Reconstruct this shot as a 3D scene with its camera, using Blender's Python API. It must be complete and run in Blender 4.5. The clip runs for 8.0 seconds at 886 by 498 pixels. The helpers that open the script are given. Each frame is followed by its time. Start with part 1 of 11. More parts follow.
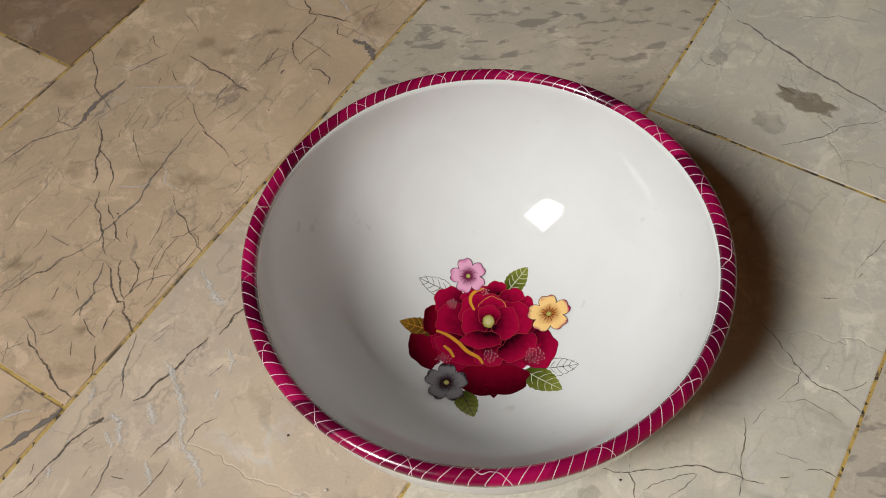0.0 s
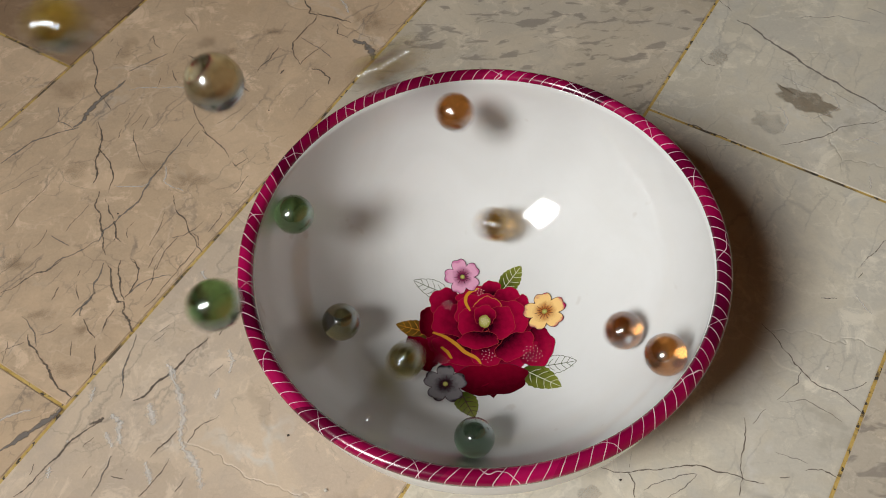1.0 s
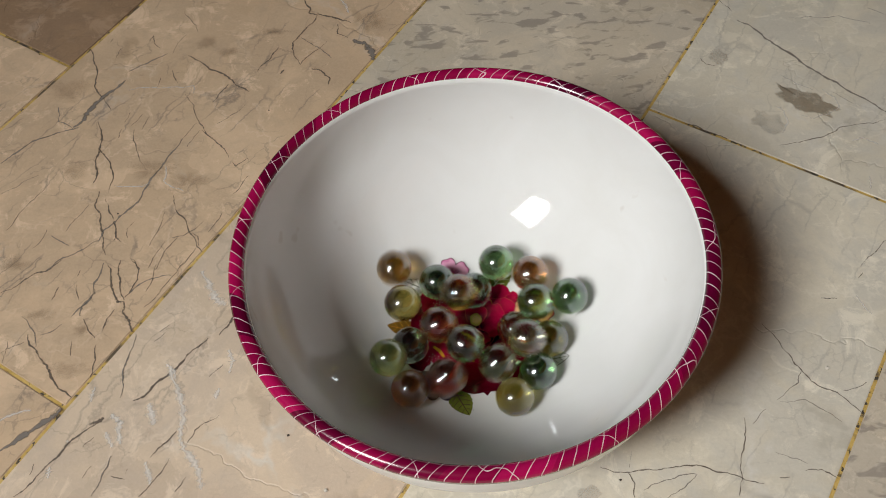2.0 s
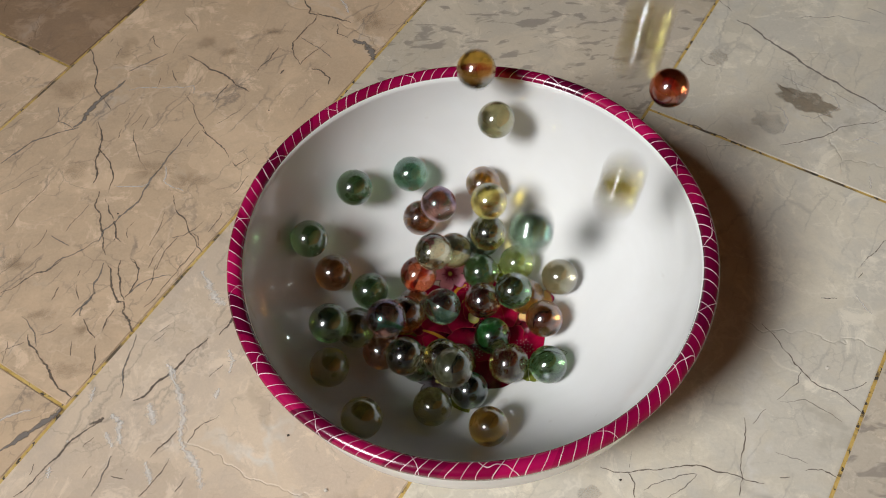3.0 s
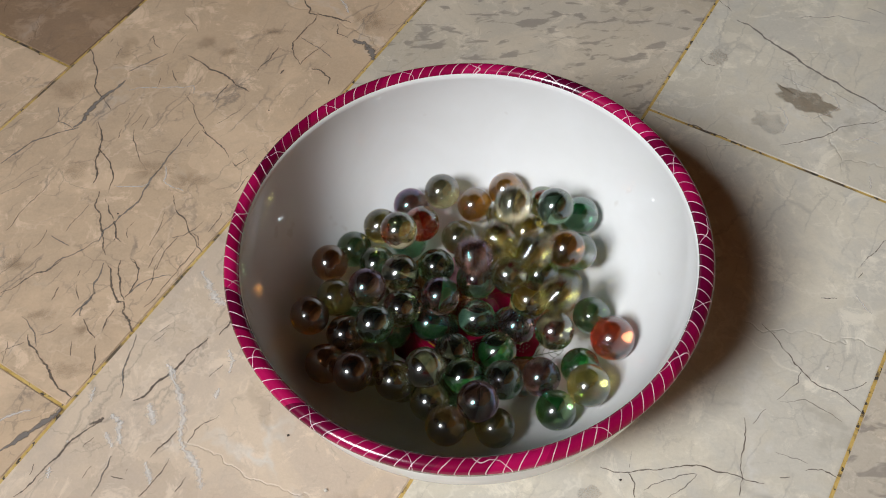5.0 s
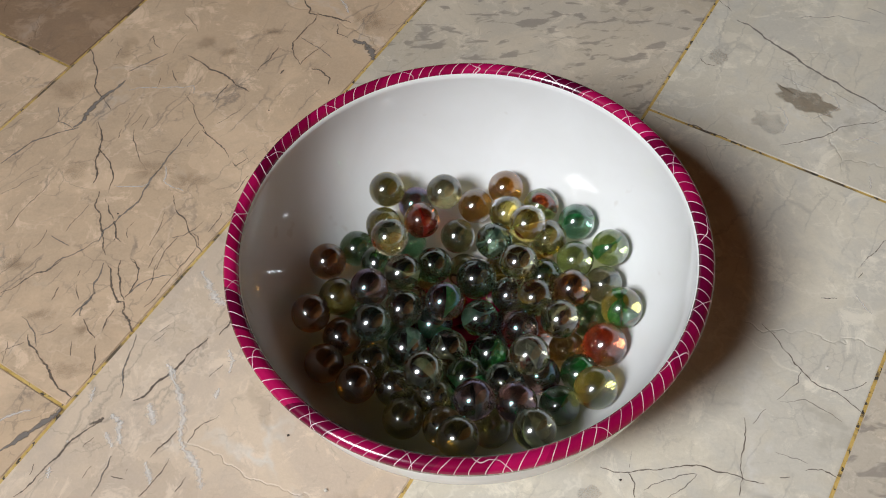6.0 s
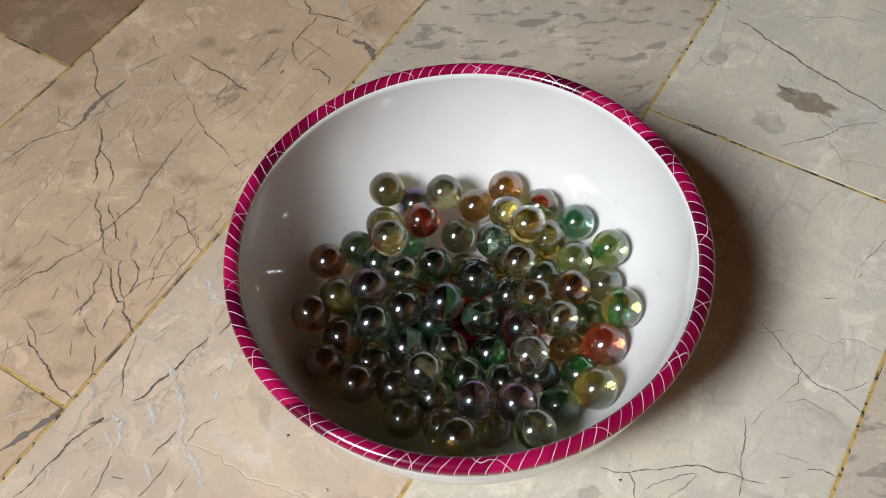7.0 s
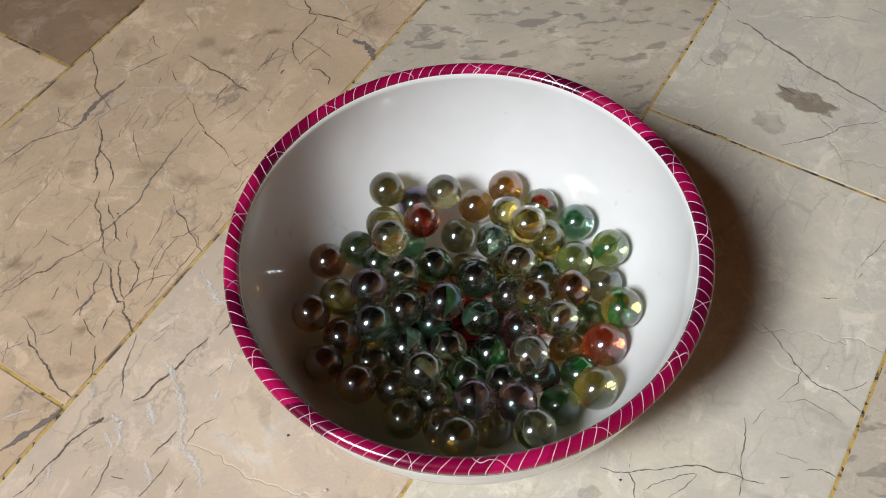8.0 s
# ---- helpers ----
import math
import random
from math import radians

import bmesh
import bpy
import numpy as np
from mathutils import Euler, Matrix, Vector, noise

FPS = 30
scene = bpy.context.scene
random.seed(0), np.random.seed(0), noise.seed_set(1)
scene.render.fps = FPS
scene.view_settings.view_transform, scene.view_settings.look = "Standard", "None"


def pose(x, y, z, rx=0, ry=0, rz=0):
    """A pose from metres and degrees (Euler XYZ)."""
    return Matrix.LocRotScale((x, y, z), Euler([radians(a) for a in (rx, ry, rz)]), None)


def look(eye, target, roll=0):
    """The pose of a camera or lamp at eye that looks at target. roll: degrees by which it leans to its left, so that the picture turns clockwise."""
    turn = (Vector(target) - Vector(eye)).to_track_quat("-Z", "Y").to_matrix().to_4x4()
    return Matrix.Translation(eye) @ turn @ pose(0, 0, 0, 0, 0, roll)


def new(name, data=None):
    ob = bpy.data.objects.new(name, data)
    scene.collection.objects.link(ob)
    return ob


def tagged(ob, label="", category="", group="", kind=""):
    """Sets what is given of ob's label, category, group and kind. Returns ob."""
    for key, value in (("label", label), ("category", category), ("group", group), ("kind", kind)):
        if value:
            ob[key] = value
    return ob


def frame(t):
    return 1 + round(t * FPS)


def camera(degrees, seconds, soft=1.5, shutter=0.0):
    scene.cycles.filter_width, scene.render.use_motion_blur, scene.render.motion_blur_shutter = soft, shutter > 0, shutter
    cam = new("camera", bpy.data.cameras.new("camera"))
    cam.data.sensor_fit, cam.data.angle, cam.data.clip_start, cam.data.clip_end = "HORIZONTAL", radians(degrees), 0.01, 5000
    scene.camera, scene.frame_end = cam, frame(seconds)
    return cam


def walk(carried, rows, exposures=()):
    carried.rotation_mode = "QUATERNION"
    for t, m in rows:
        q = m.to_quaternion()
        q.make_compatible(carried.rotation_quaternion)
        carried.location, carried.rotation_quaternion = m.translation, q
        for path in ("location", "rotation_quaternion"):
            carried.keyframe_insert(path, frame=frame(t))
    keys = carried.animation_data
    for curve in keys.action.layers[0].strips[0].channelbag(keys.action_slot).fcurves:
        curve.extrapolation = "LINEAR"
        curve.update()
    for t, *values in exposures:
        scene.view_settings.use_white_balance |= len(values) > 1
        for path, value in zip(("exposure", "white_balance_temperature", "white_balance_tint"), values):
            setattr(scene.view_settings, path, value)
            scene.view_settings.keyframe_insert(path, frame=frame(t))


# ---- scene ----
# ---------- camera: it stands still over the bowl, looking down at the floor ----------
cam = camera(51.98, 8.0, soft=1.0, shutter=0.5)
EYE = (-0.0162, -0.1920, 0.3657)
VIEW = look(EYE, (-0.0162, 0.0310, 0.0336), -4.25)
walk(cam, [(0, VIEW), (8, VIEW)], exposures=((0, 0.0, 6850, 9), (1.7, 0.05, 6850, 9), (3.0, 0.18, 6700, 10), (4.5, 0.26, 6500, 10), (5.8, 0.27, 6450, 10), (7.0, 0.34, 6450, 10), (8, 0.34, 6450, 10)))

# ---------- light: daylight from one window behind the camera ----------
TURN = radians(-34.85)                      # the floor's joints run along this turn
U = Vector((math.cos(TURN), math.sin(TURN), 0))
V = Vector((-math.sin(TURN), math.cos(TURN), 0))


def spot(u, v, z=0.0):
    """A place given along and across the rows of tiles."""
    return U * u + V * v + Vector((0, 0, z))


def room_pose(u, v, z=0.0):
    return Matrix.Translation(spot(u, v, z)) @ Matrix.Rotation(TURN, 4, "Z")


WALL_V = -1.05                              # the wall with the window
WIN = dict(u=-0.28, z=1.20, w=0.38, h=0.62)

world = bpy.data.worlds.new("sky")
scene.world = world
world.use_nodes = True
wn = world.node_tree
sky = wn.nodes.new("ShaderNodeTexSky")
sky.sky_type, sky.sun_disc = "NISHITA", False
sky.sun_elevation, sky.sun_rotation = radians(50), radians(200)
wn.nodes["Background"].inputs["Strength"].default_value = 0.1
wn.links.new(sky.outputs[0], wn.nodes["Background"].inputs["Color"])

lamp = bpy.data.lights.new("window_daylight", "AREA")
lamp.shape, lamp.size, lamp.size_y = "RECTANGLE", WIN["w"] - 0.06, WIN["h"] - 0.06
lamp.energy, lamp.color = 6.5, (0.965, 0.99, 1.015)
lamp.spread = radians(82)
daylight = new("window_daylight", lamp)
daylight.matrix_world = look(spot(WIN["u"], WALL_V - 0.02, WIN["z"]), Vector((0.08, -0.16, 0.0)))


# ---------- materials ----------
def material(name):
    mat = bpy.data.materials.new(name)
    mat.use_nodes = True
    nt = mat.node_tree
    return mat, nt, nt.nodes["Principled BSDF"]


def node(nt, kind, **values):
    nd = nt.nodes.new("ShaderNode" + kind)
    for key, value in values.items():
        if key in nd.inputs:
            nd.inputs[key].default_value = value
    return nd


def ramp(nt, fac, stops):
    nd = nt.nodes.new("ShaderNodeValToRGB")
    els = nd.color_ramp.elements
    while len(els) < len(stops):
        els.new(0.5)
    for el, (at, col) in zip(els, stops):
        el.position = at
        el.color = (*col, 1) if len(col) == 3 else col
    nt.links.new(fac, nd.inputs["Fac"])
    return nd.outputs["Color"]


def mix(nt, fac, a, b, how="MIX"):
    nd = nt.nodes.new("ShaderNodeMix")
    nd.data_type, nd.blend_type = "RGBA", how
    for slot, value in ((0, fac), (6, a), (7, b)):
        if isinstance(value, (int, float)):
            nd.inputs[slot].default_value = value
        elif isinstance(value, tuple):
            nd.inputs[slot].default_value = (*value, 1)
        else:
            nt.links.new(value, nd.inputs[slot])
    return nd.outputs[2]


def calc(nt, how, a, b=0.0, c=0.0):
    nd = nt.nodes.new("ShaderNodeMath")
    nd.operation = how
    for slot, value in enumerate((a, b, c)):
        if isinstance(value, (int, float)):
            nd.inputs[slot].default_value = value
        else:
            nt.links.new(value, nd.inputs[slot])
    return nd.outputs[0]


def bump(nt, bsdf, height, strength, distance=0.001):
    nd = node(nt, "Bump", Strength=strength, Distance=distance)
    nt.links.new(height, nd.inputs["Height"])
    nt.links.new(nd.outputs[0], bsdf.inputs["Normal"])


def noise_tex(nt, at, scale, detail=6.0, rough=0.6, distort=0.0):
    nd = node(nt, "TexNoise", Scale=scale, Detail=detail, Roughness=rough, Distortion=distort)
    if at is not None:
        nt.links.new(at, nd.inputs["Vector"])
    return nd


def stone(name, light, dark, vein, veins, specks, white):
    """Polished limestone marble: clouds, warped hairline veins at two sizes, dark specks and pale streaks."""
    mat, nt, bsdf = material(name)
    co = nt.nodes.new("ShaderNodeTexCoord").outputs["Object"]
    info = nt.nodes.new("ShaderNodeObjectInfo").outputs["Random"]
    shift = nt.nodes.new("ShaderNodeVectorMath")
    shift.operation = "MULTIPLY_ADD"
    shift.inputs[1].default_value = (7.0, 11.0, 5.0)
    comb = nt.nodes.new("ShaderNodeCombineXYZ")
    for k in range(3):
        nt.links.new(info, comb.inputs[k])
    nt.links.new(comb.outputs[0], shift.inputs[0])
    nt.links.new(co, shift.inputs[2])
    at = shift.outputs[0]
    def warp(amount, scale):
        n = noise_tex(nt, at, scale, 5.0, 0.65)
        sub = nt.nodes.new("ShaderNodeVectorMath")
        sub.operation = "MULTIPLY_ADD"
        sub.inputs[1].default_value = (amount,) * 3
        nt.links.new(n.outputs["Color"], sub.inputs[0])
        nt.links.new(at, sub.inputs[2])
        return sub.outputs[0]

    cloud = noise_tex(nt, at, 9.0, 8.0, 0.62, 0.6)
    fine = noise_tex(nt, at, 90.0, 6.0, 0.7)
    grain = noise_tex(nt, at, 800.0, 4.0, 0.7)
    base = ramp(nt, cloud.outputs["Fac"], ((0.30, dark), (0.52, light), (0.72, tuple(min(1, c * 1.12) for c in light))))
    base = mix(nt, calc(nt, "MULTIPLY", fine.outputs["Fac"], 0.55), base, tuple(c * 0.72 for c in dark))
    frag = node(nt, "TexVoronoi", Scale=24.0)
    nt.links.new(warp(0.05, 30.0), frag.inputs["Vector"])
    tone = nt.nodes.new("ShaderNodeSeparateColor")
    nt.links.new(frag.outputs["Color"], tone.inputs[0])
    base = mix(nt, calc(nt, "MULTIPLY", tone.outputs[0], 0.46), base, tuple(c * 0.66 for c in dark))
    stain = noise_tex(nt, at, 24.0, 5.0, 0.6, 1.0)
    base = mix(nt, ramp(nt, stain.outputs["Fac"], ((0.45, (0, 0, 0)), (0.58, (0.72,) * 3))), base, (dark[0] * 0.86, dark[1] * 0.90, dark[2] * 0.98))
    chalk = noise_tex(nt, at, 48.0, 7.0, 0.75, 0.6)
    base = mix(nt, ramp(nt, chalk.outputs["Fac"], ((0.55, (0, 0, 0)), (0.63, (0.62,) * 3))), base, tuple(c * 1.05 + 0.05 for c in light))
    base = mix(nt, calc(nt, "MULTIPLY", grain.outputs["Fac"], 0.30), base, tuple(c * 1.15 + 0.10 for c in light))

    def cracks(scale, amount, wscale, width, mask_lo, mask_hi, mask_scale):
        vo = node(nt, "TexVoronoi", Scale=scale)
        vo.feature = "DISTANCE_TO_EDGE"
        nt.links.new(warp(amount, wscale), vo.inputs["Vector"])
        line = ramp(nt, vo.outputs["Distance"], ((0.0, (1, 1, 1)), (width, (0, 0, 0))))
        m = ramp(nt, noise_tex(nt, at, mask_scale, 4.0).outputs["Fac"], ((mask_lo, (0, 0, 0)), (mask_hi, (1, 1, 1))))
        return calc(nt, "MULTIPLY", line, m)

    big = cracks(12.0, 0.05, 16.0, 0.009, 0.49, 0.58, 15.0)
    small = cracks(34.0, 0.03, 30.0, 0.022, 0.50, 0.64, 13.0)
    base = mix(nt, calc(nt, "MULTIPLY", big, 0.16 * veins), base, vein)
    base = mix(nt, calc(nt, "MULTIPLY", small, 0.26 * veins), base, tuple(c * 1.25 for c in vein))
    hair = cracks(70.0, 0.012, 70.0, 0.032, 0.52, 0.60, 38.0)
    base = mix(nt, calc(nt, "MULTIPLY", hair, 0.4 * veins), base, vein)
    lean = nt.nodes.new("ShaderNodeMapping")
    lean.inputs["Scale"].default_value, lean.inputs["Rotation"].default_value = (1.0, 0.22, 1.0), (0, 0, 0.25)
    nt.links.new(warp(0.01, 50.0), lean.inputs["Vector"])
    long_cracks = node(nt, "TexVoronoi", Scale=62.0)
    long_cracks.feature = "DISTANCE_TO_EDGE"
    nt.links.new(lean.outputs[0], long_cracks.inputs["Vector"])
    thin = ramp(nt, long_cracks.outputs["Distance"], ((0.0, (1, 1, 1)), (0.03, (0, 0, 0))))
    some = ramp(nt, noise_tex(nt, at, 26.0, 4.0).outputs["Fac"], ((0.50, (0, 0, 0)), (0.60, (1, 1, 1))))
    base = mix(nt, calc(nt, "MULTIPLY", calc(nt, "MULTIPLY", thin, some), 0.6 * veins), base, tuple(c * 1.3 for c in vein))
    web = cracks(26.0, 0.05, 22.0, 0.03, 0.46, 0.60, 17.0)
    base = mix(nt, calc(nt, "MULTIPLY", web, 0.32), base, tuple(c * 0.95 + 0.16 for c in light))
    pale = cracks(8.0, 0.16, 9.0, 0.030, 0.55, 0.68, 15.0)
    base = mix(nt, calc(nt, "MULTIPLY", pale, 0.6 * white), base, (0.62, 0.60, 0.56))
    st = nt.nodes.new("ShaderNodeMapping")
    st.vector_type = "TEXTURE"
    st.inputs["Scale"].default_value = (2.3, 1.0, 1.0)
    st.inputs["Rotation"].default_value = (0, 0, 0.61)
    nt.links.new(at, st.inputs["Vector"])
    dots = noise_tex(nt, st.outputs[0], 175.0, 3.0, 0.5, 0.5)
    spk = ramp(nt, dots.outputs["Fac"], ((0.565, (0, 0, 0)), (0.64, (1, 1, 1))))
    base = mix(nt, calc(nt, "MULTIPLY", spk, 0.6 * specks), base, tuple(c * 1.3 for c in vein))
    patch = ramp(nt, noise_tex(nt, warp(0.06, 14.0), 14.0, 3.0).outputs["Fac"], ((0.66, (0, 0, 0)), (0.69, (1, 1, 1))))
    base = mix(nt, calc(nt, "MULTIPLY", patch, 0.38), base, tuple(c * 0.62 for c in dark))
    nt.links.new(base, bsdf.inputs["Base Color"])
    rough = calc(nt, "MULTIPLY_ADD", fine.outputs["Fac"], 0.35, 0.28)
    nt.links.new(rough, bsdf.inputs["Roughness"])
    bsdf.inputs["Specular IOR Level"].default_value = 0.35
    bump(nt, bsdf, calc(nt, "MULTIPLY_ADD", big, -0.8, fine.outputs["Fac"]), 0.45, 0.0006)
    return mat


STONES = [
    stone("brown_veined_marble", (0.68, 0.50, 0.34), (0.48, 0.335, 0.205), (0.12, 0.10, 0.09), 1.0, 0.10, 0.5),
    stone("speckled_beige_marble", (0.59, 0.51, 0.40), (0.48, 0.41, 0.31), (0.15, 0.13, 0.115), 0.35, 1.0, 0.3),
    stone("grey_beige_marble", (0.67, 0.615, 0.50), (0.545, 0.495, 0.40), (0.17, 0.16, 0.15), 0.55, 0.06, 0.8),
    stone("pale_streaked_marble", (0.65, 0.52, 0.39), (0.53, 0.41, 0.30), (0.14, 0.12, 0.105), 0.7, 0.04, 1.2),
    stone("dark_brown_marble", (0.34, 0.22, 0.13), (0.25, 0.155, 0.09), (0.09, 0.07, 0.06), 0.6, 0.10, 0.3),
]


def joint_material():
    mat, nt, bsdf = material("mustard_joint_filler")
    co = nt.nodes.new("ShaderNodeTexCoord").outputs["Object"]
    dirt = noise_tex(nt, co, 40.0, 6.0, 0.7)
    crumbs = noise_tex(nt, co, 600.0, 4.0, 0.7)
    col = ramp(nt, dirt.outputs["Fac"], ((0.40, (0.07, 0.055, 0.045)), (0.48, (0.54, 0.36, 0.09)), (0.75, (0.72, 0.53, 0.19))))
    col = mix(nt, calc(nt, "MULTIPLY", crumbs.outputs["Fac"], 0.35), col, (0.30, 0.20, 0.08))
    pits = ramp(nt, noise_tex(nt, co, 260.0, 3.0, 0.6).outputs["Fac"], ((0.57, (0, 0, 0)), (0.62, (1, 1, 1))))
    col = mix(nt, pits, col, (0.05, 0.04, 0.03))
    nt.links.new(col, bsdf.inputs["Base Color"])
    bsdf.inputs["Roughness"].default_value = 0.7
    bump(nt, bsdf, crumbs.outputs["Fac"], 0.6)
    return mat


def plain(name, col, rough=0.6, var=0.12, scale=30.0, bumps=0.1, metal=0.0):
    mat, nt, bsdf = material(name)
    co = nt.nodes.new("ShaderNodeTexCoord").outputs["Object"]
    n = noise_tex(nt, co, scale, 6.0)
    n2 = noise_tex(nt, co, scale * 9, 4.0)
    c = mix(nt, calc(nt, "MULTIPLY", n.outputs["Fac"], var * 2), col, tuple(x * 0.7 for x in col))
    nt.links.new(c, bsdf.inputs["Base Color"])
    bsdf.inputs["Roughness"].default_value, bsdf.inputs["Metallic"].default_value = rough, metal
    bump(nt, bsdf, n2.outputs["Fac"], bumps)
    return mat


JOINT = joint_material()
# Near-black finish for unseen walls and ceiling, so little light bounces into shadows.
DARK_WALL = plain("dark_unseen_wall", (0.06, 0.022, 0.008), 0.8, 0.1, 3.0)
# Added out of view: its ochre throws warm light into the bowl's left side.
BOUNCE_PAINT = plain("warm_bounce_paint", (0.80, 0.33, 0.11), 0.7, 0.1, 3.0)
DARK_CEILING = plain("dark_unseen_ceiling", (0.05, 0.022, 0.009), 0.8, 0.08, 3.0)
FRAME_PAINT = plain("window_frame_paint", (0.7, 0.68, 0.64), 0.4, 0.08, 8.0)


def glaze():
    """White melamine with a glossy face, faint smears and tiny scratches."""
    mat, nt, bsdf = material("white_melamine")
    co = nt.nodes.new("ShaderNodeTexCoord").outputs["Object"]
    smear = noise_tex(nt, co, 22.0, 5.0, 0.6, 0.8)
    col = ramp(nt, smear.outputs["Fac"], ((0.3, (0.69, 0.685, 0.67)), (0.7, (0.735, 0.735, 0.73))))
    spots = ramp(nt, noise_tex(nt, co, 75.0, 2.0).outputs["Fac"], ((0.71, (0, 0, 0)), (0.76, (1, 1, 1))))
    col = mix(nt, calc(nt, "MULTIPLY", spots, 0.35), col, (0.52, 0.47, 0.42))
    nt.links.new(col, bsdf.inputs["Base Color"])
    nt.links.new(calc(nt, "MULTIPLY_ADD", smear.outputs["Fac"], 0.07, 0.015), bsdf.inputs["Roughness"])
    bsdf.inputs["Specular IOR Level"].default_value = 0.5
    bump(nt, bsdf, noise_tex(nt, co, 30.0, 2.0).outputs["Fac"], 0.05, 0.002)
    return mat


def band():
    """Magenta printed band with slanting white strokes, uneven from field to field and worn through in places."""
    mat, nt, bsdf = material("magenta_printed_band")
    co = nt.nodes.new("ShaderNodeTexCoord").outputs["Object"]
    sep = nt.nodes.new("ShaderNodeSeparateXYZ")
    nt.links.new(co, sep.inputs[0])
    x, y = sep.outputs[0], sep.outputs[1]
    ang = calc(nt, "DIVIDE", calc(nt, "ARCTAN2", y, x), 2 * math.pi)
    rad = calc(nt, "SQRT", calc(nt, "ADD", calc(nt, "MULTIPLY", x, x), calc(nt, "MULTIPLY", y, y)))
    across = calc(nt, "MULTIPLY", calc(nt, "SUBTRACT", rad, 0.0900), 170.0)
    wob = calc(nt, "MULTIPLY", calc(nt, "SUBTRACT", noise_tex(nt, co, 45.0, 2.0).outputs["Fac"], 0.5), 0.9)
    line = None
    for count, slant, width, seed in ((112.0, 0.95, 0.065, 0.0), (17.0, -0.25, 0.012, 0.3)):
        pos = calc(nt, "ADD", calc(nt, "MULTIPLY_ADD", ang, count, seed), calc(nt, "MULTIPLY_ADD", across, slant, wob))
        f = calc(nt, "FRACT", pos)
        hit = calc(nt, "LESS_THAN", f, width)
        line = hit if line is None else calc(nt, "MAXIMUM", line, hit)
    field = calc(nt, "MULTIPLY_ADD", ang, 31.0, calc(nt, "MULTIPLY", across, 0.3))
    cell = nt.nodes.new("ShaderNodeTexWhiteNoise")
    cell.noise_dimensions = "1D"
    nt.links.new(calc(nt, "FLOOR", field), cell.inputs["W"])
    col = ramp(nt, cell.outputs["Value"], ((0.0, (0.055, 0.001, 0.011)), (0.5, (0.22, 0.002, 0.036)), (1.0, (0.42, 0.006, 0.080))))
    streak = noise_tex(nt, co, 160.0, 4.0)
    col = mix(nt, calc(nt, "MULTIPLY", streak.outputs["Fac"], 0.35), col, (0.16, 0.002, 0.05))
    fade = ramp(nt, noise_tex(nt, co, 60.0, 2.0).outputs["Fac"], ((0.36, (0.4,) * 3), (0.58, (0.95,) * 3)))
    col = mix(nt, calc(nt, "MULTIPLY", line, fade), col, (0.80, 0.62, 0.68))
    worn = ramp(nt, noise_tex(nt, co, 230.0, 5.0, 0.8).outputs["Fac"], ((0.68, (0, 0, 0)), (0.74, (1, 1, 1))))
    where = ramp(nt, noise_tex(nt, co, 18.0, 1.0).outputs["Fac"], ((0.56, (0, 0, 0)), (0.66, (1, 1, 1))))
    col = mix(nt, calc(nt, "MULTIPLY", worn, where), col, (0.78, 0.72, 0.72))
    nt.links.new(col, bsdf.inputs["Base Color"])
    bsdf.inputs["Roughness"].default_value = 0.2
    bump(nt, bsdf, streak.outputs["Fac"], 0.05)
    return mat


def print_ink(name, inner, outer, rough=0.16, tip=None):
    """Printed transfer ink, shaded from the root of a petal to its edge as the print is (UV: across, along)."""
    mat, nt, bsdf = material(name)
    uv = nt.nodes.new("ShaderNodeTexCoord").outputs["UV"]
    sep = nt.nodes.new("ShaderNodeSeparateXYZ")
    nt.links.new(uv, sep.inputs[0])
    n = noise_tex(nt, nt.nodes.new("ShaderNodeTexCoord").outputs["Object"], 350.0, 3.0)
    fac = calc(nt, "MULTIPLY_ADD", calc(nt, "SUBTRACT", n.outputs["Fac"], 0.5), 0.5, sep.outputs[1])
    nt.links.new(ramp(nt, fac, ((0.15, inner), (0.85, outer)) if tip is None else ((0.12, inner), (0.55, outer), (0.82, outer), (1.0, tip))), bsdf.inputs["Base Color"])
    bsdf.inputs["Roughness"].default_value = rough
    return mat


WHITE = glaze()
BAND = band()
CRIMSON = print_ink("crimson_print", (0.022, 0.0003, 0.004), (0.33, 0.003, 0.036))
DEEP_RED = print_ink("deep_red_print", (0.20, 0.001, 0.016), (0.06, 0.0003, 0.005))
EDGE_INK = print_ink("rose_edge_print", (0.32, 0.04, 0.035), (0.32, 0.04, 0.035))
GOLD_INK = print_ink("gold_print", (0.62, 0.26, 0.03), (0.72, 0.34, 0.05))
PINK_INK = print_ink("pink_print", (0.22, 0.02, 0.08), (0.74, 0.36, 0.52), tip=(0.55, 0.14, 0.30))
YELLOW_INK = print_ink("yellow_print", (0.42, 0.13, 0.02), (0.86, 0.56, 0.22), tip=(0.42, 0.02, 0.10))
GREY_INK = print_ink("grey_print", (0.02, 0.010, 0.014), (0.20, 0.185, 0.195), tip=(0.02, 0.012, 0.016))
DARK_INK = print_ink("dark_outline_print", (0.06, 0.02, 0.03), (0.06, 0.02, 0.03))
LEAF_INK = print_ink("olive_leaf_print", (0.045, 0.06, 0.008), (0.20, 0.22, 0.035))
BROWN_LEAF_INK = print_ink("brown_leaf_print", (0.05, 0.022, 0.006), (0.24, 0.13, 0.02))
PALE_INK = print_ink("pale_vein_print", (0.62, 0.62, 0.45), (0.62, 0.62, 0.45))
SEED_INK = print_ink("seed_print", (0.50, 0.48, 0.16), (0.30, 0.28, 0.06))
DOT_INK = print_ink("white_dot_print", (0.85, 0.6, 0.62), (0.85, 0.6, 0.62))


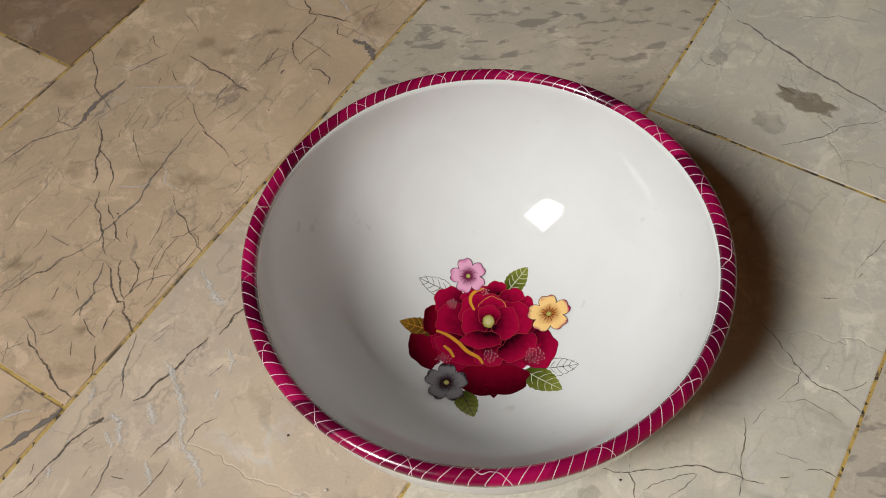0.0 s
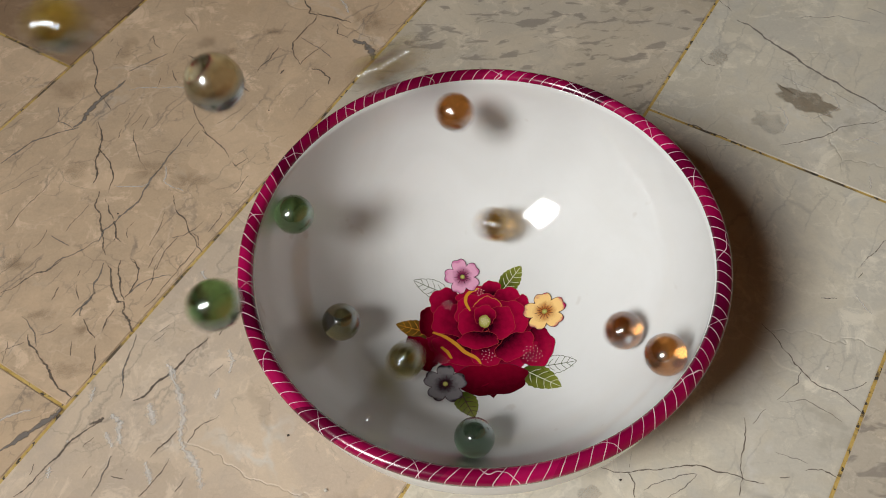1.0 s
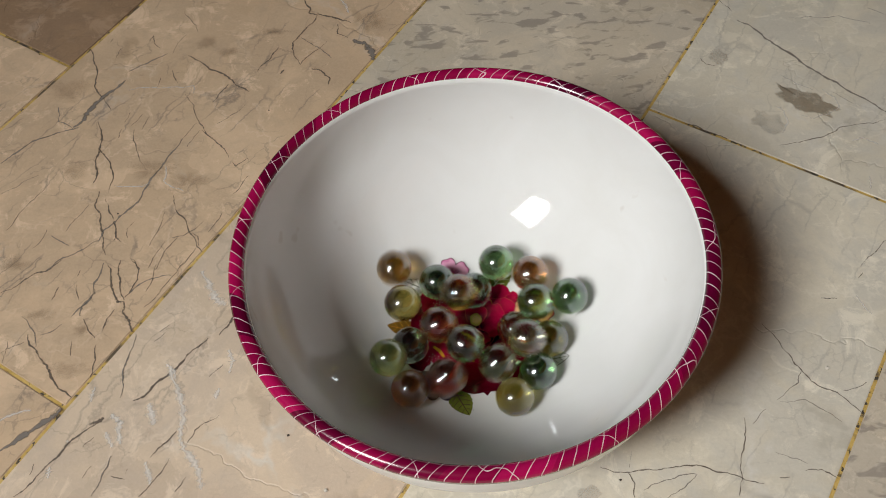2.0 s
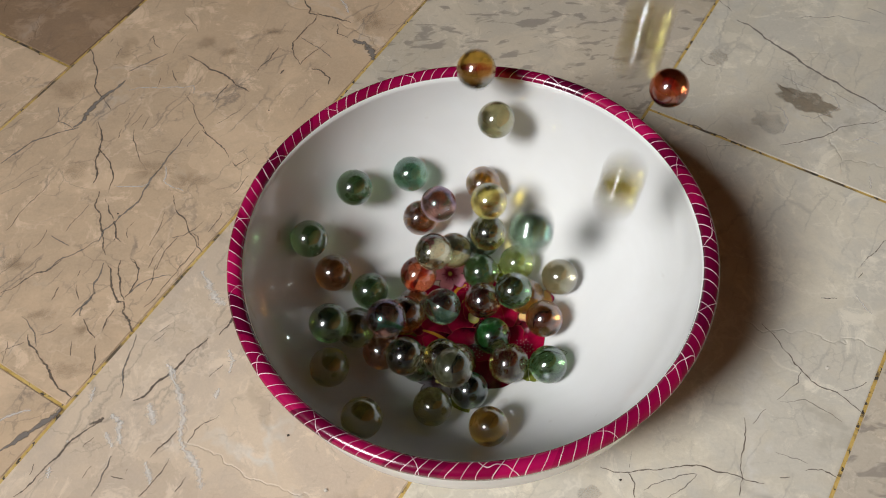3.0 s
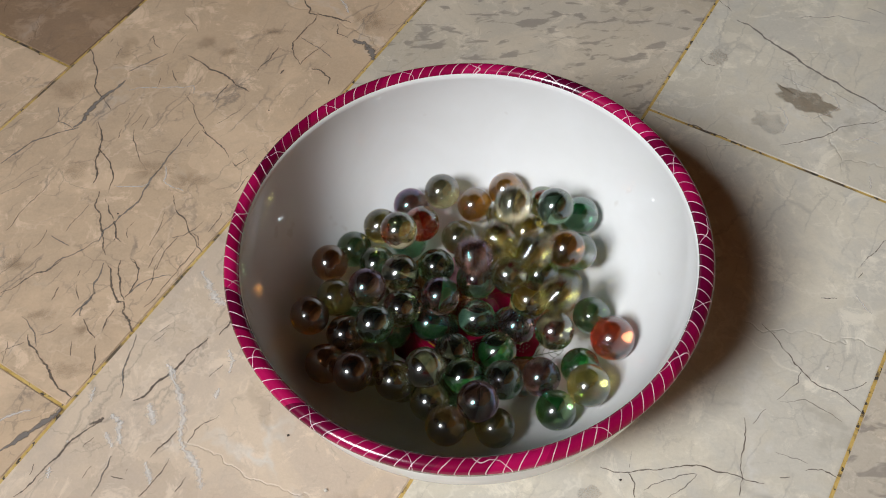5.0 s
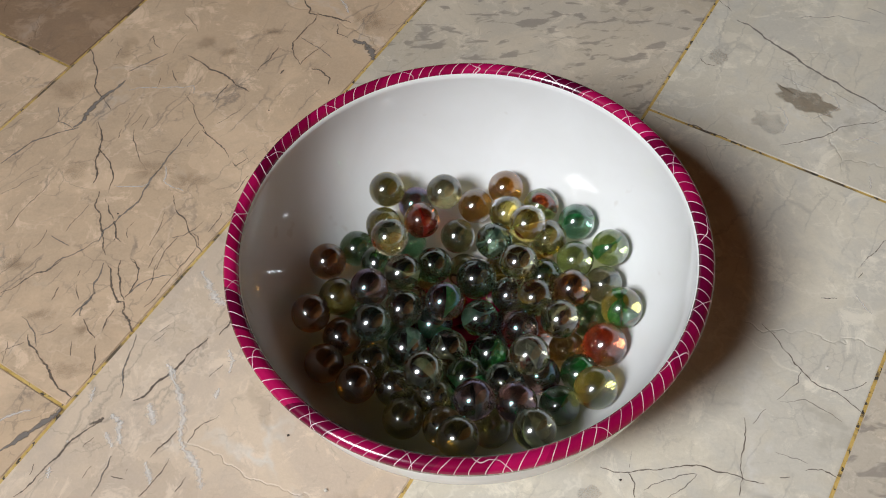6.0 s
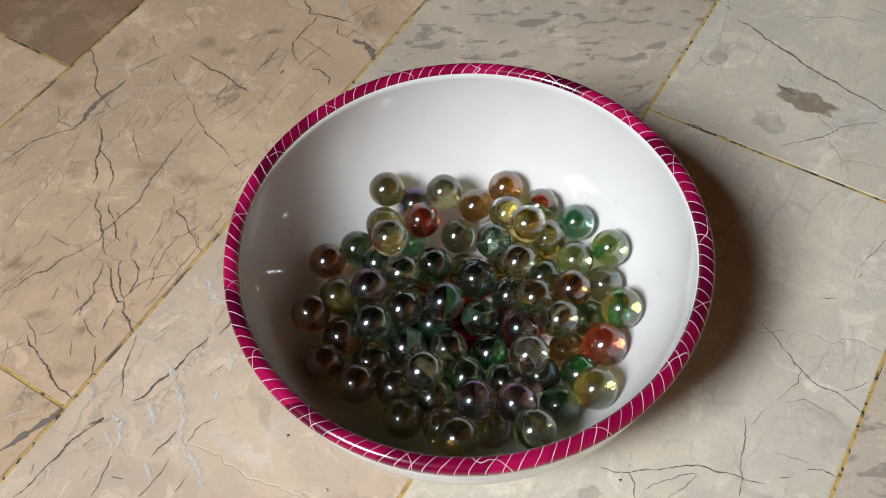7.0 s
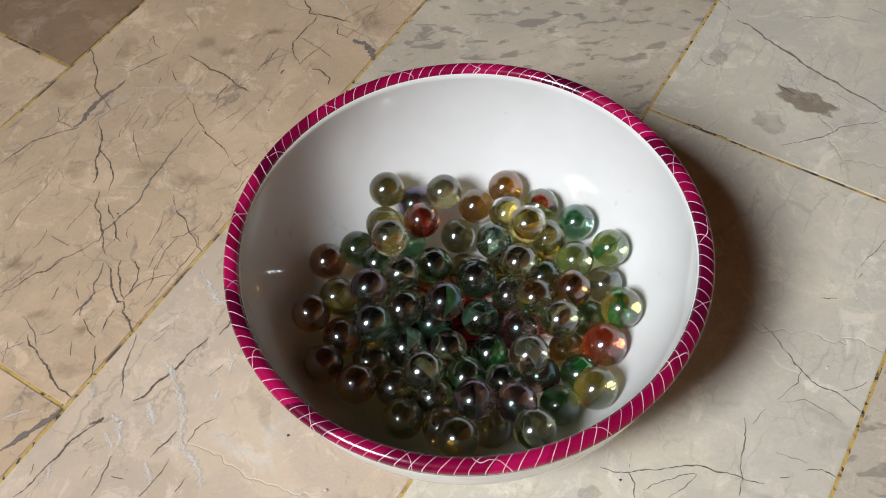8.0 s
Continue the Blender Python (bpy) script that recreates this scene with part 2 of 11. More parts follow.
def marble_glass(name, tint, film):
    """Clear tinted glass under a lustre coating that spreads the highlights."""
    mat, nt, bsdf = material(name)
    co = nt.nodes.new("ShaderNodeTexCoord").outputs["Object"]
    sw = noise_tex(nt, co, 110.0, 3.0, 0.5, 1.5)
    col = mix(nt, sw.outputs["Fac"], tuple(c * 0.72 for c in tint), tuple(min(1, c * 1.12) for c in tint))
    nt.links.new(col, bsdf.inputs["Base Color"])
    bsdf.inputs["Transmission Weight"].default_value = 1.0
    bsdf.inputs["Roughness"].default_value = 0.0
    bsdf.inputs["IOR"].default_value = 1.56
    bsdf.inputs["Specular IOR Level"].default_value = 0.8
    bsdf.inputs["Thin Film Thickness"].default_value = film
    bsdf.inputs["Thin Film IOR"].default_value = 1.9
    bsdf.inputs["Coat Weight"].default_value = 0.42
    bsdf.inputs["Coat IOR"].default_value = 1.75
    scuff = noise_tex(nt, co, 260.0, 4.0, 0.7)
    nt.links.new(calc(nt, "MULTIPLY_ADD", scuff.outputs["Fac"], 0.22, 0.14), bsdf.inputs["Coat Roughness"])
    return mat


TINTS = {
    "olive": ((0.44, 0.37, 0.09), "olive"), "amber": ((0.58, 0.34, 0.06), "amber"), "brown": ((0.46, 0.18, 0.04), "smoky brown"),
    "grey": ((0.37, 0.34, 0.17), "smoky grey"), "green": ((0.20, 0.38, 0.15), "bottle green"), "aqua": ((0.32, 0.62, 0.44), "aqua"),
    "teal": ((0.22, 0.35, 0.24), "dark teal"), "yellow": ((0.68, 0.58, 0.16), "yellow"), "lime": ((0.54, 0.64, 0.24), "pale lime green"),
    "purple": ((0.36, 0.20, 0.16), "purplish"), "red": ((0.64, 0.14, 0.05), "orange red"), "clear": ((0.64, 0.58, 0.38), "clear"),
}
FILMS = {"purple": 330}
GLASS = {k: marble_glass(k + "_marble_glass", v[0], FILMS.get(k, 60)) for k, v in TINTS.items()}
VANES = {k: plain(k + "_vane", c, 0.35, 0.2, 200.0, 0.05) for k, c in
         {"white": (0.30, 0.36, 0.34), "yellow": (0.48, 0.33, 0.06), "green": (0.05, 0.35, 0.12), "red": (0.55, 0.06, 0.03), "dark": (0.07, 0.08, 0.06)}.items()}


# ---------- mesh helpers ----------
def mesh_of(name, bm, mats, smooth=False):
    bmesh.ops.recalc_face_normals(bm, faces=bm.faces)
    me = bpy.data.meshes.new(name)
    bm.to_mesh(me)
    bm.free()
    for mt in mats if isinstance(mats, (list, tuple)) else [mats]:
        me.materials.append(mt)
    if smooth:
        me.polygons.foreach_set("use_smooth", [True] * len(me.polygons))
    return me


def part(name, bm, mat, parent=None, label="", smooth=False):
    ob = new(name, mesh_of(name, bm, mat, smooth))
    ob.parent = parent
    if label:
        tagged(ob, label)
    return ob


def box(bm, x0, x1, y0, y1, z0, z1):
    made = bmesh.ops.create_cube(bm, size=1.0)["verts"]
    for vt in made:
        vt.co = Vector(((x0 + x1) / 2 + vt.co.x * (x1 - x0), (y0 + y1) / 2 + vt.co.y * (y1 - y0), (z0 + z1) / 2 + vt.co.z * (z1 - z0)))
    return made


def lathe(bm, profile, steps=160, closed=False):
    rings = []
    for r, z in profile:
        if r < 1e-6:
            rings.append([bm.verts.new((0, 0, z))])
        else:
            rings.append([bm.verts.new((r * math.cos(2 * math.pi * k / steps), r * math.sin(2 * math.pi * k / steps), z)) for k in range(steps)])
    pairs = list(zip(rings, rings[1:])) + ([(rings[-1], rings[0])] if closed else [])
    for a, b in pairs:
        for k in range(steps):
            j = (k + 1) % steps
            if len(a) == 1:
                bm.faces.new((a[0], b[k], b[j]))
            elif len(b) == 1:
                bm.faces.new((a[k], a[j], b[0]))
            else:
                bm.faces.new((a[k], a[j], b[j], b[k]))


# ---------- unseen room added round the floor, to bound the light ---
U0, U1, V1, TALL = -1.6, 0.8, 2.1, 2.6


def build_room():
    bm = bmesh.new()
    box(bm, U0 - 0.2, U1 + 0.2, WALL_V - 0.2, V1 + 0.2, -0.10, -0.0005)
    bed = part("floor", bm, JOINT)
    bed.matrix_world = room_pose(0, 0)
    tagged(bed, "marble tile floor with mustard yellow joints", "floor", kind="structure")
    walls = (("wall_east", U1, U1 + 0.15, WALL_V, V1), ("wall_west", U0 - 0.15, U0, WALL_V, V1), ("wall_north", U0 - 0.15, U1 + 0.15, V1, V1 + 0.15))
    for name, a, b, c, d in walls:
        bm = bmesh.new()
        box(bm, a, b, c, d, 0.0, TALL)
        ob = part(name, bm, BOUNCE_PAINT if name == "wall_east" else DARK_WALL)
        ob.matrix_world = room_pose(0, 0)
        tagged(ob, "plain ochre painted wall" if name == "wall_east" else "plain brown plastered wall", "wall", kind="structure")
    bm = bmesh.new()                         # the wall with the window's opening
    l, r = WIN["u"] - WIN["w"] / 2, WIN["u"] + WIN["w"] / 2
    lo, hi = WIN["z"] - WIN["h"] / 2, WIN["z"] + WIN["h"] / 2
    a, b = WALL_V - 0.15, WALL_V
    box(bm, U0 - 0.15, l, a, b, 0, TALL)
    box(bm, r, U1 + 0.15, a, b, 0, TALL)
    box(bm, l, r, a, b, 0, lo)
    box(bm, l, r, a, b, hi, TALL)
    ob = part("wall_south", bm, DARK_WALL)
    ob.matrix_world = room_pose(0, 0)
    tagged(ob, "plain brown plastered wall with a window", "wall", kind="structure")
    bm = bmesh.new()
    box(bm, U0 - 0.2, U1 + 0.2, WALL_V - 0.2, V1 + 0.2, TALL, TALL + 0.1)
    ob = part("ceiling", bm, DARK_CEILING)
    ob.matrix_world = room_pose(0, 0)
    tagged(ob, "plain painted ceiling", "ceiling", kind="structure")
    win = new("window_1")
    win.matrix_world = room_pose(WIN["u"], WALL_V - 0.10, WIN["z"])
    tagged(win, "small window with a painted frame", "window", kind="structure")
    w2, h2, t = WIN["w"] / 2, WIN["h"] / 2, 0.03
    bm = bmesh.new()
    box(bm, -w2, -w2 + t, -0.03, 0.03, -h2, h2)
    box(bm, w2 - t, w2, -0.03, 0.03, -h2, h2)
    box(bm, -w2 + t, w2 - t, -0.03, 0.03, h2 - t, h2)
    box(bm, -w2 + t, w2 - t, -0.03, 0.03, -h2, -h2 + t)
    part("window_frame", bm, FRAME_PAINT, win)


build_room()


# ---------- the bowl ----------
RIN, DEEP, ZB = 0.0870, 0.0733, 0.0060


def inner_z(r):
    """Height of the bowl's inner face at a distance from its axis."""
    k = min(1.0, (r / RIN)) ** 2.2
    return ZB + DEEP * (1 - (1 - k) ** (1 / 2.2))


def inner_profile(n=48):
    e = 2 / 2.2
    return [(RIN * math.sin(a) ** e, ZB + DEEP * (1 - math.cos(a) ** e)) for a in (math.pi / 2 * k / n for k in range(n + 1))]


def build_bowl():
    bowl = new("bowl")
    tagged(bowl, "white melamine bowl with a magenta patterned rim and a rose print", "bowl")
    top = ZB + DEEP
    pro = inner_profile()
    e = 2 / 2.2
    out = []
    for k in range(30):                      # outer face, from the lip down to the foot
        a = math.pi / 2 * (1 - k / 29 * 0.70)
        out.append((0.0905 * math.sin(a) ** e, 0.002 + (top - 0.006) * (1 - math.cos(a) ** e)))
    foot = [(0.043, 0.0045), (0.0425, 0.0006), (0.0415, 0.0), (0.0385, 0.0), (0.0375, 0.0008), (0.037, 0.0028), (0.0, 0.0028)]
    low = [q for q in out if q[0] > 0.046]
    bm = bmesh.new()
    lathe(bm, pro + [(0.0890, top + 0.0002), (0.0905, top - 0.005)] + low[1:] + foot)
    part("body", bm, WHITE, bowl, "glossy white melamine", smooth=True)
    lip = []                                 # rounded lip with the printed band
    for k in range(15):
        a = math.pi * (1.02 - 1.22 * k / 14)
        lip.append((0.0900 + 0.0030 * math.cos(a), top - 0.0006 + 0.0028 * math.sin(a)))
    lip = [(RIN + 0.0004, top - 0.0030)] + lip + [(0.0915, top - 0.0062), (0.0900, top - 0.0062)]
    bm = bmesh.new()
    lathe(bm, lip, 220, closed=True)
    part("rim_band", bm, BAND, bowl, "magenta rim with white strokes", smooth=True)
    return bowl


bowl = build_bowl()


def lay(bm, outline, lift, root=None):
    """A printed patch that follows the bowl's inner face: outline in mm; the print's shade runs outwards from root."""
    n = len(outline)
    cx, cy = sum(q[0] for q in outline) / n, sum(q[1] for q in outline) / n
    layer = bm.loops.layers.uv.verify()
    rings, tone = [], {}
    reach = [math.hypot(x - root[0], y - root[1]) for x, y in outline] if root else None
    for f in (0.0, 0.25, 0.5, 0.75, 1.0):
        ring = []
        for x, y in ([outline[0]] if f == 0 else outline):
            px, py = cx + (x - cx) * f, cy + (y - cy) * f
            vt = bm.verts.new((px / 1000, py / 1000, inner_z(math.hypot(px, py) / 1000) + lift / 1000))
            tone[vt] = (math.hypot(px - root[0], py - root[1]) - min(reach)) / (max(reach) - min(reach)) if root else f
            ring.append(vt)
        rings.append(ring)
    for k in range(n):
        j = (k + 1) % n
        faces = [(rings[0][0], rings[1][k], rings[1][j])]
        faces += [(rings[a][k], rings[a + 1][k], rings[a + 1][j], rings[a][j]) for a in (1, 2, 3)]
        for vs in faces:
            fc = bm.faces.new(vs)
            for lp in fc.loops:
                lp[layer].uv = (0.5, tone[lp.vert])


def petal_outline(cx, cy, a, b, turn, rnd, frill=0.05, n=40, grow=0.0):
    """A scalloped oval, one petal of the printed rose."""
    ph, ph2 = rnd.uniform(0, 6), rnd.uniform(0, 6)
    pts = []
    for k in range(n):
        th = 2 * math.pi * k / n
        f = 1 + frill * math.sin(5 * th + ph) + frill * 0.6 * math.sin(9 * th + ph2)
        x, y = (a * f + grow) * math.cos(th), (b * f + grow) * math.sin(th)
        c, s = math.cos(radians(turn)), math.sin(radians(turn))
        pts.append((cx + x * c - y * s, cy + x * s + y * c))
    return pts


def stroke(pts, wide):
    """Outline of a tapering stroke along points in mm."""
    left, right = [], []
    n = len(pts)
    for k, (x, y) in enumerate(pts):
        x0, y0 = pts[max(k - 1, 0)]
        x1, y1 = pts[min(k + 1, n - 1)]
        d = math.hypot(x1 - x0, y1 - y0) or 1
        w = wide / 2 * (0.35 + 0.65 * math.sin(math.pi * (k + 0.5) / n))
        left.append((x - (y1 - y0) / d * w, y + (x1 - x0) / d * w))
        right.append((x + (y1 - y0) / d * w, y - (x1 - x0) / d * w))
    return left + right[::-1]


def lay_stroke(bm, pts, wide, lift):
    for turn in range(2 if len(pts) > 3 else 0):         # round the bends
        pts = [pts[0]] + [(a[0] + (b[0] - a[0]) * f, a[1] + (b[1] - a[1]) * f) for a, b in zip(pts, pts[1:]) for f in (0.25, 0.75)] + [pts[-1]]
    n = len(pts)
    ol = stroke(pts, wide)
    vs = [bm.verts.new((x / 1000, y / 1000, inner_z(math.hypot(x, y) / 1000) + lift / 1000)) for x, y in ol]
    for k in range(n - 1):
        bm.faces.new((vs[k], vs[k + 1], vs[2 * n - 2 - k], vs[2 * n - 1 - k]))


def build_print():
    rnd = random.Random(5)
    rose = part("rose_print", bmesh.new(), CRIMSON, bowl, "printed crimson rose with small flowers and leaves")
    petals = ROSE_PETALS
    lift = 0.08
    bm = bmesh.new()
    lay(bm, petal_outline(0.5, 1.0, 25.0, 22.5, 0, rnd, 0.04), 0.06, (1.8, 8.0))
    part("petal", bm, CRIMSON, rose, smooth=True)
    for k, (x, y, a, b, turn) in enumerate(petals):
        bm = bmesh.new()
        lay(bm, petal_outline(x, y, a, b, turn, random.Random(k), 0.055, grow=0.05), lift)
        part("petal_edge", bm, GOLD_INK if k in (15,) else (EDGE_INK if k > 2 else DARK_INK), rose, smooth=True)
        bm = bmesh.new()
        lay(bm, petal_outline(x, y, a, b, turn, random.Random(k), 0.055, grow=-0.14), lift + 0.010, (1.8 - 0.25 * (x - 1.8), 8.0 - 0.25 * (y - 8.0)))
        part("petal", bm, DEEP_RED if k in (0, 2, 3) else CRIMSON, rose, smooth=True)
        lift += 0.020
    lift += 0.02
    bm = bmesh.new()
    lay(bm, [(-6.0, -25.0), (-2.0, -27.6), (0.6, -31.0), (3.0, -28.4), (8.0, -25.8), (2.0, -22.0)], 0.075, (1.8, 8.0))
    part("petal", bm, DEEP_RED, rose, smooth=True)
    for pts, wide in ((((-22, 4.5), (-17, 2.5), (-12, -2), (-9, -6.5), (-4, -9.5), (-2.5, -13)), 1.8), (((-4, 14), (-6, 19), (-4, 23), (1, 24.5)), 1.5), (((-19, -3), (-16.5, -5.5), (-15, -9)), 1.6)):
        bm = bmesh.new()
        lay_stroke(bm, pts, wide, lift)
        part("gold_edge", bm, GOLD_INK, rose, smooth=True)
    bm = bmesh.new()
    lay(bm, petal_outline(*HEART, random.Random(3), 0.03), lift + 0.02)
    part("flower_heart", bm, SEED_INK, rose, smooth=True)
    bm = bmesh.new()
    for cx, cy, n, sp in DOTS:
        for k in range(n):
            th, rr = k * 2.4, sp * math.sqrt((k + 0.5) / n)
            lay(bm, [(cx + rr * math.cos(th) + 0.21 * math.cos(q), cy + rr * math.sin(th) + 0.22 * math.sin(q)) for q in (0, 1.05, 2.1, 3.14, 4.2, 5.25)], lift + 0.03)
    tagged(part("white_dots", bm, DOT_INK, rose), kind="stuff")
    for name, (cx, cy, ra, rb, turn), ink, edge, first in FLOWERS:
        for k in range(5):
            th = first + 2 * math.pi * k / 5
            c, s = math.cos(th), math.sin(th)
            for grow, mt, up, nm in ((0.14, edge, 0.0, "petal_edge"), (-0.14, ink, 0.012, "petal")):
                pts = []
                for j in range(26):
                    q = 2 * math.pi * j / 26
                    lx = 0.55 + 0.46 * math.cos(q) - 0.10 * math.exp(-((q if q < 3.14 else q - 6.283) / 0.30) ** 2)
                    ly = (0.50 - 0.12 * math.cos(q + math.pi)) * math.sin(q) * 0.76
                    lx, ly = lx + grow / ra * math.cos(q), ly + grow / ra * math.sin(q)
                    pts.append((cx + ra * (lx * c - ly * s), cy + rb * (lx * s + ly * c)))
                bm = bmesh.new()
                lay(bm, pts, lift + 0.03 + up + 0.002 * k, (cx, cy))
                part(nm, bm, mt, rose, smooth=True)
        bm = bmesh.new()
        for k in range(14):
            th = k * 2 * math.pi / 14
            lay_stroke(bm, [(cx + ra * f * math.cos(th), cy + rb * f * math.sin(th)) for f in (0.08, 0.2, 0.34 + 0.1 * (k % 2))], 0.3, lift + 0.07)
        part("stamens", bm, DARK_INK, rose)
        bm = bmesh.new()
        lay(bm, [(cx + ra * 0.12 * math.cos(q), cy + rb * 0.12 * math.sin(q)) for q in (k * math.pi / 6 for k in range(12))], lift + 0.085)
        part("flower_heart", bm, SEED_INK, rose, smooth=True)
    for (x0, y0), (x1, y1), wide, ink, vein in LEAVES:
        dx, dy = x1 - x0, y1 - y0
        L = math.hypot(dx, dy)
        ux, uy = dx / L, dy / L

        def at(f, side):
            return (x0 + ux * L * f - uy * side, y0 + uy * L * f + ux * side)
        n = 14
        half = [wide / 2 * math.sin(math.pi * min(1, f ** 0.75)) ** 0.8 * (1 + 0.10 * ((k % 2) - 0.5)) for k, f in ((k, k / n) for k in range(n + 1))]
        edge = [at(k / n, half[k]) for k in range(n + 1)] + [at(k / n, -half[k]) for k in range(n - 1, 0, -1)]
        leaf = None
        if ink:
            bm = bmesh.new()
            lay(bm, edge, 0.05, (x0, y0))
            leaf = part("leaf", bm, ink, rose, smooth=True)
        bm = bmesh.new()
        lay_stroke(bm, [at(f, 0) for f in (0.0, 0.2, 0.4, 0.6, 0.8, 0.97)], 0.35, 0.075)
        for f in (0.2, 0.38, 0.56, 0.72):
            for sd in (-1, 1):
                w = wide / 2 * math.sin(math.pi * f ** 0.75) ** 0.8
                lay_stroke(bm, [at(f, 0), at(f + 0.07, sd * w * 0.45), at(f + 0.16, sd * w * 0.8)], 0.26, 0.075)
        if not ink:
            ring = edge + edge[:1]
            for a, b in zip(ring, ring[1:]):
                lay_stroke(bm, [a, ((a[0] + b[0]) / 2, (a[1] + b[1]) / 2), b], 0.28, 0.075)
        part("leaf_veins", bm, vein, leaf or rose)


ROSE_PETALS = [(-27.9, -5.6, 6.3, 9.3, 24.2),
               (22.6, -8.3, 7.9, 10.2, -10.4),
               (0.8, -20.9, 16.0, 8.7, -5.3),
               (-23.3, 10.0, 4.2, 7.7, -10.0),
               (-14.5, 18.8, 7.6, 7.3, -0.7),
               (-0.3, 20.7, 9.2, 5.7, -4.5),
               (6.9, 23.8, 4.7, 3.7, -5.9),
               (13.5, 17.2, 6.4, 6.1, -7.6),
               (19.1, 10.6, 4.0, 7.9, -9.0),
               (-12.8, 9.3, 9.1, 9.0, -2.1),
               (12.5, 7.2, 8.6, 10.0, -7.3),
               (0.0, 12.7, 11.1, 9.5, -4.8),
               (-12.0, -5.2, 12.0, 6.6, -34.0),
               (1.0, -8.2, 7.7, 6.3, -5.2),
               (13.5, -6.3, 9.6, 6.1, 26.2),
               (4.1, 14.6, 6.0, 5.5, -5.6),
               (-4.2, 7.9, 6.2, 8.0, -4.1),
               (9.1, 6.6, 6.2, 8.3, -6.3),
               (2.3, 11.1, 5.0, 5.1, -5.0),
               (-2.1, -0.9, 9.0, 4.5, -4.4)]
HEART = (1.8, 8.0, 2.6, 3.2, -4.9)
DOTS = [(1.8, 8.2, 16, 2.0), (20.3, -11.7, 28, 4.6), (1.0, -9.2, 16, 3.4), (-19.8, -10.3, 22, 3.6), (-13.9, 17.7, 12, 2.4), (1.6, 22.7, 10, 2.0)]
FLOWERS = (
    ("pink", (-5.5, 30.7, 8.6, 8.5, -3.0), PINK_INK, DARK_INK, 0.5),
    ("yellow", (28.9, 7.9, 9.9, 9.3, -11.9), YELLOW_INK, DARK_INK, 0.3),
    ("grey", (-19.0, -21.9, 9.6, 10.1, -0.3), GREY_INK, DARK_INK, 0.2))
LEAVES = (((11.6, 22.0), (22.0, 32.0), 9.5, LEAF_INK, PALE_INK), ((-22.0, 4.5), (-38.0, 8.6), 9.5, BROWN_LEAF_INK, GOLD_INK),
          ((15.0, -18.0), (29.5, -31.0), 11.5, LEAF_INK, PALE_INK), ((-13.0, -26.0), (-8.5, -40.0), 10.0, LEAF_INK, DARK_INK),
          ((-13.0, 23.0), (-28.0, 30.0), 8.5, None, LEAF_INK), ((23.0, -18.5), (38.0, -19.8), 9.0, None, LEAF_INK))
build_print()


# ---------- the glass marbles ----------
def marble_mesh(glass):
    bm = bmesh.new()
    bmesh.ops.create_uvsphere(bm, u_segments=40, v_segments=24, radius=0.0080)
    return mesh_of("marble", bm, glass, True)


def vane_mesh(seed, colour):
    """A twisted ribbon of coloured glass, as inside a cat's-eye marble."""
    rnd = random.Random(seed)
    bm = bmesh.new()
    n, blades = 10, rnd.choice((1, 1, 2))
    for blade in range(blades):
        th0, twist = blade * math.pi * 2 / max(blades, 2), rnd.uniform(0.8, 2.2)
        rows = []
        for k in range(n + 1):
            z = -1 + 2 * k / n
            wide = 0.0042 * math.sqrt(max(0, 1 - z * z)) + 0.0002
            th = th0 + twist * z
            c, s = math.cos(th), math.sin(th)
            t = 0.00028
            rows.append([bm.verts.new((r * c - q * s, r * s + q * c, 0.0058 * z)) for r, q in ((0.0004, -t), (wide, -t * 0.4), (wide, t * 0.4), (0.0004, t))])
        for a, b in zip(rows, rows[1:]):
            for k in range(4):
                bm.faces.new((a[k], a[(k + 1) % 4], b[(k + 1) % 4], b[k]))
        bm.faces.new(rows[0])
        bm.faces.new(rows[-1][::-1])
    return mesh_of("vane", bm, VANES[colour], True)


BALLS = {k: marble_mesh(g) for k, g in GLASS.items()}
RIBBONS = {k: [vane_mesh(10 * n + q, k) for q in range(4)] for n, k in enumerate(VANES)}
INSIDE = {"olive": "yellow", "amber": "yellow", "brown": "dark", "grey": "white", "green": "green", "aqua": "white", "teal": "white", "yellow": "green",
          "lime": "green", "purple": "dark", "red": "red", "clear": "white"}


def build_marbles():
    made = []
    kinds = KINDS.split()
    for k, kind in enumerate(kinds):
        ball = new("marble", BALLS[kind])
        ball.scale = (LARGER.get(k, 1.0),) * 3
        inside = VANED.get(k, INSIDE[kind])
        words = TINTS[kind][1] + " lustrous glass marble"
        if k in VANED or k % 11 == 0:
            vane = new("vane", RIBBONS[inside][k % 4])
            vane.parent = ball
            tagged(vane, inside + " glass ribbon")
            words += " with a " + inside + " ribbon inside"
        else:
            words += ", smooth and see-through"
        tagged(ball, words, "marble", "marbles poured into the bowl")
        made.append(ball)
    return made


LARGER = {73: 1.13, 35: 1.12, 84: 1.08, 46: 1.06, 87: 1.06}          # a few marbles are larger than the rest
VANED = {84: "green", 38: "green", 37: "white", 87: "white", 36: "green", 67: "green", 93: "white", 34: "red", 65: "red", 56: "green",
         63: "green", 70: "green", 83: "white", 81: "white", 26: "yellow", 62: "green", 82: "green"}
KINDS = """grey olive green green brown amber brown yellow brown teal clear olive olive brown green green
olive lime green aqua yellow amber red green amber grey yellow olive purple olive brown green
clear grey red teal green aqua purple brown olive olive brown grey grey teal yellow olive
amber olive green green purple olive olive purple green purple grey olive olive green purple green
grey lime olive green lime amber aqua olive purple red brown brown teal grey grey green
olive teal lime clear yellow grey brown teal clear amber purple olive olive grey olive"""
marbles = build_marbles()


# ---------- the floor's tiles ----------
JOINT_U = (-0.2952, -0.1453, 0.0046, 0.1545)       # joints between the rows


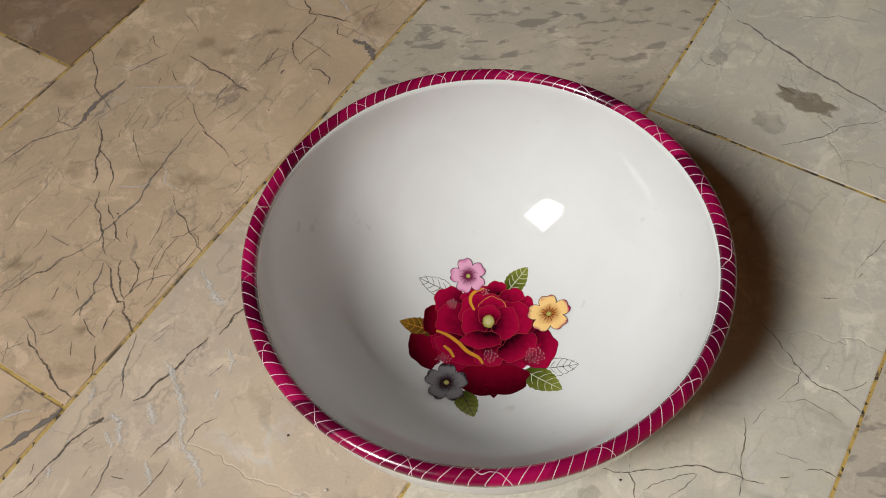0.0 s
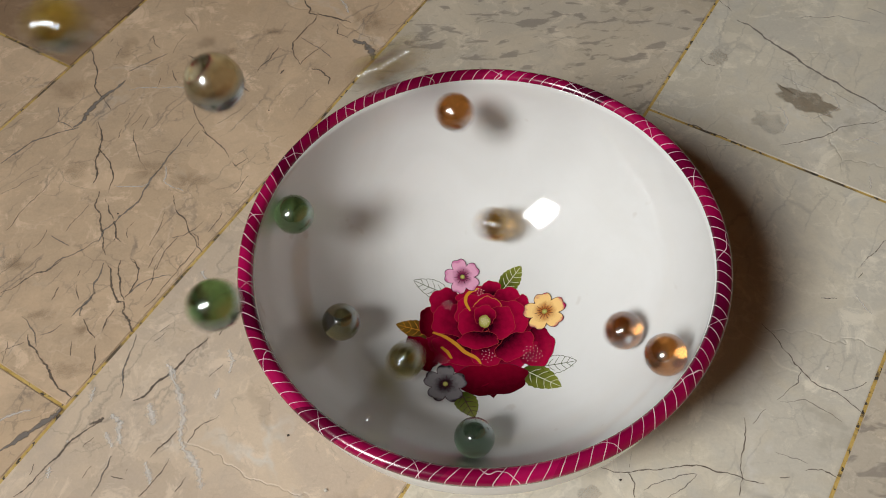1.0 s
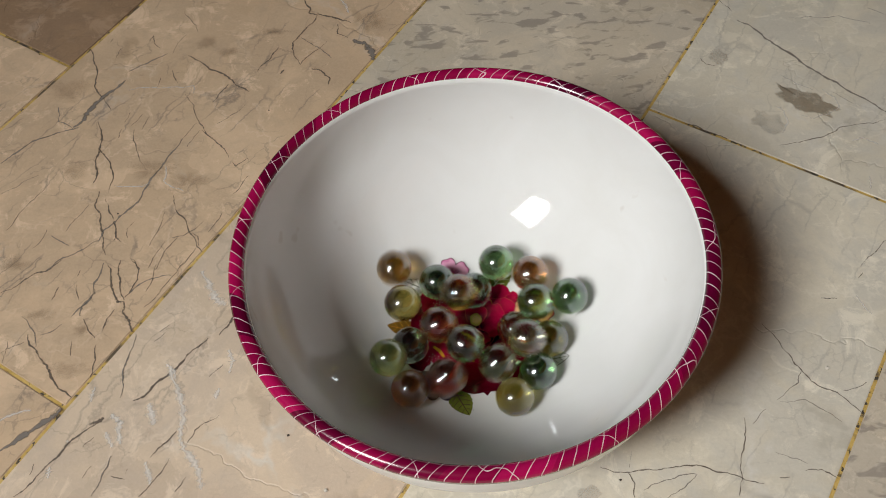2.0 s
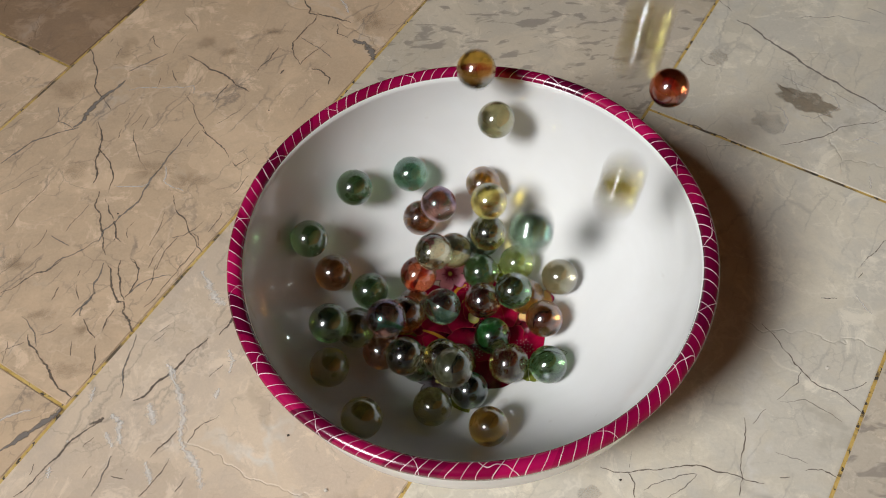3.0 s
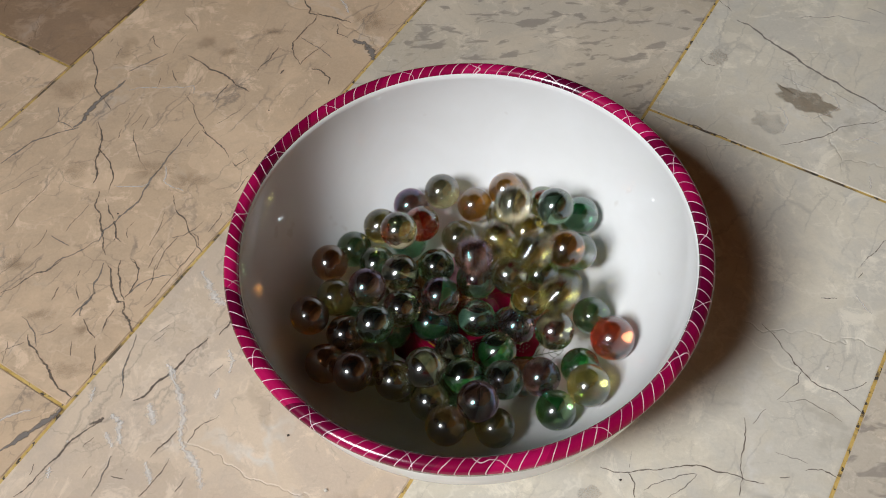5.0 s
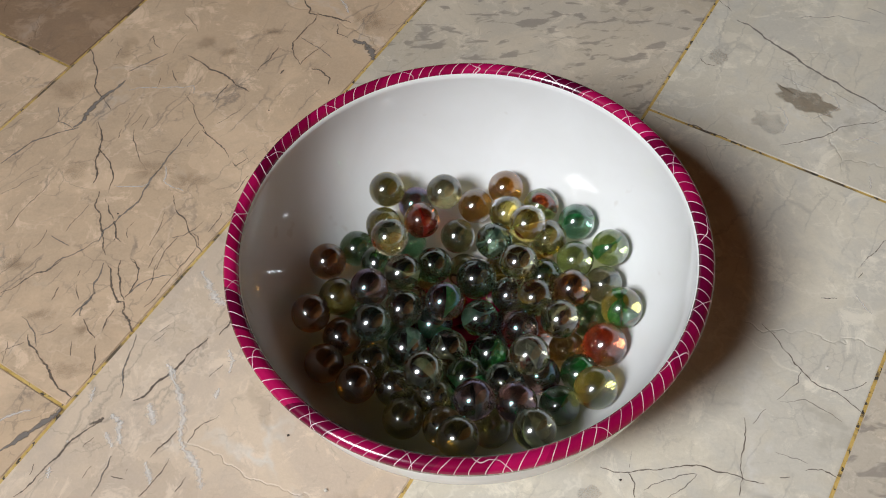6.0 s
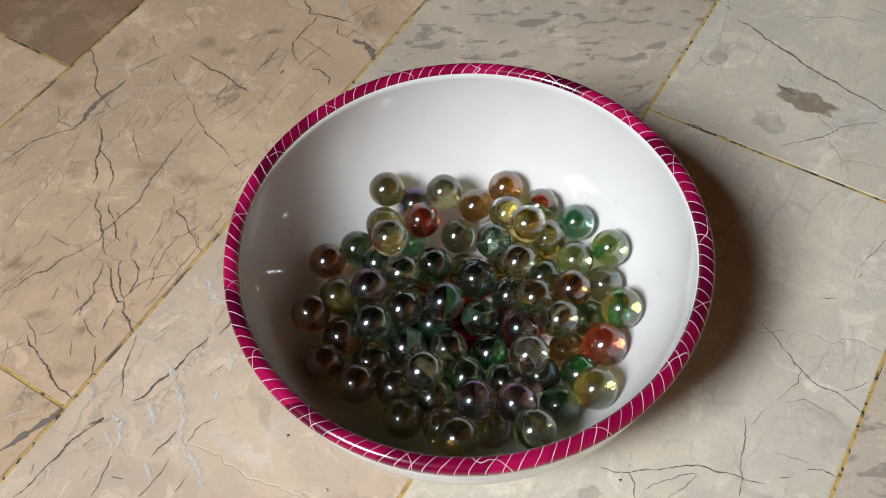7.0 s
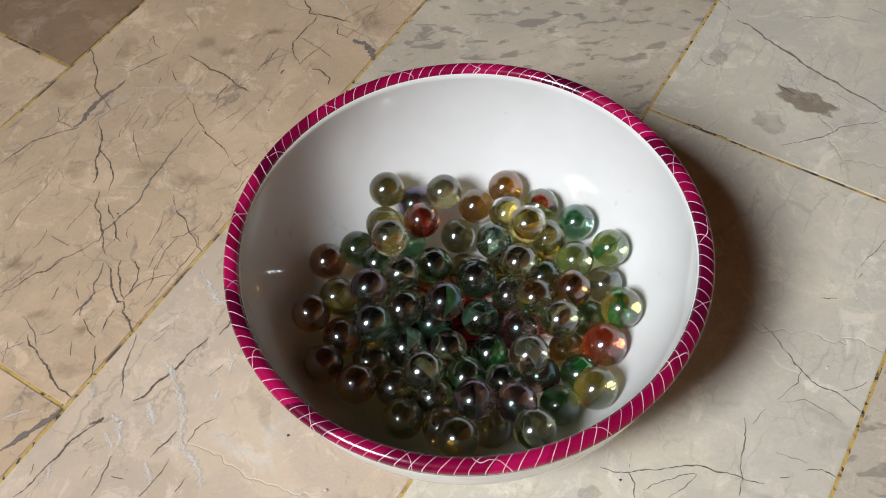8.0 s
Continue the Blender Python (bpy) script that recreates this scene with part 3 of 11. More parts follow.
def build_tiles():
    gap, long, wide = 0.0015, 0.45, 0.1499
    first = {0: 0.0359, 1: -0.1204, 2: 0.0650, 3: 0.1663}      # where a cross joint meets each row
    kinds = {0: 0, 1: 0, 2: 1, 3: 2}
    shared = []
    for st in STONES:
        bm = bmesh.new()
        box(bm, 0.0, wide - gap, 0.0, long - gap, -0.012, 0.0)
        tops = [ed for ed in bm.edges if all(abs(vt.co.z) < 1e-6 for vt in ed.verts)]
        bmesh.ops.bevel(bm, geom=tops, offset=0.0004, segments=2, affect="EDGES")
        shared.append(mesh_of("tile", bm, st))
    rnd = random.Random(11)
    bed = bpy.data.objects["floor"]
    rows = range(-9, 11)
    tiles = {}
    for r in rows:
        u = JOINT_U[0] + (r - 1) * wide + gap / 2
        v0 = first.get(r, rnd.uniform(-0.2, 0.2))
        for c in range(-3, 5):
            v = v0 + c * long + gap / 2
            if v + long < WALL_V + 0.02 or v > V1 - 0.02 or u + wide < U0 + 0.02 or u > U1 - 0.02:
                continue
            kind = kinds.get(r, rnd.randrange(3))
            kind = TILE_KINDS.get((r, c), kind)
            ob = new("tile", shared[kind])
            ob.parent = bed
            lo, hi = max(v, WALL_V), min(v + long, V1)           # tiles at the walls are cut
            left, right = max(u, U0), min(u + wide, U1)
            ob.location = (left, lo, 0.0)
            ob.scale = ((right - left) / wide, (hi - lo) / long, 1.0)
            tiles[r, c] = ob
    return tiles


TILE_KINDS = {(0, -1): 0, (0, 0): 4, (1, -1): 0, (1, 0): 0, (2, 0): 1, (2, -1): 3, (3, -1): 2, (3, 0): 2, (4, 0): 1, (4, -1): 1}
tiles = build_tiles()


def vein_material(name, col, cover, gaps):
    """A mineral that thins out towards the vein's edges (UV: across) and breaks off in places."""
    mat, nt, bsdf = material(name)
    tc = nt.nodes.new("ShaderNodeTexCoord")
    co = tc.outputs["Object"]
    sep = nt.nodes.new("ShaderNodeSeparateXYZ")
    nt.links.new(tc.outputs["UV"], sep.inputs[0])
    n, fine = noise_tex(nt, co, 130.0, 5.0), noise_tex(nt, co, 700.0, 4.0)
    nt.links.new(mix(nt, fine.outputs["Fac"], tuple(c * 0.75 for c in col), tuple(min(1, c * 1.2) for c in col)), bsdf.inputs["Base Color"])
    body = calc(nt, "SUBTRACT", 1.0, calc(nt, "ABSOLUTE", calc(nt, "MULTIPLY_ADD", sep.outputs[0], 2.0, -1.0)))
    broken = calc(nt, "MULTIPLY_ADD", calc(nt, "SUBTRACT", n.outputs["Fac"], 0.5), gaps, 1.0)
    cover = calc(nt, "MULTIPLY", calc(nt, "MULTIPLY", body, broken), cover)
    nd = nt.nodes.new("ShaderNodeClamp")
    nt.links.new(cover, nd.inputs[0])
    nt.links.new(nd.outputs[0], bsdf.inputs["Alpha"])
    bsdf.inputs["Roughness"].default_value = 0.45
    return mat


VEIN_MATS = {"dark": vein_material("dark_vein", (0.13, 0.10, 0.08), 1.4, 5.5), "grey": vein_material("grey_vein", (0.19, 0.165, 0.145), 1.5, 3.5),
             "white": vein_material("white_calcite", (0.76, 0.72, 0.67), 0.68, 1.6), "brown": vein_material("brown_inclusion", (0.29, 0.24, 0.175), 0.6, 2.5),
             "stain": vein_material("clouded_inclusion", (0.20, 0.135, 0.08), 0.20, 3.0), "lilac": vein_material("lilac_inclusion", (0.26, 0.23, 0.215), 0.18, 3.0)}


def build_vein(seed, kind, wide, pts):
    """A jagged mineral vein in the face of the tile on which its middle lies; points in mm on the floor."""
    rnd = random.Random(seed)
    pts = [Vector((x / 1000, y / 1000)) for x, y in pts]
    for level in range(3):                   # break it up
        more = [pts[0]]
        for a, b in zip(pts, pts[1:]):
            d = b - a
            more += [(a + b) / 2 + Vector((-d.y, d.x)) * rnd.uniform(-0.09, 0.09), b]
        pts = more
    mid = pts[len(pts) // 2]
    u, v = mid.dot(U.xy), mid.dot(V.xy)
    home = min(tiles.values(), key=lambda ob: (ob.location.x + 0.074 - u) ** 2 * 9 + (ob.location.y + 0.224 - v) ** 2)
    bm = bmesh.new()
    n, prev = len(pts), None
    layer = bm.loops.layers.uv.verify()
    for k, q in enumerate(pts):
        d = (pts[min(k + 1, n - 1)] - pts[max(k - 1, 0)]).normalized()
        w = wide * 1.35 / 2000 * (0.25 + 0.75 * math.sin(math.pi * (k + 0.5) / n) ** 0.5) * rnd.uniform(0.45, 1.4)
        ends = []
        for sd in (-1, 1):
            e = q + Vector((-d.y, d.x)) * w * sd
            ends.append(bm.verts.new((e.dot(U.xy) - home.location.x, e.dot(V.xy) - home.location.y, 0.00005 + 0.0000015 * seed)))
        if prev:
            fc = bm.faces.new((prev[0], prev[1], ends[1], ends[0]))
            for lp, across in zip(fc.loops, (0, 1, 1, 0)):
                lp[layer].uv = (across, k / n)
        prev = ends
    part("vein", bm, VEIN_MATS[kind], home)


def build_patch(seed, kind, x, y, long, short, turn):
    """A mineral inclusion with a ragged edge, flush in the face of its tile; mm and degrees on the floor."""
    rnd = random.Random(seed + 8)
    pts = []
    for k in range(14):
        th = 2 * math.pi * k / 14
        q = Matrix.Rotation(radians(turn), 2) @ Vector((long * math.cos(th), short * math.sin(th))) * rnd.uniform(0.68, 1.15)
        pts.append((Vector((x, y)) + q) / 1000)
    for level in range(3):
        more = []
        for a, b in zip(pts, pts[1:] + pts[:1]):
            d = b - a
            more += [a, (a + b) / 2 + Vector((-d.y, d.x)) * rnd.uniform(-0.16, 0.16)]
        pts = more
    mid = sum(pts, Vector((0, 0))) / len(pts)
    u, v = mid.dot(U.xy), mid.dot(V.xy)
    home = min(tiles.values(), key=lambda ob: (ob.location.x + 0.074 - u) ** 2 * 9 + (ob.location.y + 0.224 - v) ** 2)
    bm = bmesh.new()
    layer = bm.loops.layers.uv.verify()

    def flush(q):
        return bm.verts.new((q.dot(U.xy) - home.location.x, q.dot(V.xy) - home.location.y, 0.00002 + 0.000001 * seed))
    hub, inner, outer = flush(mid), [flush(mid + (q - mid) * (0.3 if kind == "stain" else 0.85)) for q in pts], [flush(q) for q in pts]
    for k in range(len(pts)):
        j = (k + 1) % len(pts)
        for vs, across in (((hub, inner[k], inner[j]), (0.5, 0.5, 0.5)), ((inner[k], outer[k], outer[j], inner[j]), (0.5, 0.0, 0.0, 0.5))):
            fc = bm.faces.new(vs)
            for lp, f in zip(fc.loops, across):
                lp[layer].uv = (f, 0.5)
    part("inclusion", bm, VEIN_MATS[kind], home)


build_vein(0, 'dark', 0.8, ((-212, 212), (-209, 202), (-205, 192), (-205, 181), (-200, 173), (-193, 162)))
build_vein(1, 'grey', 2.4, ((-212, 151), (-207, 156), (-205, 163), (-199, 172), (-188, 184)))
build_vein(2, 'grey', 0.6, ((-223, 167), (-221, 156), (-212, 150)))
build_vein(3, 'grey', 0.7, ((-232, 144), (-222, 147), (-209, 151)))
build_vein(4, 'grey', 0.7, ((-187, 191), (-181, 195), (-173, 199), (-166, 203)))
build_vein(5, 'dark', 1.0, ((-154, 200), (-147, 195), (-141, 188), (-130, 181), (-125, 174), (-117, 168)))
build_vein(6, 'dark', 0.6, ((-129, 175), (-133, 169), (-137, 162)))
build_vein(7, 'dark', 0.5, ((-153, 170), (-147, 161), (-144, 150), (-139, 141), (-133, 134)))
build_vein(8, 'dark', 0.4, ((-160, 238), (-155, 230), (-150, 219)))
build_vein(9, 'dark', 0.5, ((-178, 215), (-176, 219), (-175, 213), (-171, 208)))
build_vein(10, 'dark', 0.5, ((-162, 189), (-160, 183), (-158, 179)))
build_vein(11, 'dark', 0.6, ((-199, 154), (-197, 149), (-195, 142), (-196, 140)))
build_vein(12, 'dark', 0.35, ((-174, 146), (-171, 155)))
build_vein(13, 'dark', 0.35, ((-180, 149), (-175, 157)))
build_vein(14, 'dark', 0.35, ((-184, 152), (-182, 159)))
build_vein(15, 'dark', 0.35, ((-186, 141), (-185, 147)))
build_vein(16, 'dark', 0.35, ((-169, 177), (-168, 184)))
build_vein(17, 'dark', 0.35, ((-196, 201), (-194, 210)))
build_vein(18, 'dark', 0.35, ((-201, 216), (-200, 219)))
build_vein(19, 'dark', 0.3, ((-163, 203), (-161, 211), (-156, 218)))
build_vein(20, 'dark', 0.35, ((-119, 158), (-125, 152), (-133, 146)))
build_vein(21, 'dark', 0.3, ((-152, 136), (-148, 142), (-144, 148)))
build_vein(22, 'white', 0.8, ((-185, 176), (-173, 177), (-161, 176), (-149, 176), (-148, 170)))
build_vein(23, 'dark', 0.3, ((-270, 249), (-269, 260)))
build_vein(24, 'dark', 1.0, ((-196, 148), (-195, 136), (-196, 128), (-194, 118), (-195, 111)))
build_vein(25, 'dark', 0.8, ((-195, 134), (-191, 128), (-186, 118), (-186, 104)))
build_vein(26, 'dark', 0.8, ((-191, 105), (-192, 97), (-188, 90), (-186, 80), (-184, 72), (-182, 65)))
build_vein(27, 'dark', 0.7, ((-187, 100), (-183, 90), (-179, 81), (-179, 73)))
build_vein(28, 'grey', 1.0, ((-187, 73), (-185, 80), (-178, 88), (-171, 95), (-167, 105), (-165, 111), (-161, 117), (-157, 126), (-151, 137)))
build_vein(29, 'grey', 0.9, ((-247, 129), (-241, 135), (-236, 140), (-220, 148)))
build_vein(30, 'dark', 0.35, ((-235, 84), (-227, 100), (-218, 114)))
build_vein(31, 'dark', 0.35, ((-219, 72), (-214, 83)))
build_vein(32, 'dark', 0.4, ((-178, 146), (-175, 131), (-168, 117)))
build_vein(33, 'dark', 0.6, ((-141, 142), (-132, 132), (-127, 126), (-125, 121)))
build_vein(34, 'dark', 0.5, ((-123, 118), (-121, 115), (-115, 120)))
build_vein(35, 'dark', 0.3, ((-148, 131), (-142, 142)))
build_vein(36, 'dark', 0.6, ((-152, 99), (-150, 90), (-142, 76), (-137, 66), (-134, 62)))
build_vein(37, 'dark', 0.4, ((-150, 72), (-144, 73), (-135, 81)))
build_vein(38, 'dark', 0.4, ((-140, 74), (-137, 72), (-136, 66)))
build_vein(39, 'dark', 0.4, ((-160, 55), (-158, 61), (-153, 71)))
build_vein(40, 'dark', 0.4, ((-156, 54), (-154, 60), (-147, 72)))
build_vein(41, 'dark', 0.4, ((-144, 54), (-137, 66)))
build_vein(42, 'dark', 0.5, ((-132, 74), (-129, 79), (-126, 85)))
build_vein(43, 'dark', 0.4, ((-121, 97), (-117, 103), (-114, 108)))
build_vein(44, 'dark', 0.35, ((-170, 84), (-173, 80), (-173, 76), (-172, 74)))
build_vein(45, 'dark', 0.5, ((-179, 79), (-178, 75), (-175, 72)))
build_vein(46, 'grey', 0.4, ((-204, 81), (-199, 90), (-195, 97)))
build_vein(47, 'grey', 0.5, ((-211, 79), (-207, 76), (-201, 72)))
build_vein(48, 'grey', 0.6, ((-210, 58), (-203, 65), (-194, 69), (-187, 74)))
build_vein(49, 'dark', 0.4, ((-169, 62), (-166, 58), (-164, 54)))
build_vein(50, 'dark', 0.3, ((-161, 68), (-157, 79), (-155, 89)))
build_vein(51, 'white', 0.7, ((-184, 108), (-178, 107), (-169, 106), (-164, 110)))
build_vein(52, 'white', 0.9, ((-158, 119), (-158, 109), (-154, 105), (-147, 101)))
build_vein(53, 'grey', 0.35, ((-243, 108), (-235, 112), (-225, 119)))
build_vein(54, 'dark', 1.0, ((-180, 59), (-177, 50), (-174, 41), (-172, 37), (-169, 37)))
build_vein(55, 'dark', 0.9, ((-174, 61), (-174, 53), (-172, 45), (-169, 38)))
build_vein(56, 'dark', 1.2, ((-169, 37), (-169, 31), (-165, 26), (-163, 20)))
build_vein(57, 'dark', 0.7, ((-230, 47), (-221, 52), (-215, 57), (-208, 59), (-203, 64)))
build_vein(58, 'dark', 0.6, ((-168, 61), (-164, 55), (-164, 49), (-169, 39)))
build_vein(59, 'grey', 0.6, ((-169, 40), (-164, 45), (-156, 49), (-148, 50)))
build_vein(60, 'dark', 0.5, ((-159, 33), (-154, 38), (-150, 45), (-142, 58)))
build_vein(61, 'dark', 0.4, ((-159, 42), (-157, 47), (-156, 57)))
build_vein(62, 'grey', 1.0, ((-182, 60), (-185, 49), (-184, 43), (-189, 36), (-189, 31)))
build_vein(63, 'grey', 0.8, ((-185, 41), (-189, 36), (-193, 31)))
build_vein(64, 'dark', 0.5, ((-187, 29), (-184, 23), (-180, 18)))
build_vein(65, 'dark', 0.5, ((-177, 22), (-176, 28), (-173, 33)))
build_vein(66, 'dark', 0.5, ((-179, 15), (-178, 7), (-179, -2)))
build_vein(67, 'dark', 0.9, ((-212, 23), (-210, 17), (-203, 9), (-198, 2), (-193, -6), (-186, -11)))
build_vein(68, 'grey', 0.4, ((-217, 33), (-210, 25), (-208, 20), (-207, 16)))
build_vein(69, 'grey', 0.4, ((-206, 22), (-202, 23), (-197, 27)))
build_vein(70, 'dark', 0.3, ((-223, 14), (-218, 17), (-213, 19)))
build_vein(71, 'dark', 0.3, ((-221, 8), (-221, 20)))
build_vein(72, 'dark', 0.6, ((-204, 41), (-203, 45), (-202, 48)))
build_vein(73, 'dark', 0.35, ((-194, 53), (-193, 57)))
build_vein(74, 'dark', 0.3, ((-191, 40), (-194, 51)))
build_vein(75, 'dark', 0.3, ((-190, 10), (-191, 18)))
build_vein(76, 'dark', 1.0, ((-158, -15), (-153, -13), (-144, -4), (-136, 6), (-127, 14)))
build_vein(77, 'dark', 0.9, ((-122, 15), (-118, 20), (-116, 25), (-111, 29)))
build_vein(78, 'grey', 0.6, ((-161, 19), (-163, 7), (-164, -3), (-164, -13)))
build_vein(79, 'white', 4.2, ((-133, 51), (-129, 44), (-125, 35), (-120, 31)))
build_vein(80, 'white', 2.6, ((-117, 7), (-115, 1), (-116, -5)))
build_vein(81, 'grey', 0.3, ((-150, 19), (-145, 23)))
build_vein(82, 'grey', 0.3, ((-152, 14), (-147, 19)))
build_vein(83, 'grey', 0.35, ((-125, -6), (-119, 0)))
build_vein(84, 'white', 2.0, ((-145, 2), (-142, -1), (-140, -6)))
build_vein(85, 'dark', 0.8, ((-203, -55), (-196, -49), (-191, -42), (-185, -35), (-178, -28), (-170, -22)))
build_vein(86, 'dark', 1.8, ((-176, -25), (-173, -24), (-170, -22)))
build_vein(87, 'dark', 0.4, ((-198, -46), (-197, -41)))
build_vein(88, 'dark', 0.6, ((-147, -42), (-144, -38), (-137, -31)))
build_vein(89, 'dark', 0.45, ((-132, -37), (-129, -31), (-119, -25)))
build_vein(90, 'dark', 0.45, ((-150, -59), (-145, -53), (-139, -43)))
build_vein(91, 'grey', 0.45, ((-170, -57), (-167, -49), (-164, -40)))
build_vein(92, 'dark', 0.4, ((-163, -49), (-161, -50), (-157, -51)))
build_vein(93, 'dark', 0.4, ((-157, -49), (-156, -46)))
build_vein(94, 'white', 3.2, ((-167, -21), (-162, -25), (-161, -35)))
build_vein(95, 'white', 4.0, ((-151, -17), (-149, -22), (-147, -27)))
build_vein(96, 'white', 3.0, ((-143, 0), (-138, -13), (-135, -28), (-135, -36)))
build_vein(97, 'white', 3.4, ((-135, -36), (-130, -43), (-125, -52), (-124, -58)))
build_vein(98, 'white', 2.6, ((-149, -44), (-147, -49), (-146, -54)))
build_vein(99, 'white', 2.4, ((-168, -29), (-164, -36)))
build_vein(100, 'white', 2.0, ((-176, -7), (-177, -14)))
build_vein(101, 'white', 2.4, ((-190, -43), (-190, -48)))
build_vein(102, 'white', 2.2, ((-120, -12), (-121, -17)))
build_vein(103, 'grey', 2.4, ((-190, -16), (-194, -21), (-203, -27), (-213, -34)))
build_vein(104, 'white', 1.6, ((-216, -20), (-210, -17), (-203, -16)))
build_vein(105, 'dark', 0.35, ((-175, -49), (-172, -44)))
build_vein(106, 'dark', 0.35, ((-177, -35), (-173, -31)))
build_vein(107, 'dark', 0.35, ((-135, -58), (-131, -52)))
build_vein(108, 'dark', 0.9, ((-88, 240), (-84, 232), (-85, 228), (-80, 226)))
build_vein(109, 'dark', 0.9, ((-80, 227), (-72, 224), (-60, 217)))
build_vein(110, 'dark', 0.7, ((-80, 226), (-83, 219), (-90, 210), (-94, 204), (-93, 195), (-89, 186)))
build_vein(111, 'dark', 0.5, ((-89, 186), (-82, 195), (-74, 203)))
build_vein(112, 'grey', 0.5, ((-89, 208), (-81, 200), (-71, 189)))
build_vein(113, 'grey', 3.4, ((-59, 203), (-52, 199), (-48, 189), (-48, 185)))
build_vein(114, 'dark', 0.6, ((-102, 201), (-106, 193), (-113, 183)))
build_vein(115, 'dark', 0.7, ((-83, 182), (-77, 180), (-72, 173), (-73, 169)))
build_vein(116, 'dark', 0.6, ((-68, 217), (-68, 209), (-62, 205)))
build_vein(117, 'white', 1.8, ((-66, 238), (-63, 233), (-61, 226)))
build_vein(118, 'dark', 1.0, ((-100, 180), (-98, 183)))
build_vein(119, 'grey', 1.15, ((161, 196), (170, 186), (177, 174), (187, 160), (197, 147), (206, 136), (215, 127), (221, 119)))
build_vein(120, 'dark', 0.43, ((155, 213), (160, 203)))
build_vein(121, 'dark', 0.50, ((134, 168), (136, 163), (141, 161)))
build_vein(122, 'dark', 0.43, ((160, 102), (171, 103), (180, 105), (192, 109), (194, 111), (212, 112), (219, 114)))
build_vein(123, 'grey', 0.29, ((191, 195), (203, 194), (219, 193), (234, 185)))
build_vein(124, 'dark', 0.86, ((115, 122), (124, 116), (135, 109)))
build_vein(125, 'grey', 0.25, ((197, 136), (202, 131), (207, 126)))
build_vein(126, 'grey', 0.29, ((236, 198), (245, 191)))
build_vein(127, 'white', 0.7, ((193, 138), (198, 132), (198, 125), (192, 121), (183, 118), (177, 121)))
build_vein(128, 'white', 1.0, ((165, 129), (169, 125), (169, 117), (164, 110)))
build_vein(129, 'white', 0.6, ((174, 151), (181, 143), (188, 138)))
build_vein(130, 'dark', 0.43, ((178, 26), (183, 31), (189, 35), (195, 40)))
build_vein(131, 'dark', 0.36, ((175, 20), (178, 23)))
build_vein(132, 'grey', 0.43, ((155, 11), (162, 10)))
build_vein(133, 'white', 1.0, ((171, 11), (173, 4), (175, 1)))
build_vein(134, 'white', 0.9, ((197, 101), (204, 103), (210, 98)))
build_vein(135, 'white', 0.9, ((199, 78), (197, 70)))
build_vein(136, 'dark', 0.50, ((125, 0), (130, -9), (134, -21), (141, -32), (149, -37), (156, -46)))
build_vein(137, 'grey', 0.36, ((136, -24), (133, -30), (122, -37)))
build_vein(138, 'grey', 0.29, ((123, -38), (134, -38), (140, -43), (146, -49)))
build_vein(139, 'dark', 0.50, ((42, -61), (53, -64), (65, -64), (78, -63), (91, -67), (100, -71), (107, -73)))
build_vein(140, 'dark', 0.36, ((106, -44), (104, -54), (99, -70), (96, -77)))
build_vein(141, 'dark', 0.36, ((53, -64), (55, -69), (54, -75)))
build_vein(142, 'dark', 0.29, ((56, -55), (54, -62)))
build_vein(143, 'grey', 0.36, ((58, -72), (66, -69), (81, -67)))
build_vein(144, 'grey', 0.36, ((67, -76), (75, -72), (81, -67)))
build_vein(145, 'dark', 0.43, ((125, -69), (132, -69), (137, -73)))
build_vein(146, 'dark', 0.36, ((114, -71), (118, -71)))
build_vein(147, 'grey', 0.29, ((109, -47), (116, -41)))
build_vein(148, 'grey', 0.25, ((115, -60), (127, -66)))
build_vein(149, 'grey', 0.43, ((151, -35), (162, -32)))
build_patch(0, 'brown', 182, 131, 18.2, 8.7, -38)
build_patch(1, 'lilac', 159, 118, 10.8, 8.2, -41)
build_patch(2, 'lilac', 144, 168, 6.5, 6.3, -33)
build_patch(3, 'stain', -144, 210, 7.1, 8.0, -8)
build_patch(4, 'stain', -131, 201, 7.1, 5.0, -8)
build_patch(5, 'stain', -209, 33, 10.0, 4.1, -5)
build_patch(6, 'stain', -187, 23, 5.1, 4.0, -11)
build_patch(7, 'stain', -104, 215, 9.1, 4.1, -6)
build_patch(8, 'stain', -48, 218, 13.0, 11.0, -4)
build_patch(9, 'stain', -166, 117, 17.0, 8.1, -3)
build_patch(10, 'stain', -206, 121, 10.0, 9.1, -5)
build_patch(11, 'stain', -145, 107, 14.0, 7.1, -4)
build_patch(12, 'lilac', 36, -72, 5.0, 4.0, 0)
build_patch(13, 'stain', -219, 178, 15.1, 12.2, -7)
build_patch(14, 'stain', -227, 64, 11.0, 6.1, -5)
build_patch(15, 'stain', -191, 2, 14.0, 6.1, -4)


def build_crumb(seed, x, y, size):
    """A speck of grit lying on the floor, mm."""
    rnd = random.Random(seed)
    bm = bmesh.new()
    bmesh.ops.create_icosphere(bm, subdivisions=2, radius=size / 2000)
    for vt in bm.verts:
        vt.co *= rnd.uniform(0.7, 1.2)
        vt.co.z *= 0.6
    low = min(vt.co.z for vt in bm.verts)
    for vt in bm.verts:
        vt.co.z -= low
    ob = part("grit", bm, PALE_GRIT if seed % 3 == 0 else DARK_GRIT)
    ob.location = (x / 1000, y / 1000, 0.0)
    tagged(ob, ("pale" if seed % 3 == 0 else "dark") + " speck of grit on the marble floor", "grit", "specks of grit on the floor")


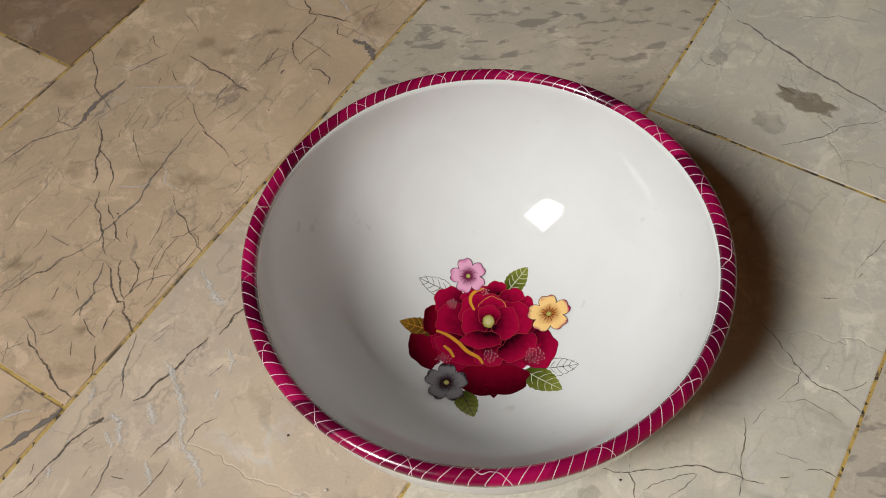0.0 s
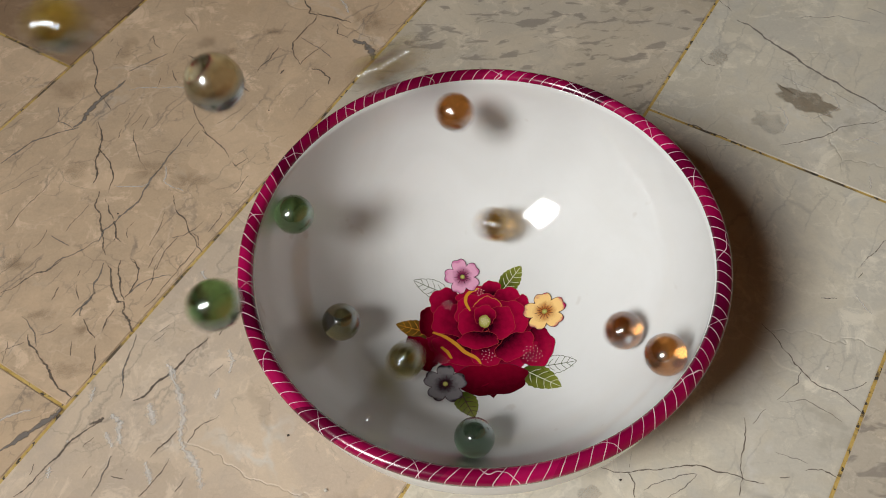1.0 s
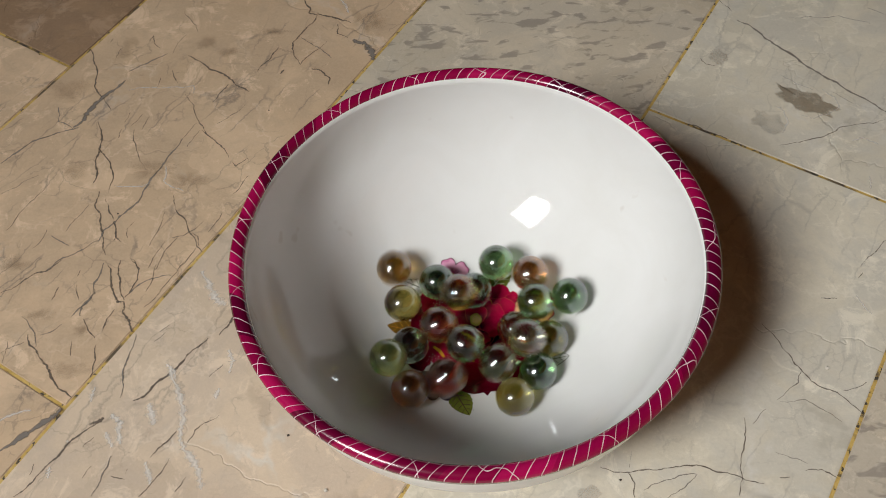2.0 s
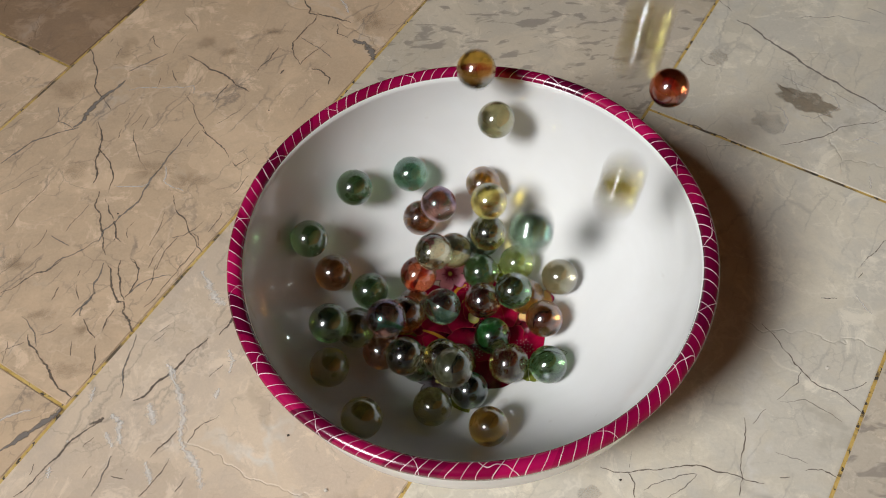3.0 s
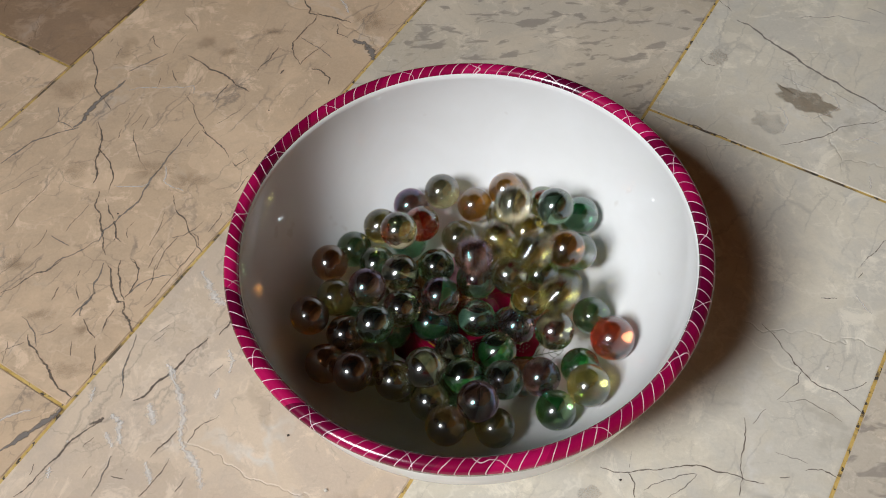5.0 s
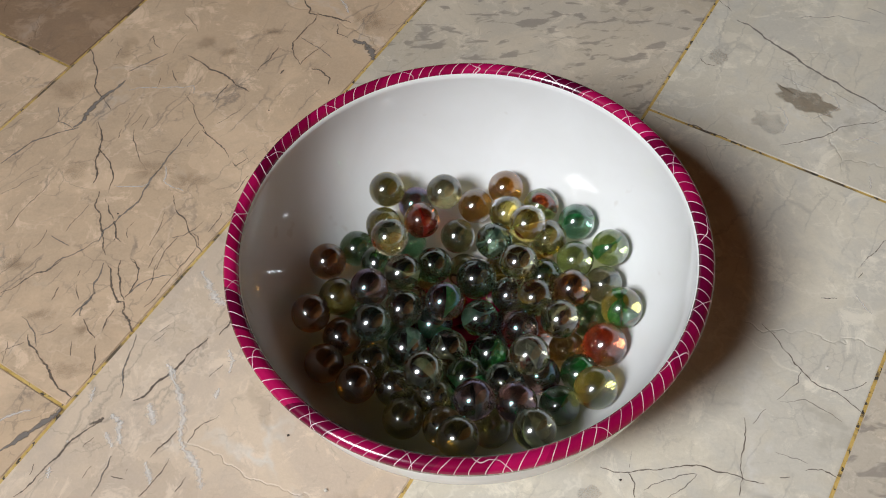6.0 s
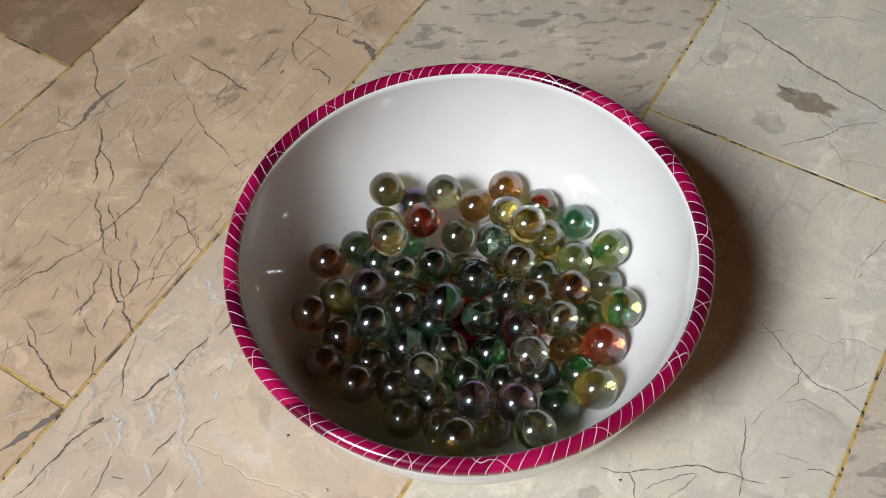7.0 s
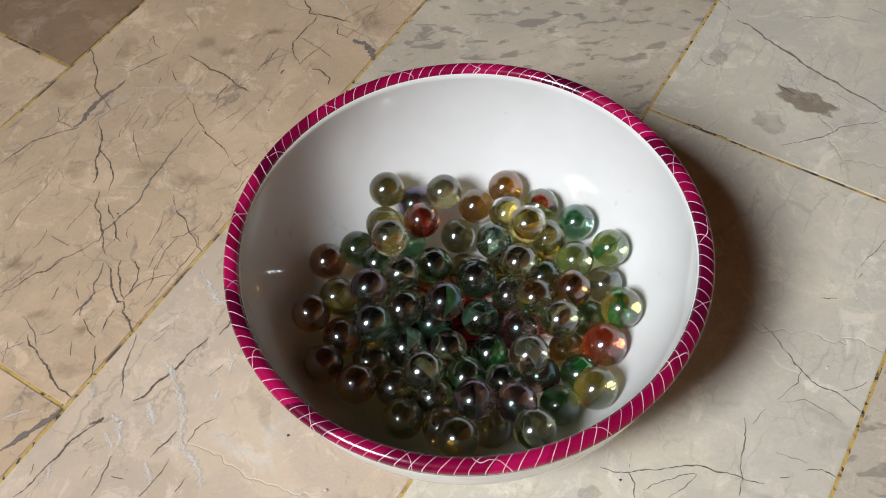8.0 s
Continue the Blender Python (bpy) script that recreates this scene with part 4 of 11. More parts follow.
PALE_GRIT = plain("pale_grit", (0.6, 0.56, 0.5), 0.8, 0.2, 900.0)
DARK_GRIT = plain("dark_grit", (0.06, 0.045, 0.035), 0.8, 0.2, 900.0)
build_crumb(0, -71.9, -62.3, 1.6)
build_crumb(1, -88.4, -36.7, 1.2)
build_crumb(2, -179.1, 89.6, 0.9)
build_crumb(3, 147.4, -24.1, 1.8)
build_crumb(4, -105.3, 152.7, 0.9)
build_crumb(5, -241.5, 210.0, 0.8)
build_crumb(8, 49.4, -67.0, 1)
build_crumb(9, -184.1, -32.0, 1)


# ---------- what moves: the bowl is nudged along the floor, the marbles fall, roll and settle ----------
def mm(t, x, y, z, rx, ry, rz):
    return t, pose(x / 1000, y / 1000, z / 1000, rx, ry, rz)


def motions():
    walk(bowl, [mm(0,0.0,0.0,0,0,0,0.0), mm(0.5,0.0,0.0,0,0,0,0.0), mm(0.6,-1.3,0.0,0,0,0,1.8), mm(1,-1.4,0.1,0,0,0,2.4), mm(1.3,-1.8,0.1,0,0,0,2.6), mm(1.5,-3.0,0.5,0,0,0,3.2), mm(1.7,-4.2,0.9,0,0,0,3.9), mm(3,-5.6,2.6,0,0,0,5.0), mm(3.5,-6.0,3.2,0,0,0,4.9), mm(4,-6.3,3.7,0,0,0,4.7), mm(4.5,-6.7,4.1,0,0,0,4.6), mm(5.8,-7.0,4.3,0,0,0,4.6), mm(8,-7.0,4.3,0,0,0,4.6)])
    walk(marbles[0], [mm(0,90.0,70.0,600.0,-9,-2,12), mm(0.3,90.0,70.0,600.0,-9,-2,12), mm(0.4,90.0,76.9,470.0,-60,8,9), mm(0.5,-2.5,15.1,15.0,-35,-38,2), mm(0.6,20.1,58.8,36.4,-79,-5,19), mm(0.7,-26.7,10.1,17.1,-46,-48,3), mm(0.8,-53.4,-11.6,28.1,51,-62,-83), mm(0.9,-61.4,-11.3,34.5,128,-37,-147), mm(1,-61.1,-1.8,33.4,-161,-47,162), mm(1.1,-48.8,-7.9,25.1,54,-80,-57), mm(1.2,0.3,-36.1,19.5,31,-29,-35), mm(1.3,17.3,-47.4,26.8,29,23,-35), mm(1.4,33.5,-22.6,22.4,-24,12,-52), mm(1.5,-36.0,-63.0,83.3,27,2,-45), mm(1.6,-61.2,-31.0,39.5,19,-49,-42), mm(1.7,-51.1,3.8,24.4,-59,-44,19), mm(1.8,-18.4,-15.2,24.0,-22,-4,3), mm(1.9,-6.0,-25.5,25.3,17,32,14), mm(2,3.3,-21.2,23.4,-37,79,-35), mm(2.1,20.6,-10.1,27.7,-140,42,-134), mm(2.2,42.1,-5.9,24.5,-167,-3,-143), mm(2.3,40.9,1.8,23.6,-118,-24,-156), mm(2.4,41.7,4.6,24.1,-98,-36,-166), mm(2.5,12.4,2.0,15.1,-91,15,-167), mm(2.6,-12.3,-3.8,20.8,-92,66,-168), mm(2.7,-29.1,0.8,24.0,45,58,-35), mm(2.8,-44.2,2.3,24.8,69,10,-21), mm(2.9,-52.9,0.7,25.7,98,-34,-28), mm(3,-55.3,-0.1,25.9,116,-45,-40), mm(3.1,-52.5,4.8,24.5,61,-38,-1), mm(3.2,-50.4,8.6,23.5,31,-18,13), mm(3.3,-48.8,11.4,22.8,14,-2,16), mm(3.4,-47.9,13.0,22.3,5,8,16), mm(3.5,-47.6,13.6,22.2,1,11,15), mm(3.6,-49.8,13.0,23.1,1,-7,15), mm(3.7,-50.2,13.3,23.3,-2,-9,16), mm(3.8,-49.9,13.8,23.2,-5,-5,16), mm(3.9,-49.7,14.1,23.3,-5,-5,16), mm(4,-49.8,14.2,23.4,-5,-5,16), mm(4.1,-50.1,13.0,23.1,2,-10,15), mm(4.2,-50.6,13.1,23.3,1,-14,15), mm(4.3,-47.0,14.7,21.7,-3,16,15), mm(4.4,-48.0,14.3,22.1,-2,8,16), mm(8,-48.5,14.7,22.2,-2,8,16)])
    walk(marbles[1], [mm(0,107.0,70.0,600.0,-79,53,-116), mm(0.2,107.0,70.0,600.0,-79,53,-116), mm(0.3,96.7,51.1,509.0,92,76,54), mm(0.4,76.1,13.2,327.0,98,24,60), mm(0.5,72.1,10.2,157.0,79,-24,59), mm(0.6,59.9,4.9,34.8,23,-56,98), mm(0.7,23.5,21.6,18.6,-20,-16,126), mm(0.8,-18.0,10.3,15.4,-67,6,131), mm(0.9,-15.8,5.5,14.9,-79,-31,134), mm(1,-35.5,-14.9,19.9,-136,-20,160), mm(1.1,-40.5,-31.3,26.1,170,-15,177), mm(1.2,-31.0,-38.3,25.0,125,-52,-156), mm(1.3,-30.0,-47.1,29.3,73,-20,-122), mm(1.4,-22.2,-48.2,27.5,16,-31,-96), mm(1.5,-31.1,-51.6,32.9,61,-1,-109), mm(1.6,-23.3,-18.0,17.2,68,-52,-113), mm(1.7,-21.6,-7.9,15.7,-151,-74,110), mm(1.8,-31.3,4.4,20.5,-166,-23,123), mm(1.9,-35.9,10.1,25.0,-171,29,123), mm(2,-35.5,9.9,25.5,-169,23,124), mm(2.1,-19.6,-13.8,26.7,-169,-28,124), mm(2.2,-5.5,-28.7,18.2,-133,-77,92), mm(2.3,1.3,-33.4,19.3,-16,-45,-20), mm(2.4,5.6,-36.1,20.7,-8,-8,-23), mm(2.5,2.1,-32.5,19.1,-27,-42,-15), mm(2.6,-6.1,-30.1,18.2,167,-86,151), mm(2.7,-9.1,-22.1,16.3,-155,-36,113), mm(2.8,-12.5,-15.8,15.3,-159,16,114), mm(2.9,-13.1,-15.1,15.3,-160,22,114), mm(3,-13.5,-15.2,15.3,-164,23,112), mm(3.1,-16.8,-9.7,15.2,-180,67,100), mm(3.2,-19.3,-5.6,14.9,51,74,-27), mm(3.3,-21.1,-2.5,14.9,30,50,-46), mm(3.4,-22.3,-0.5,15.0,25,34,-49), mm(3.5,-22.6,0.1,15.0,24,29,-50), mm(3.6,-21.8,1.5,14.8,11,25,-56), mm(3.7,-21.2,1.3,14.8,9,29,-57), mm(3.8,-22.4,-0.1,14.9,23,31,-50), mm(4,-22.6,-0.2,15.0,23,31,-50), mm(4.1,-18.9,-8.9,15.5,82,74,2), mm(4.2,-19.7,-17.4,16.3,154,35,66), mm(4.3,-22.4,-25.8,18.7,158,-17,67), mm(4.4,-22.4,-27.3,19.1,164,-27,65), mm(4.5,-22.1,-28.3,19.4,170,-32,62), mm(4.6,-21.7,-28.6,19.4,174,-33,60), mm(4.7,-21.6,-29.0,19.5,176,-35,58), mm(4.8,-21.7,-29.1,19.6,176,-35,58), mm(4.9,-22.0,-29.6,19.8,176,-39,58), mm(5,-22.4,-29.1,19.7,171,-38,62), mm(5.1,-22.9,-28.5,19.6,165,-35,65), mm(5.2,-23.3,-28.5,19.6,165,-35,65), mm(5.3,-23.5,-28.5,19.7,165,-35,65), mm(5.4,-23.9,-28.8,19.8,163,-38,66), mm(5.5,-23.6,-28.5,19.7,164,-35,66), mm(8,-23.6,-28.5,19.7,164,-35,66)])
    walk(marbles[2], [mm(0,124.0,70.0,600.0,75,4,-157), mm(0.4,124.0,70.0,600.0,75,4,-157), mm(0.5,89.5,51.3,470.0,67,55,-161), mm(0.6,-17.3,-8.0,137.0,-87,72,48), mm(0.7,-50.2,-5.1,130.7,-131,26,11), mm(0.8,-48.3,18.2,99.0,171,28,-18), mm(0.9,-78.3,33.4,86.6,163,-23,-18), mm(1,-75.1,27.6,71.4,-163,16,-20), mm(1.1,-72.6,36.8,88.8,146,6,-31), mm(1.2,-80.0,26.2,81.7,-163,1,-28), mm(1.3,-0.6,-27.8,17.2,-155,52,-24), mm(1.4,23.0,-9.9,17.0,122,46,-91), mm(1.5,-17.8,-0.6,30.6,177,20,-59), mm(1.6,-54.5,-15.8,28.3,-132,6,-47), mm(1.7,-43.2,-35.9,28.5,-113,55,-36), mm(1.8,-0.5,-10.8,25.6,165,44,-103), mm(1.9,27.2,1.7,21.4,127,5,-120), mm(2,21.8,5.2,26.5,178,1,-118), mm(2.1,5.0,-8.9,30.6,-156,47,-106), mm(2.2,-19.5,-21.1,18.4,-69,54,-33), mm(2.3,-18.0,-20.3,16.5,-103,60,-62), mm(2.4,-25.9,-24.1,18.5,-37,31,-11), mm(2.5,-28.0,-19.9,18.0,-63,8,-20), mm(2.6,-28.7,-20.9,18.4,-55,6,-19), mm(2.7,-29.6,-18.3,18.1,-70,-7,-19), mm(2.8,-29.8,-16.9,17.9,-79,-11,-17), mm(2.9,-30.4,-16.1,17.8,-84,-17,-16), mm(3,-30.5,-15.8,17.8,-84,-17,-16), mm(3.1,-32.8,-10.3,17.8,-126,-38,4), mm(3.2,-35.0,-6.2,17.7,-171,-44,34), mm(3.3,-36.8,-3.1,18.0,157,-37,56), mm(3.4,-38.0,-1.2,18.2,140,-29,65), mm(3.5,-38.3,-0.6,18.3,136,-26,67), mm(3.6,-38.9,-0.2,18.4,130,-25,70), mm(3.7,-37.6,5.0,18.0,126,13,70), mm(3.8,-39.7,0.7,18.6,122,-21,70), mm(3.9,-39.4,-0.3,18.6,127,-27,68), mm(4,-39.5,-0.3,18.6,127,-27,68), mm(4.1,-39.9,-0.2,18.7,123,-27,70), mm(4.2,-40.5,1.7,18.8,115,-16,73), mm(4.3,-40.7,0.3,18.9,116,-26,73), mm(8,-40.2,0.3,18.6,116,-26,73)])
    walk(marbles[3], [mm(0,141.0,70.0,600.0,53,-37,28), mm(0.4,141.0,70.0,600.0,53,-37,28), mm(0.5,72.7,70.8,470.0,-26,-67,96), mm(0.6,59.2,31.7,42.7,-167,-58,-127), mm(0.7,58.2,-18.5,74.3,165,-11,-109), mm(0.8,-2.6,-2.7,85.0,-144,-3,-116), mm(0.9,-68.3,-18.2,113.4,-101,28,-106), mm(1,-84.9,-52.1,136.8,-65,76,-75), mm(1.1,-112.5,-44.0,77.6,-14,31,-30), mm(1.2,-137.6,-48.4,84.1,17,-12,-24), mm(1.3,-96.7,-21.5,56.4,-27,17,-26), mm(1.4,-55.9,5.3,28.7,-81,34,-51), mm(1.5,-69.7,9.1,41.8,-54,-10,-45), mm(1.6,-46.6,45.5,69.3,-106,-16,-32), mm(1.7,-49.9,51.0,86.0,-148,-58,-5), mm(1.8,-24.8,41.0,57.8,-134,-7,-13), mm(1.9,0.5,31.5,30.0,-126,44,-10), mm(2,7.2,28.1,23.8,-19,76,91), mm(2.1,12.5,26.6,22.0,41,43,146), mm(2.2,9.5,22.9,20.9,-4,37,116), mm(2.3,11.9,22.0,20.9,9,23,123), mm(2.4,11.2,21.3,20.3,1,21,120), mm(2.5,0.9,36.2,30.9,-12,72,109), mm(2.6,-24.3,43.9,37.1,-124,47,5), mm(2.7,-38.0,46.6,42.7,-136,-3,-1), mm(2.8,-45.4,52.2,45.7,-175,-41,15), mm(2.9,-51.3,55.5,48.4,105,-56,80), mm(3,-53.3,56.6,49.3,81,-48,100), mm(3.1,-47.9,48.8,44.4,-171,-70,-1), mm(3.2,-43.8,42.7,40.6,-126,-25,-38), mm(3.3,-40.9,38.4,37.9,-113,15,-39), mm(3.4,-39.1,35.8,36.2,-104,39,-35), mm(3.5,-38.5,34.9,35.7,-100,47,-32), mm(3.6,-41.1,40.8,35.9,-124,6,-43), mm(3.7,-43.9,45.1,35.4,-133,-30,-41), mm(3.8,-46.2,47.5,35.1,-138,-54,-38), mm(3.9,-47.4,48.8,34.9,-141,-66,-35), mm(4,-47.8,49.2,34.9,-143,-70,-33), mm(4.1,-45.6,43.8,30.2,-115,-22,-56), mm(4.2,-43.0,37.3,25.7,-104,29,-55), mm(4.3,-40.4,32.0,22.7,-80,74,-34), mm(4.4,-39.1,29.6,21.5,28,79,72), mm(4.5,-39.0,29.1,21.3,37,76,81), mm(5.1,-39.3,29.2,21.3,37,76,81), mm(5.2,-39.5,28.9,21.3,37,76,81), mm(5.3,-39.6,28.5,21.3,37,76,81), mm(5.4,-39.4,29.2,21.4,42,80,86), mm(8,-39.5,29.2,21.3,42,80,86)])
    walk(marbles[4], [mm(0,158.0,70.0,600.0,-65,-41,-9), mm(0.4,158.0,70.0,600.0,-65,-41,-9), mm(0.5,90.6,72.3,470.0,44,-84,-115), mm(0.6,-59.3,-9.7,32.7,77,-33,-147), mm(0.7,-76.8,11.7,59.7,131,-16,-171), mm(0.8,-33.3,5.1,67.6,100,-63,-150), mm(0.9,15.4,-6.7,15.4,-11,-54,-47), mm(1,62.9,-43.1,63.5,-19,-3,-43), mm(1.1,59.3,-21.3,47.4,-58,-41,-27), mm(1.2,55.7,0.4,31.2,-133,-49,30), mm(1.3,26.1,-39.9,60.0,-19,-70,-76), mm(1.4,5.3,-21.2,16.3,112,-54,157), mm(1.5,-22.6,-2.2,15.4,121,-3,152), mm(1.6,-14.7,3.2,14.8,170,-23,141), mm(1.7,-4.9,7.0,14.2,-131,-37,109), mm(1.8,16.3,11.8,18.3,-71,-26,75), mm(1.9,24.2,20.5,23.0,-49,21,74), mm(2,21.6,21.0,23.8,-70,17,67), mm(2.1,-3.9,27.8,21.5,-121,5,56), mm(2.2,-25.4,26.0,18.1,-164,-26,65), mm(2.3,-31.8,29.4,20.4,143,-13,84), mm(2.4,-19.8,24.5,16.8,-164,-21,67), mm(2.5,-21.2,27.1,17.5,179,-7,71), mm(2.6,-10.2,11.5,16.6,-132,-32,54), mm(2.7,-5.1,11.2,14.2,-99,-6,42), mm(2.8,-1.4,13.6,19.0,-90,40,45), mm(2.9,-1.2,11.5,19.9,-76,28,53), mm(3,-0.4,11.5,19.9,-70,31,56), mm(3.1,1.8,10.2,17.9,-43,30,70), mm(3.2,3.6,12.0,16.1,-29,50,79), mm(3.3,3.5,13.6,15.1,-37,62,73), mm(3.4,2.6,14.2,14.8,-55,64,57), mm(3.5,2.6,14.3,14.6,-55,64,57), mm(3.6,4.2,12.3,14.6,-25,53,82), mm(3.7,2.6,15.1,14.7,-63,68,49), mm(3.8,2.3,14.5,14.6,-61,63,50), mm(3.9,2.0,14.1,14.6,-60,60,51), mm(4,2.0,14.1,14.6,-60,60,51), mm(4.1,-5.4,14.7,14.4,-103,19,21), mm(4.2,1.0,16.0,14.7,-87,64,33), mm(4.3,1.5,14.9,14.6,-69,61,49), mm(4.4,1.7,14.6,14.6,-63,61,54), mm(4.5,1.8,14.4,14.6,-63,61,54), mm(4.6,-1.5,14.4,14.4,-90,43,33), mm(4.7,-4.7,14.6,14.3,-104,24,25), mm(4.8,-7.4,14.8,14.3,-113,6,22), mm(4.9,-9.3,15.4,14.4,-123,-5,22), mm(5,-11.0,15.5,14.5,-128,-16,23), mm(5.1,-12.6,15.3,14.6,-132,-27,25), mm(5.2,-14.9,15.3,14.6,-140,-41,29), mm(5.3,-15.0,15.5,14.6,-140,-41,29), mm(5.4,-15.0,15.1,14.6,-137,-42,27), mm(8,-15.1,14.9,14.6,-137,-42,27)])
    walk(marbles[5], [mm(0,90.0,87.0,600.0,-78,-53,-89), mm(0.5,90.0,87.0,600.0,-78,-53,-89), mm(0.6,71.0,74.5,470.0,-35,-14,-115), mm(0.7,-19.7,73.4,136.0,11,10,-117), mm(0.8,-49.4,81.1,79.4,63,16,-104), mm(0.9,38.4,38.2,29.6,9,19,-121), mm(1,8.6,44.9,29.6,65,26,-98), mm(1.1,-21.3,51.5,29.7,118,13,-79), mm(1.2,9.7,51.0,27.8,65,17,-94), mm(1.3,39.1,46.4,35.5,11,14,-109), mm(1.4,40.2,27.9,26.6,-25,59,-133), mm(1.5,52.5,32.8,37.7,-44,9,-145), mm(1.6,8.4,56.4,31.0,7,27,-128), mm(1.7,0.1,50.4,35.2,52,72,-90), mm(1.8,-26.6,44.7,29.1,140,40,-11), mm(1.9,-35.6,35.1,23.8,-179,5,6), mm(2,-38.7,29.8,23.0,-141,-21,1), mm(2.1,-38.8,4.4,19.8,-88,-14,-16), mm(2.2,-35.6,-21.2,20.3,-41,9,-18), mm(2.3,-27.6,-32.1,21.3,1,47,3), mm(2.4,-23.0,-15.1,31.4,-71,38,-49), mm(2.5,-14.7,4.8,25.5,-116,6,-68), mm(2.6,-10.9,35.4,35.0,-145,-37,-59), mm(2.7,-2.5,46.8,35.1,148,-38,-15), mm(2.8,1.1,55.2,34.3,94,-17,12), mm(2.9,3.5,61.7,35.4,52,12,14), mm(3,4.4,63.9,35.8,37,21,10), mm(3.1,4.1,62.7,34.4,50,15,14), mm(3.2,4.1,61.5,32.9,64,12,17), mm(3.3,3.8,61.3,32.6,65,9,17), mm(3.4,3.6,60.6,32.0,70,4,18), mm(3.5,3.5,60.5,31.9,70,4,18), mm(3.6,4.2,57.4,29.7,97,2,19), mm(3.7,4.8,55.0,28.1,119,-1,20), mm(3.8,5.2,53.3,26.9,134,-2,19), mm(3.9,5.4,52.3,26.2,143,-3,19), mm(4,5.5,51.9,25.9,146,-4,19), mm(4.1,3.7,49.0,24.0,165,-24,14), mm(4.2,2.6,46.5,22.7,-174,-36,3), mm(4.3,2.1,44.7,21.8,-155,-40,-8), mm(4.4,1.7,43.7,21.2,-144,-41,-16), mm(4.5,1.6,43.4,21.0,-140,-41,-19), mm(4.6,3.5,40.4,20.0,-123,-19,-27), mm(4.7,4.8,37.5,19.2,-109,0,-30), mm(4.8,5.7,35.4,19.0,-98,12,-29), mm(4.9,6.9,33.5,18.6,-90,27,-26), mm(5,7.9,32.1,18.2,-82,37,-21), mm(5.1,8.3,30.9,17.9,-72,43,-15), mm(5.2,9.1,29.9,17.7,-64,50,-9), mm(5.3,10.3,29.7,17.8,-63,59,-9), mm(5.4,10.8,29.2,17.7,-57,63,-3), mm(5.5,10.1,29.1,17.6,-55,58,-1), mm(5.6,9.6,29.1,17.5,-54,54,-1), mm(8,9.6,29.1,17.5,-54,54,-1)])
    walk(marbles[6], [mm(0,107.0,87.0,600.0,66,-49,42), mm(0.4,107.0,87.0,600.0,66,-49,42), mm(0.5,95.1,66.0,511.4,-172,-73,-73), mm(0.6,71.2,23.9,334.2,-133,-26,-106), mm(0.7,67.2,20.9,164.2,-104,17,-109), mm(0.8,70.7,-2.0,48.9,-147,58,-137), mm(0.9,58.5,-6.7,33.6,-13,66,-8), mm(1,55.9,-15.5,32.9,53,32,45), mm(1.1,0.5,-1.9,14.1,11,-1,33), mm(1.2,-14.2,31.6,24.8,-40,7,30), mm(1.3,-4.6,51.2,27.1,-79,46,11), mm(1.4,1.1,62.6,35.8,-162,51,-56), mm(1.5,-45.4,36.7,30.3,-101,26,-15), mm(1.6,-48.3,42.4,34.4,-138,-11,-20), mm(1.7,-27.5,38.6,23.2,-148,40,-23), mm(1.8,0.4,11.9,19.5,-60,74,57), mm(1.9,11.9,0.0,17.0,5,33,115), mm(2,12.7,-1.5,15.2,6,15,115), mm(2.1,22.1,-23.9,19.7,4,-37,116), mm(2.2,23.5,-24.9,23.0,29,-58,96), mm(2.3,24.9,-28.9,24.3,113,-83,14), mm(2.4,12.1,-14.0,28.9,2,-41,123), mm(2.5,2.4,5.4,26.9,7,10,121), mm(2.6,-9.9,20.2,30.4,-7,61,112), mm(2.7,-15.2,35.6,27.5,166,68,-75), mm(2.8,-20.9,45.1,28.0,179,17,-65), mm(2.9,-24.4,50.7,28.2,-175,-30,-66), mm(3,-25.4,52.6,28.4,-172,-46,-68), mm(3.1,-21.6,48.6,25.1,172,-2,-61), mm(3.2,-17.9,45.6,22.9,157,33,-65), mm(3.3,-15.9,43.8,21.9,144,51,-74), mm(3.4,-15.0,42.6,21.2,135,62,-81), mm(3.5,-14.7,42.2,20.9,130,66,-86), mm(3.6,-14.9,42.5,21.0,134,63,-82), mm(3.7,-15.0,42.8,21.1,134,63,-82), mm(4,-15.0,43.3,21.2,134,63,-82), mm(4.1,-16.8,38.9,19.6,-119,72,21), mm(4.2,-19.8,33.7,18.3,-88,32,47), mm(4.3,-22.2,31.5,18.0,-90,8,46), mm(4.4,-23.6,30.3,17.9,-91,-5,46), mm(4.5,-23.5,29.1,17.6,-84,-11,46), mm(8,-23.6,29.2,17.5,-84,-11,46)])
    walk(marbles[7], [mm(0,124.0,87.0,600.0,155,-68,-131), mm(0.5,124.0,87.0,600.0,155,-68,-131), mm(0.6,101.2,67.1,470.0,161,-17,-136), mm(0.7,-86.9,-28.7,138.4,177,32,-134), mm(0.8,-53.2,-33.6,111.6,137,-3,-145), mm(0.9,-72.8,-23.3,156.1,-175,19,-138), mm(1,-120.7,10.6,191.8,-120,21,-118), mm(1.1,-167.5,20.6,100.6,-64,25,-94), mm(1.2,-173.5,91.5,100.2,-56,-26,-94), mm(1.3,-234.7,123.9,53.4,3,-34,-126), mm(1.4,-313.1,165.2,25.4,56,-14,-150), mm(1.5,-391.7,206.7,17.8,100,14,-150), mm(1.6,-447.9,236.4,12.3,153,34,-126), mm(1.7,-481.6,254.2,9.1,-147,26,-94), mm(1.8,-492.9,260.1,8.0,-102,0,-83), mm(8,-492.9,260.1,8.0,-102,0,-83)])
